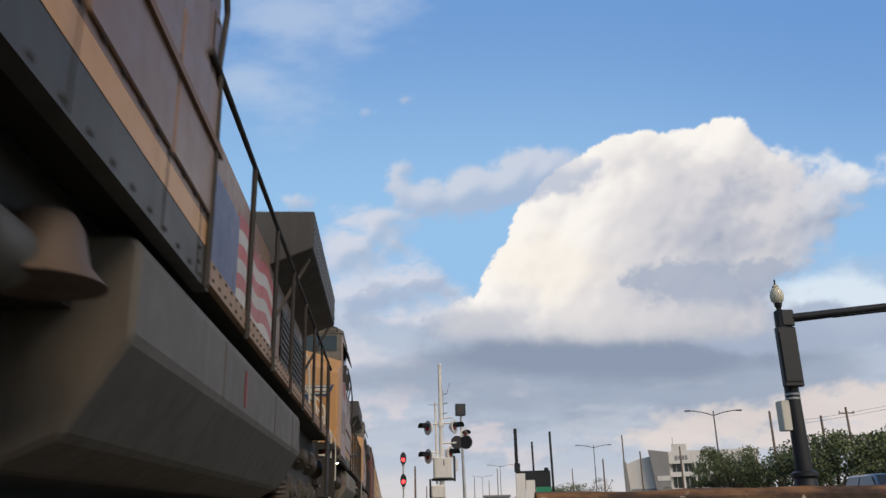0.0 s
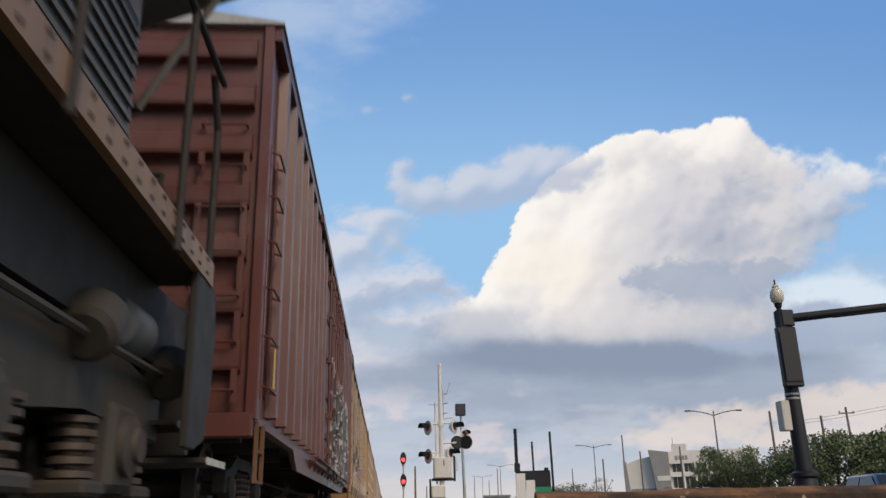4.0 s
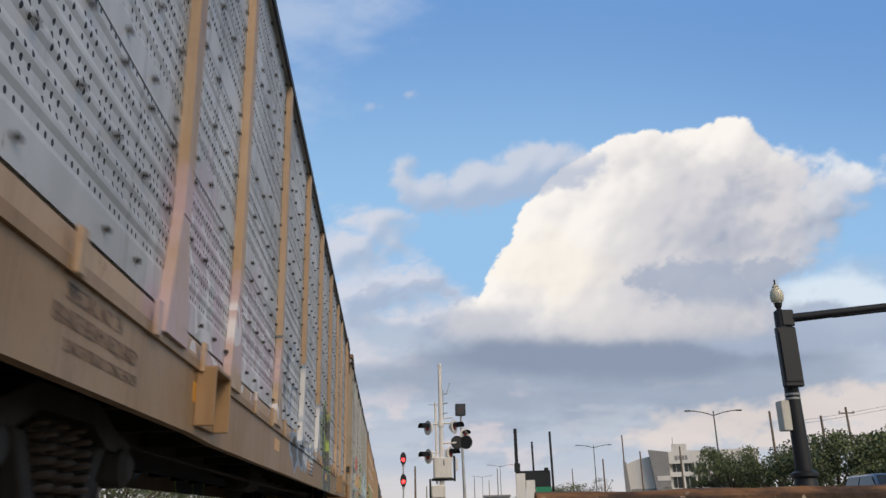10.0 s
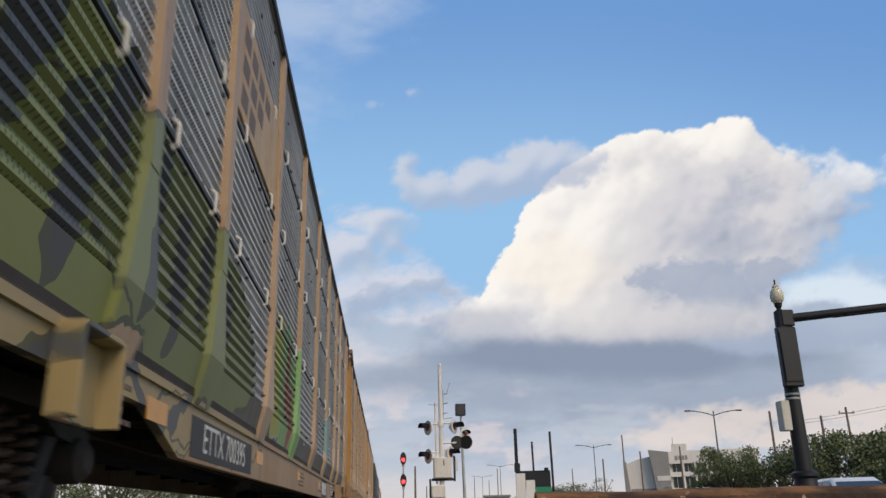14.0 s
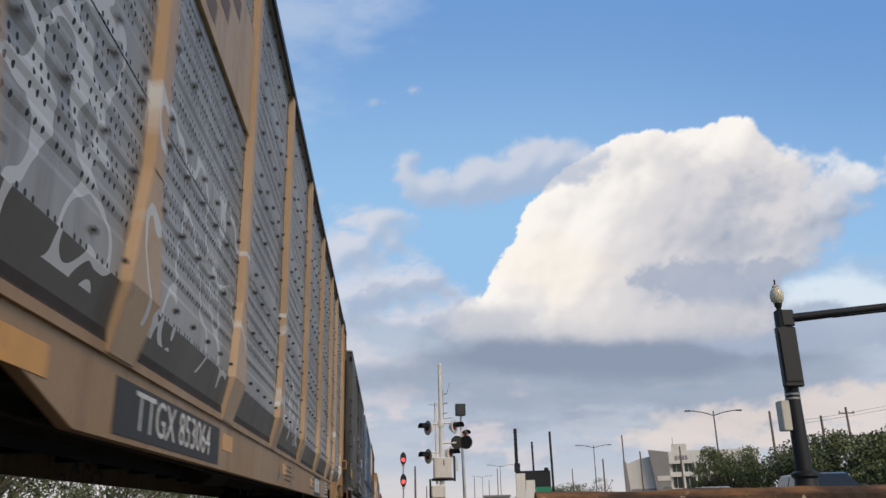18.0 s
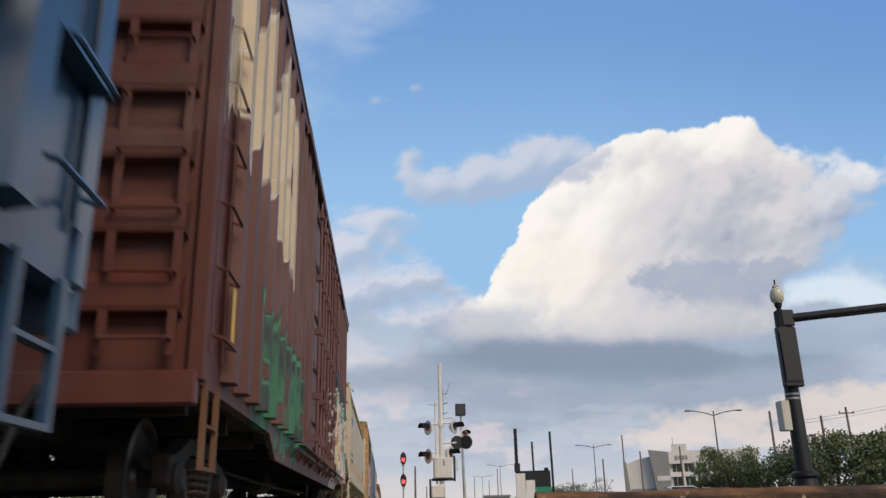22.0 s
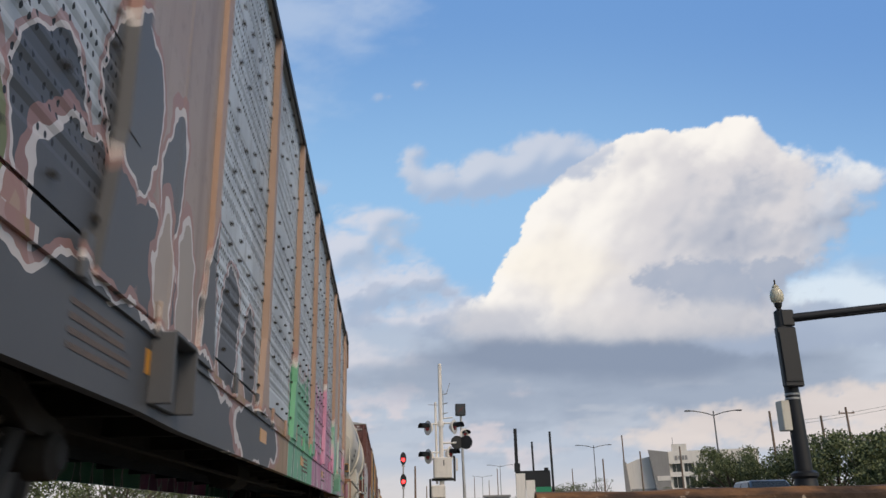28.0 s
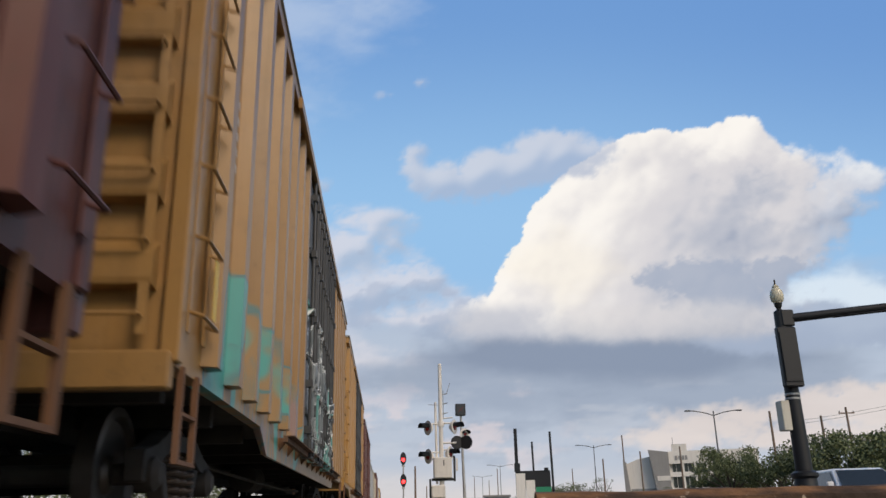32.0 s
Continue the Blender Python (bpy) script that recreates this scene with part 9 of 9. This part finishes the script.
def tower_paint(u, v):
    cell = abs(u[0, 1] - u[0, 0])
    lobes = [(92, -56, 34, 30), (112, -18, 32, 30), (132, 24, 32, 34), (160, 52, 36, 36), (196, 76, 38, 38), (236, 98, 36, 36), (272, 98, 40, 34), (312, 104, 36, 32), (352, 124, 28, 32), (384, 104, 36, 32),
             (432, 88, 40, 30), (486, 84, 44, 22), (520, 76, 32, 16), (200, -10, 90, 70), (300, 20, 100, 80), (400, 30, 80, 60), (460, 40, 46, 34), (250, -76, 130, 40), (350, -84, 80, 34), (140, -84, 70, 32), (52, -96, 52, 26)]
    n1 = value_noise(u * 0.012, v * 0.016, 60, 6, 0.6) - 0.5
    n2 = value_noise(u * 0.045, v * 0.05, 62, 5, 0.6) - 0.5
    n3 = value_noise(u * 0.022 + 5, v * 0.03, 67, 6, 0.62) - 0.5
    rel, small = billow(u, v, 64, 44), billow(u, v, 66, 19)
    body = mound(u, v, lobes, 9)
    right = step(u, 340, 470)
    edge = body - 10 * right + 26 * rel + 12 * small + (8 + 66 * right) * n1 + (8 + 24 * right) * n3
    width = 2.5 + 18 * right + 14 * (1 - step(v, -90, -50))
    a = step(edge, -0.3 * width, width) * (1 - 0.25 * right * step(u + 90 * n3, 420, 520))
    a *= step(v + 16 * n1 + 10 * n3 - 10 * right, -126, -104)
    # light from the upper left sinks into the heap; every bulge shades what lies behind it
    dens = np.clip(a * (0.62 + 1.9 * rel + 1.1 * small + 0.7 * n1), 0, 2)
    far = np.exp(-lit_depth(soften(dens, 3), -1.9, 1.1, 70) / 21)
    near = np.exp(-lit_depth(soften(dens, 1), -1.2, 1.0, 14) / 8)
    h = 26 * soften(rel, 1) + 9 * soften(small, 1) + 12 * n1 + 5 * n3
    fine = soften(shaded(h, cell, -0.6, 0.55, 0.58), 1)
    big = shaded(soften(60 * n1 + 34 * rel, 7), cell, -0.66, 0.5, 0.56)
    lamp = 1 - step(u - 0.25 * v + 150 * n1 + 40 * rel, 150, 330)
    lamp = np.maximum(lamp, 0.75 * step(v + 0.12 * u + 60 * n1 + 30 * rel, 120, 185))
    roll_r = step(mound(u, v, [(440, 78, 60, 22), (500, 82, 50, 18), (400, 50, 36, 20)], 9) + 30 * rel + 30 * n3, -6, 22)
    tone = 0.44 * lamp + 0.20 * far + 0.10 * near + 0.24 * fine + 0.34 * (big - 0.5) + 0.10 * rel + 0.30 * n1 + 0.16 * n3 + 0.15 * roll_r - 0.08 * step(u, 380, 480)
    dim, shade, midt, bright = (np.array(lin(*c)) for c in ((150, 161, 183), (189, 192, 203), (217, 214, 217), (251, 246, 240)))
    q1, q2, q3 = (step(tone, *e)[..., None] for e in ((-0.10, 0.18), (0.12, 0.40), (0.38, 0.86)))
    rgb = dim * (1 - q1) + shade * q1
    rgb = rgb * (1 - q2) + midt * q2
    rgb = rgb * (1 - q3) + bright * q3
    cream = step(1 - np.abs(u - 130) / 110 - np.abs(v + 25) / 80 + 0.7 * n1 + 0.3 * small, 0.1, 0.8)
    rgb = blend(rgb, 0.40 * cream, lin(250, 240, 222))
    # hollow under the right flank, a paler roll beneath it, and the shaded foot
    hollow = step(0.62 + 1.6 * n1 + 2.0 * n3 + 1.0 * small + 0.6 * rel - (((u - 350 - 0.3 * v) / 80) ** 2 + ((v + 44) / 34) ** 2) * 0.5, 0.05, 0.6)
    rgb = blend(rgb, 0.78 * hollow, lin(163, 174, 194))
    roll = mound(u, v, [(250, -96, 60, 22), (310, -92, 50, 20), (350, -84, 34, 12), (180, -98, 60, 22)], 8) + 16 * rel + 12 * small
    rgb = blend(rgb, 0.55 * step(roll, -2, 16), lin(221, 217, 217))
    dusk = 1 - step(v + 26 * n1 + 12 * small + 8 * n3, -122, -72)
    rgb = blend(rgb, 0.62 * dusk, lin(176, 181, 193))
    low_left = (1 - step(u + 60 * n3 + 0.5 * v, 20, 100)) * (1 - step(v + 20 * rel, -80, -56))
    rgb = blend(rgb, 0.7 * low_left, lin(186, 190, 203))
    return rgb, a


def small_paint(u, v):
    cell = abs(u[0, 1] - u[0, 0])
    band = mound(u, v, [(20, 68, 40, 20), (62, 78, 40, 22), (100, 94, 42, 24), (136, 100, 34, 22), (165, 98, 26, 16), (-20, 60, 24, 14), (-52, 70, 10, 16), (-55, 98, 11, 9)], 8)
    spots = mound(u, v, [(-46, 186, 15, 8), (-94, 170, 13, 6), (-180, 60, 24, 12)], 4)
    n = value_noise(u * 0.03, v * 0.045, 83, 6, 0.6) - 0.5
    rel = billow(u, v, 81, 26)
    h, h2 = band + 24 * rel + 26 * n, spots + 20 * n + 7 * rel
    a = np.maximum(0.75 * step(h, -2, 14), 0.7 * step(h2, -1, 9))
    sh = soften(shaded(soften(np.maximum(np.maximum(h, h2), -6), 1) * 0.8, cell, -0.5, 0.62, 0.5), 1)
    c0, c1 = np.array(lin(172, 184, 207)), np.array(lin(216, 216, 223))
    return c0 + step(sh + 0.2 * rel, 0.15, 0.9)[..., None] * (c1 - c0), a


sky_back = sky_sheet("backdrop_sky", "blue evening sky with grey-blue cloud layers", 2600, 3, sky_paint, False)
tower = sky_sheet("cumulus_cloud", "tall sunlit cumulus cloud with grey base", 2500, 2, tower_paint, True)
drift = sky_sheet("small_clouds", "thin drifting grey-white clouds", 2400, 3, small_paint, True)


# ---- what moves ----
def motions():
    for root, s in CARS:
        walk(root, [(t, pose(TRACK_X, s - V0 * t - 0.5 * GAIN * t * t, 0)) for t in range(0, 33, 2)])
    for root, when, side, still in VEHICLES:
        rows = []
        for t in range(0, 33, 2):
            y = 28.6 - 9.6 * (t - when)
            if still is not None:
                if still[1]:
                    y = max(y, still[0])
                else:
                    y = min(still[0], 28.6 - 9.6 * (t - when) if t > when else still[0])
            rows.append((t, pose(lane(y) + side, y, -0.40, 0, 0, -9.5)))
        walk(root, rows)
    walk(tower, [(0, VIEW @ pose(0, 0, 0)), (16, VIEW @ pose(22, 2, 0)), (32, VIEW @ pose(44, 4, 0))])
    walk(drift, [(0, VIEW @ pose(0, 0, 0)), (16, VIEW @ pose(22, 26, 0)), (32, VIEW @ pose(45, 52, 0))])


motions()
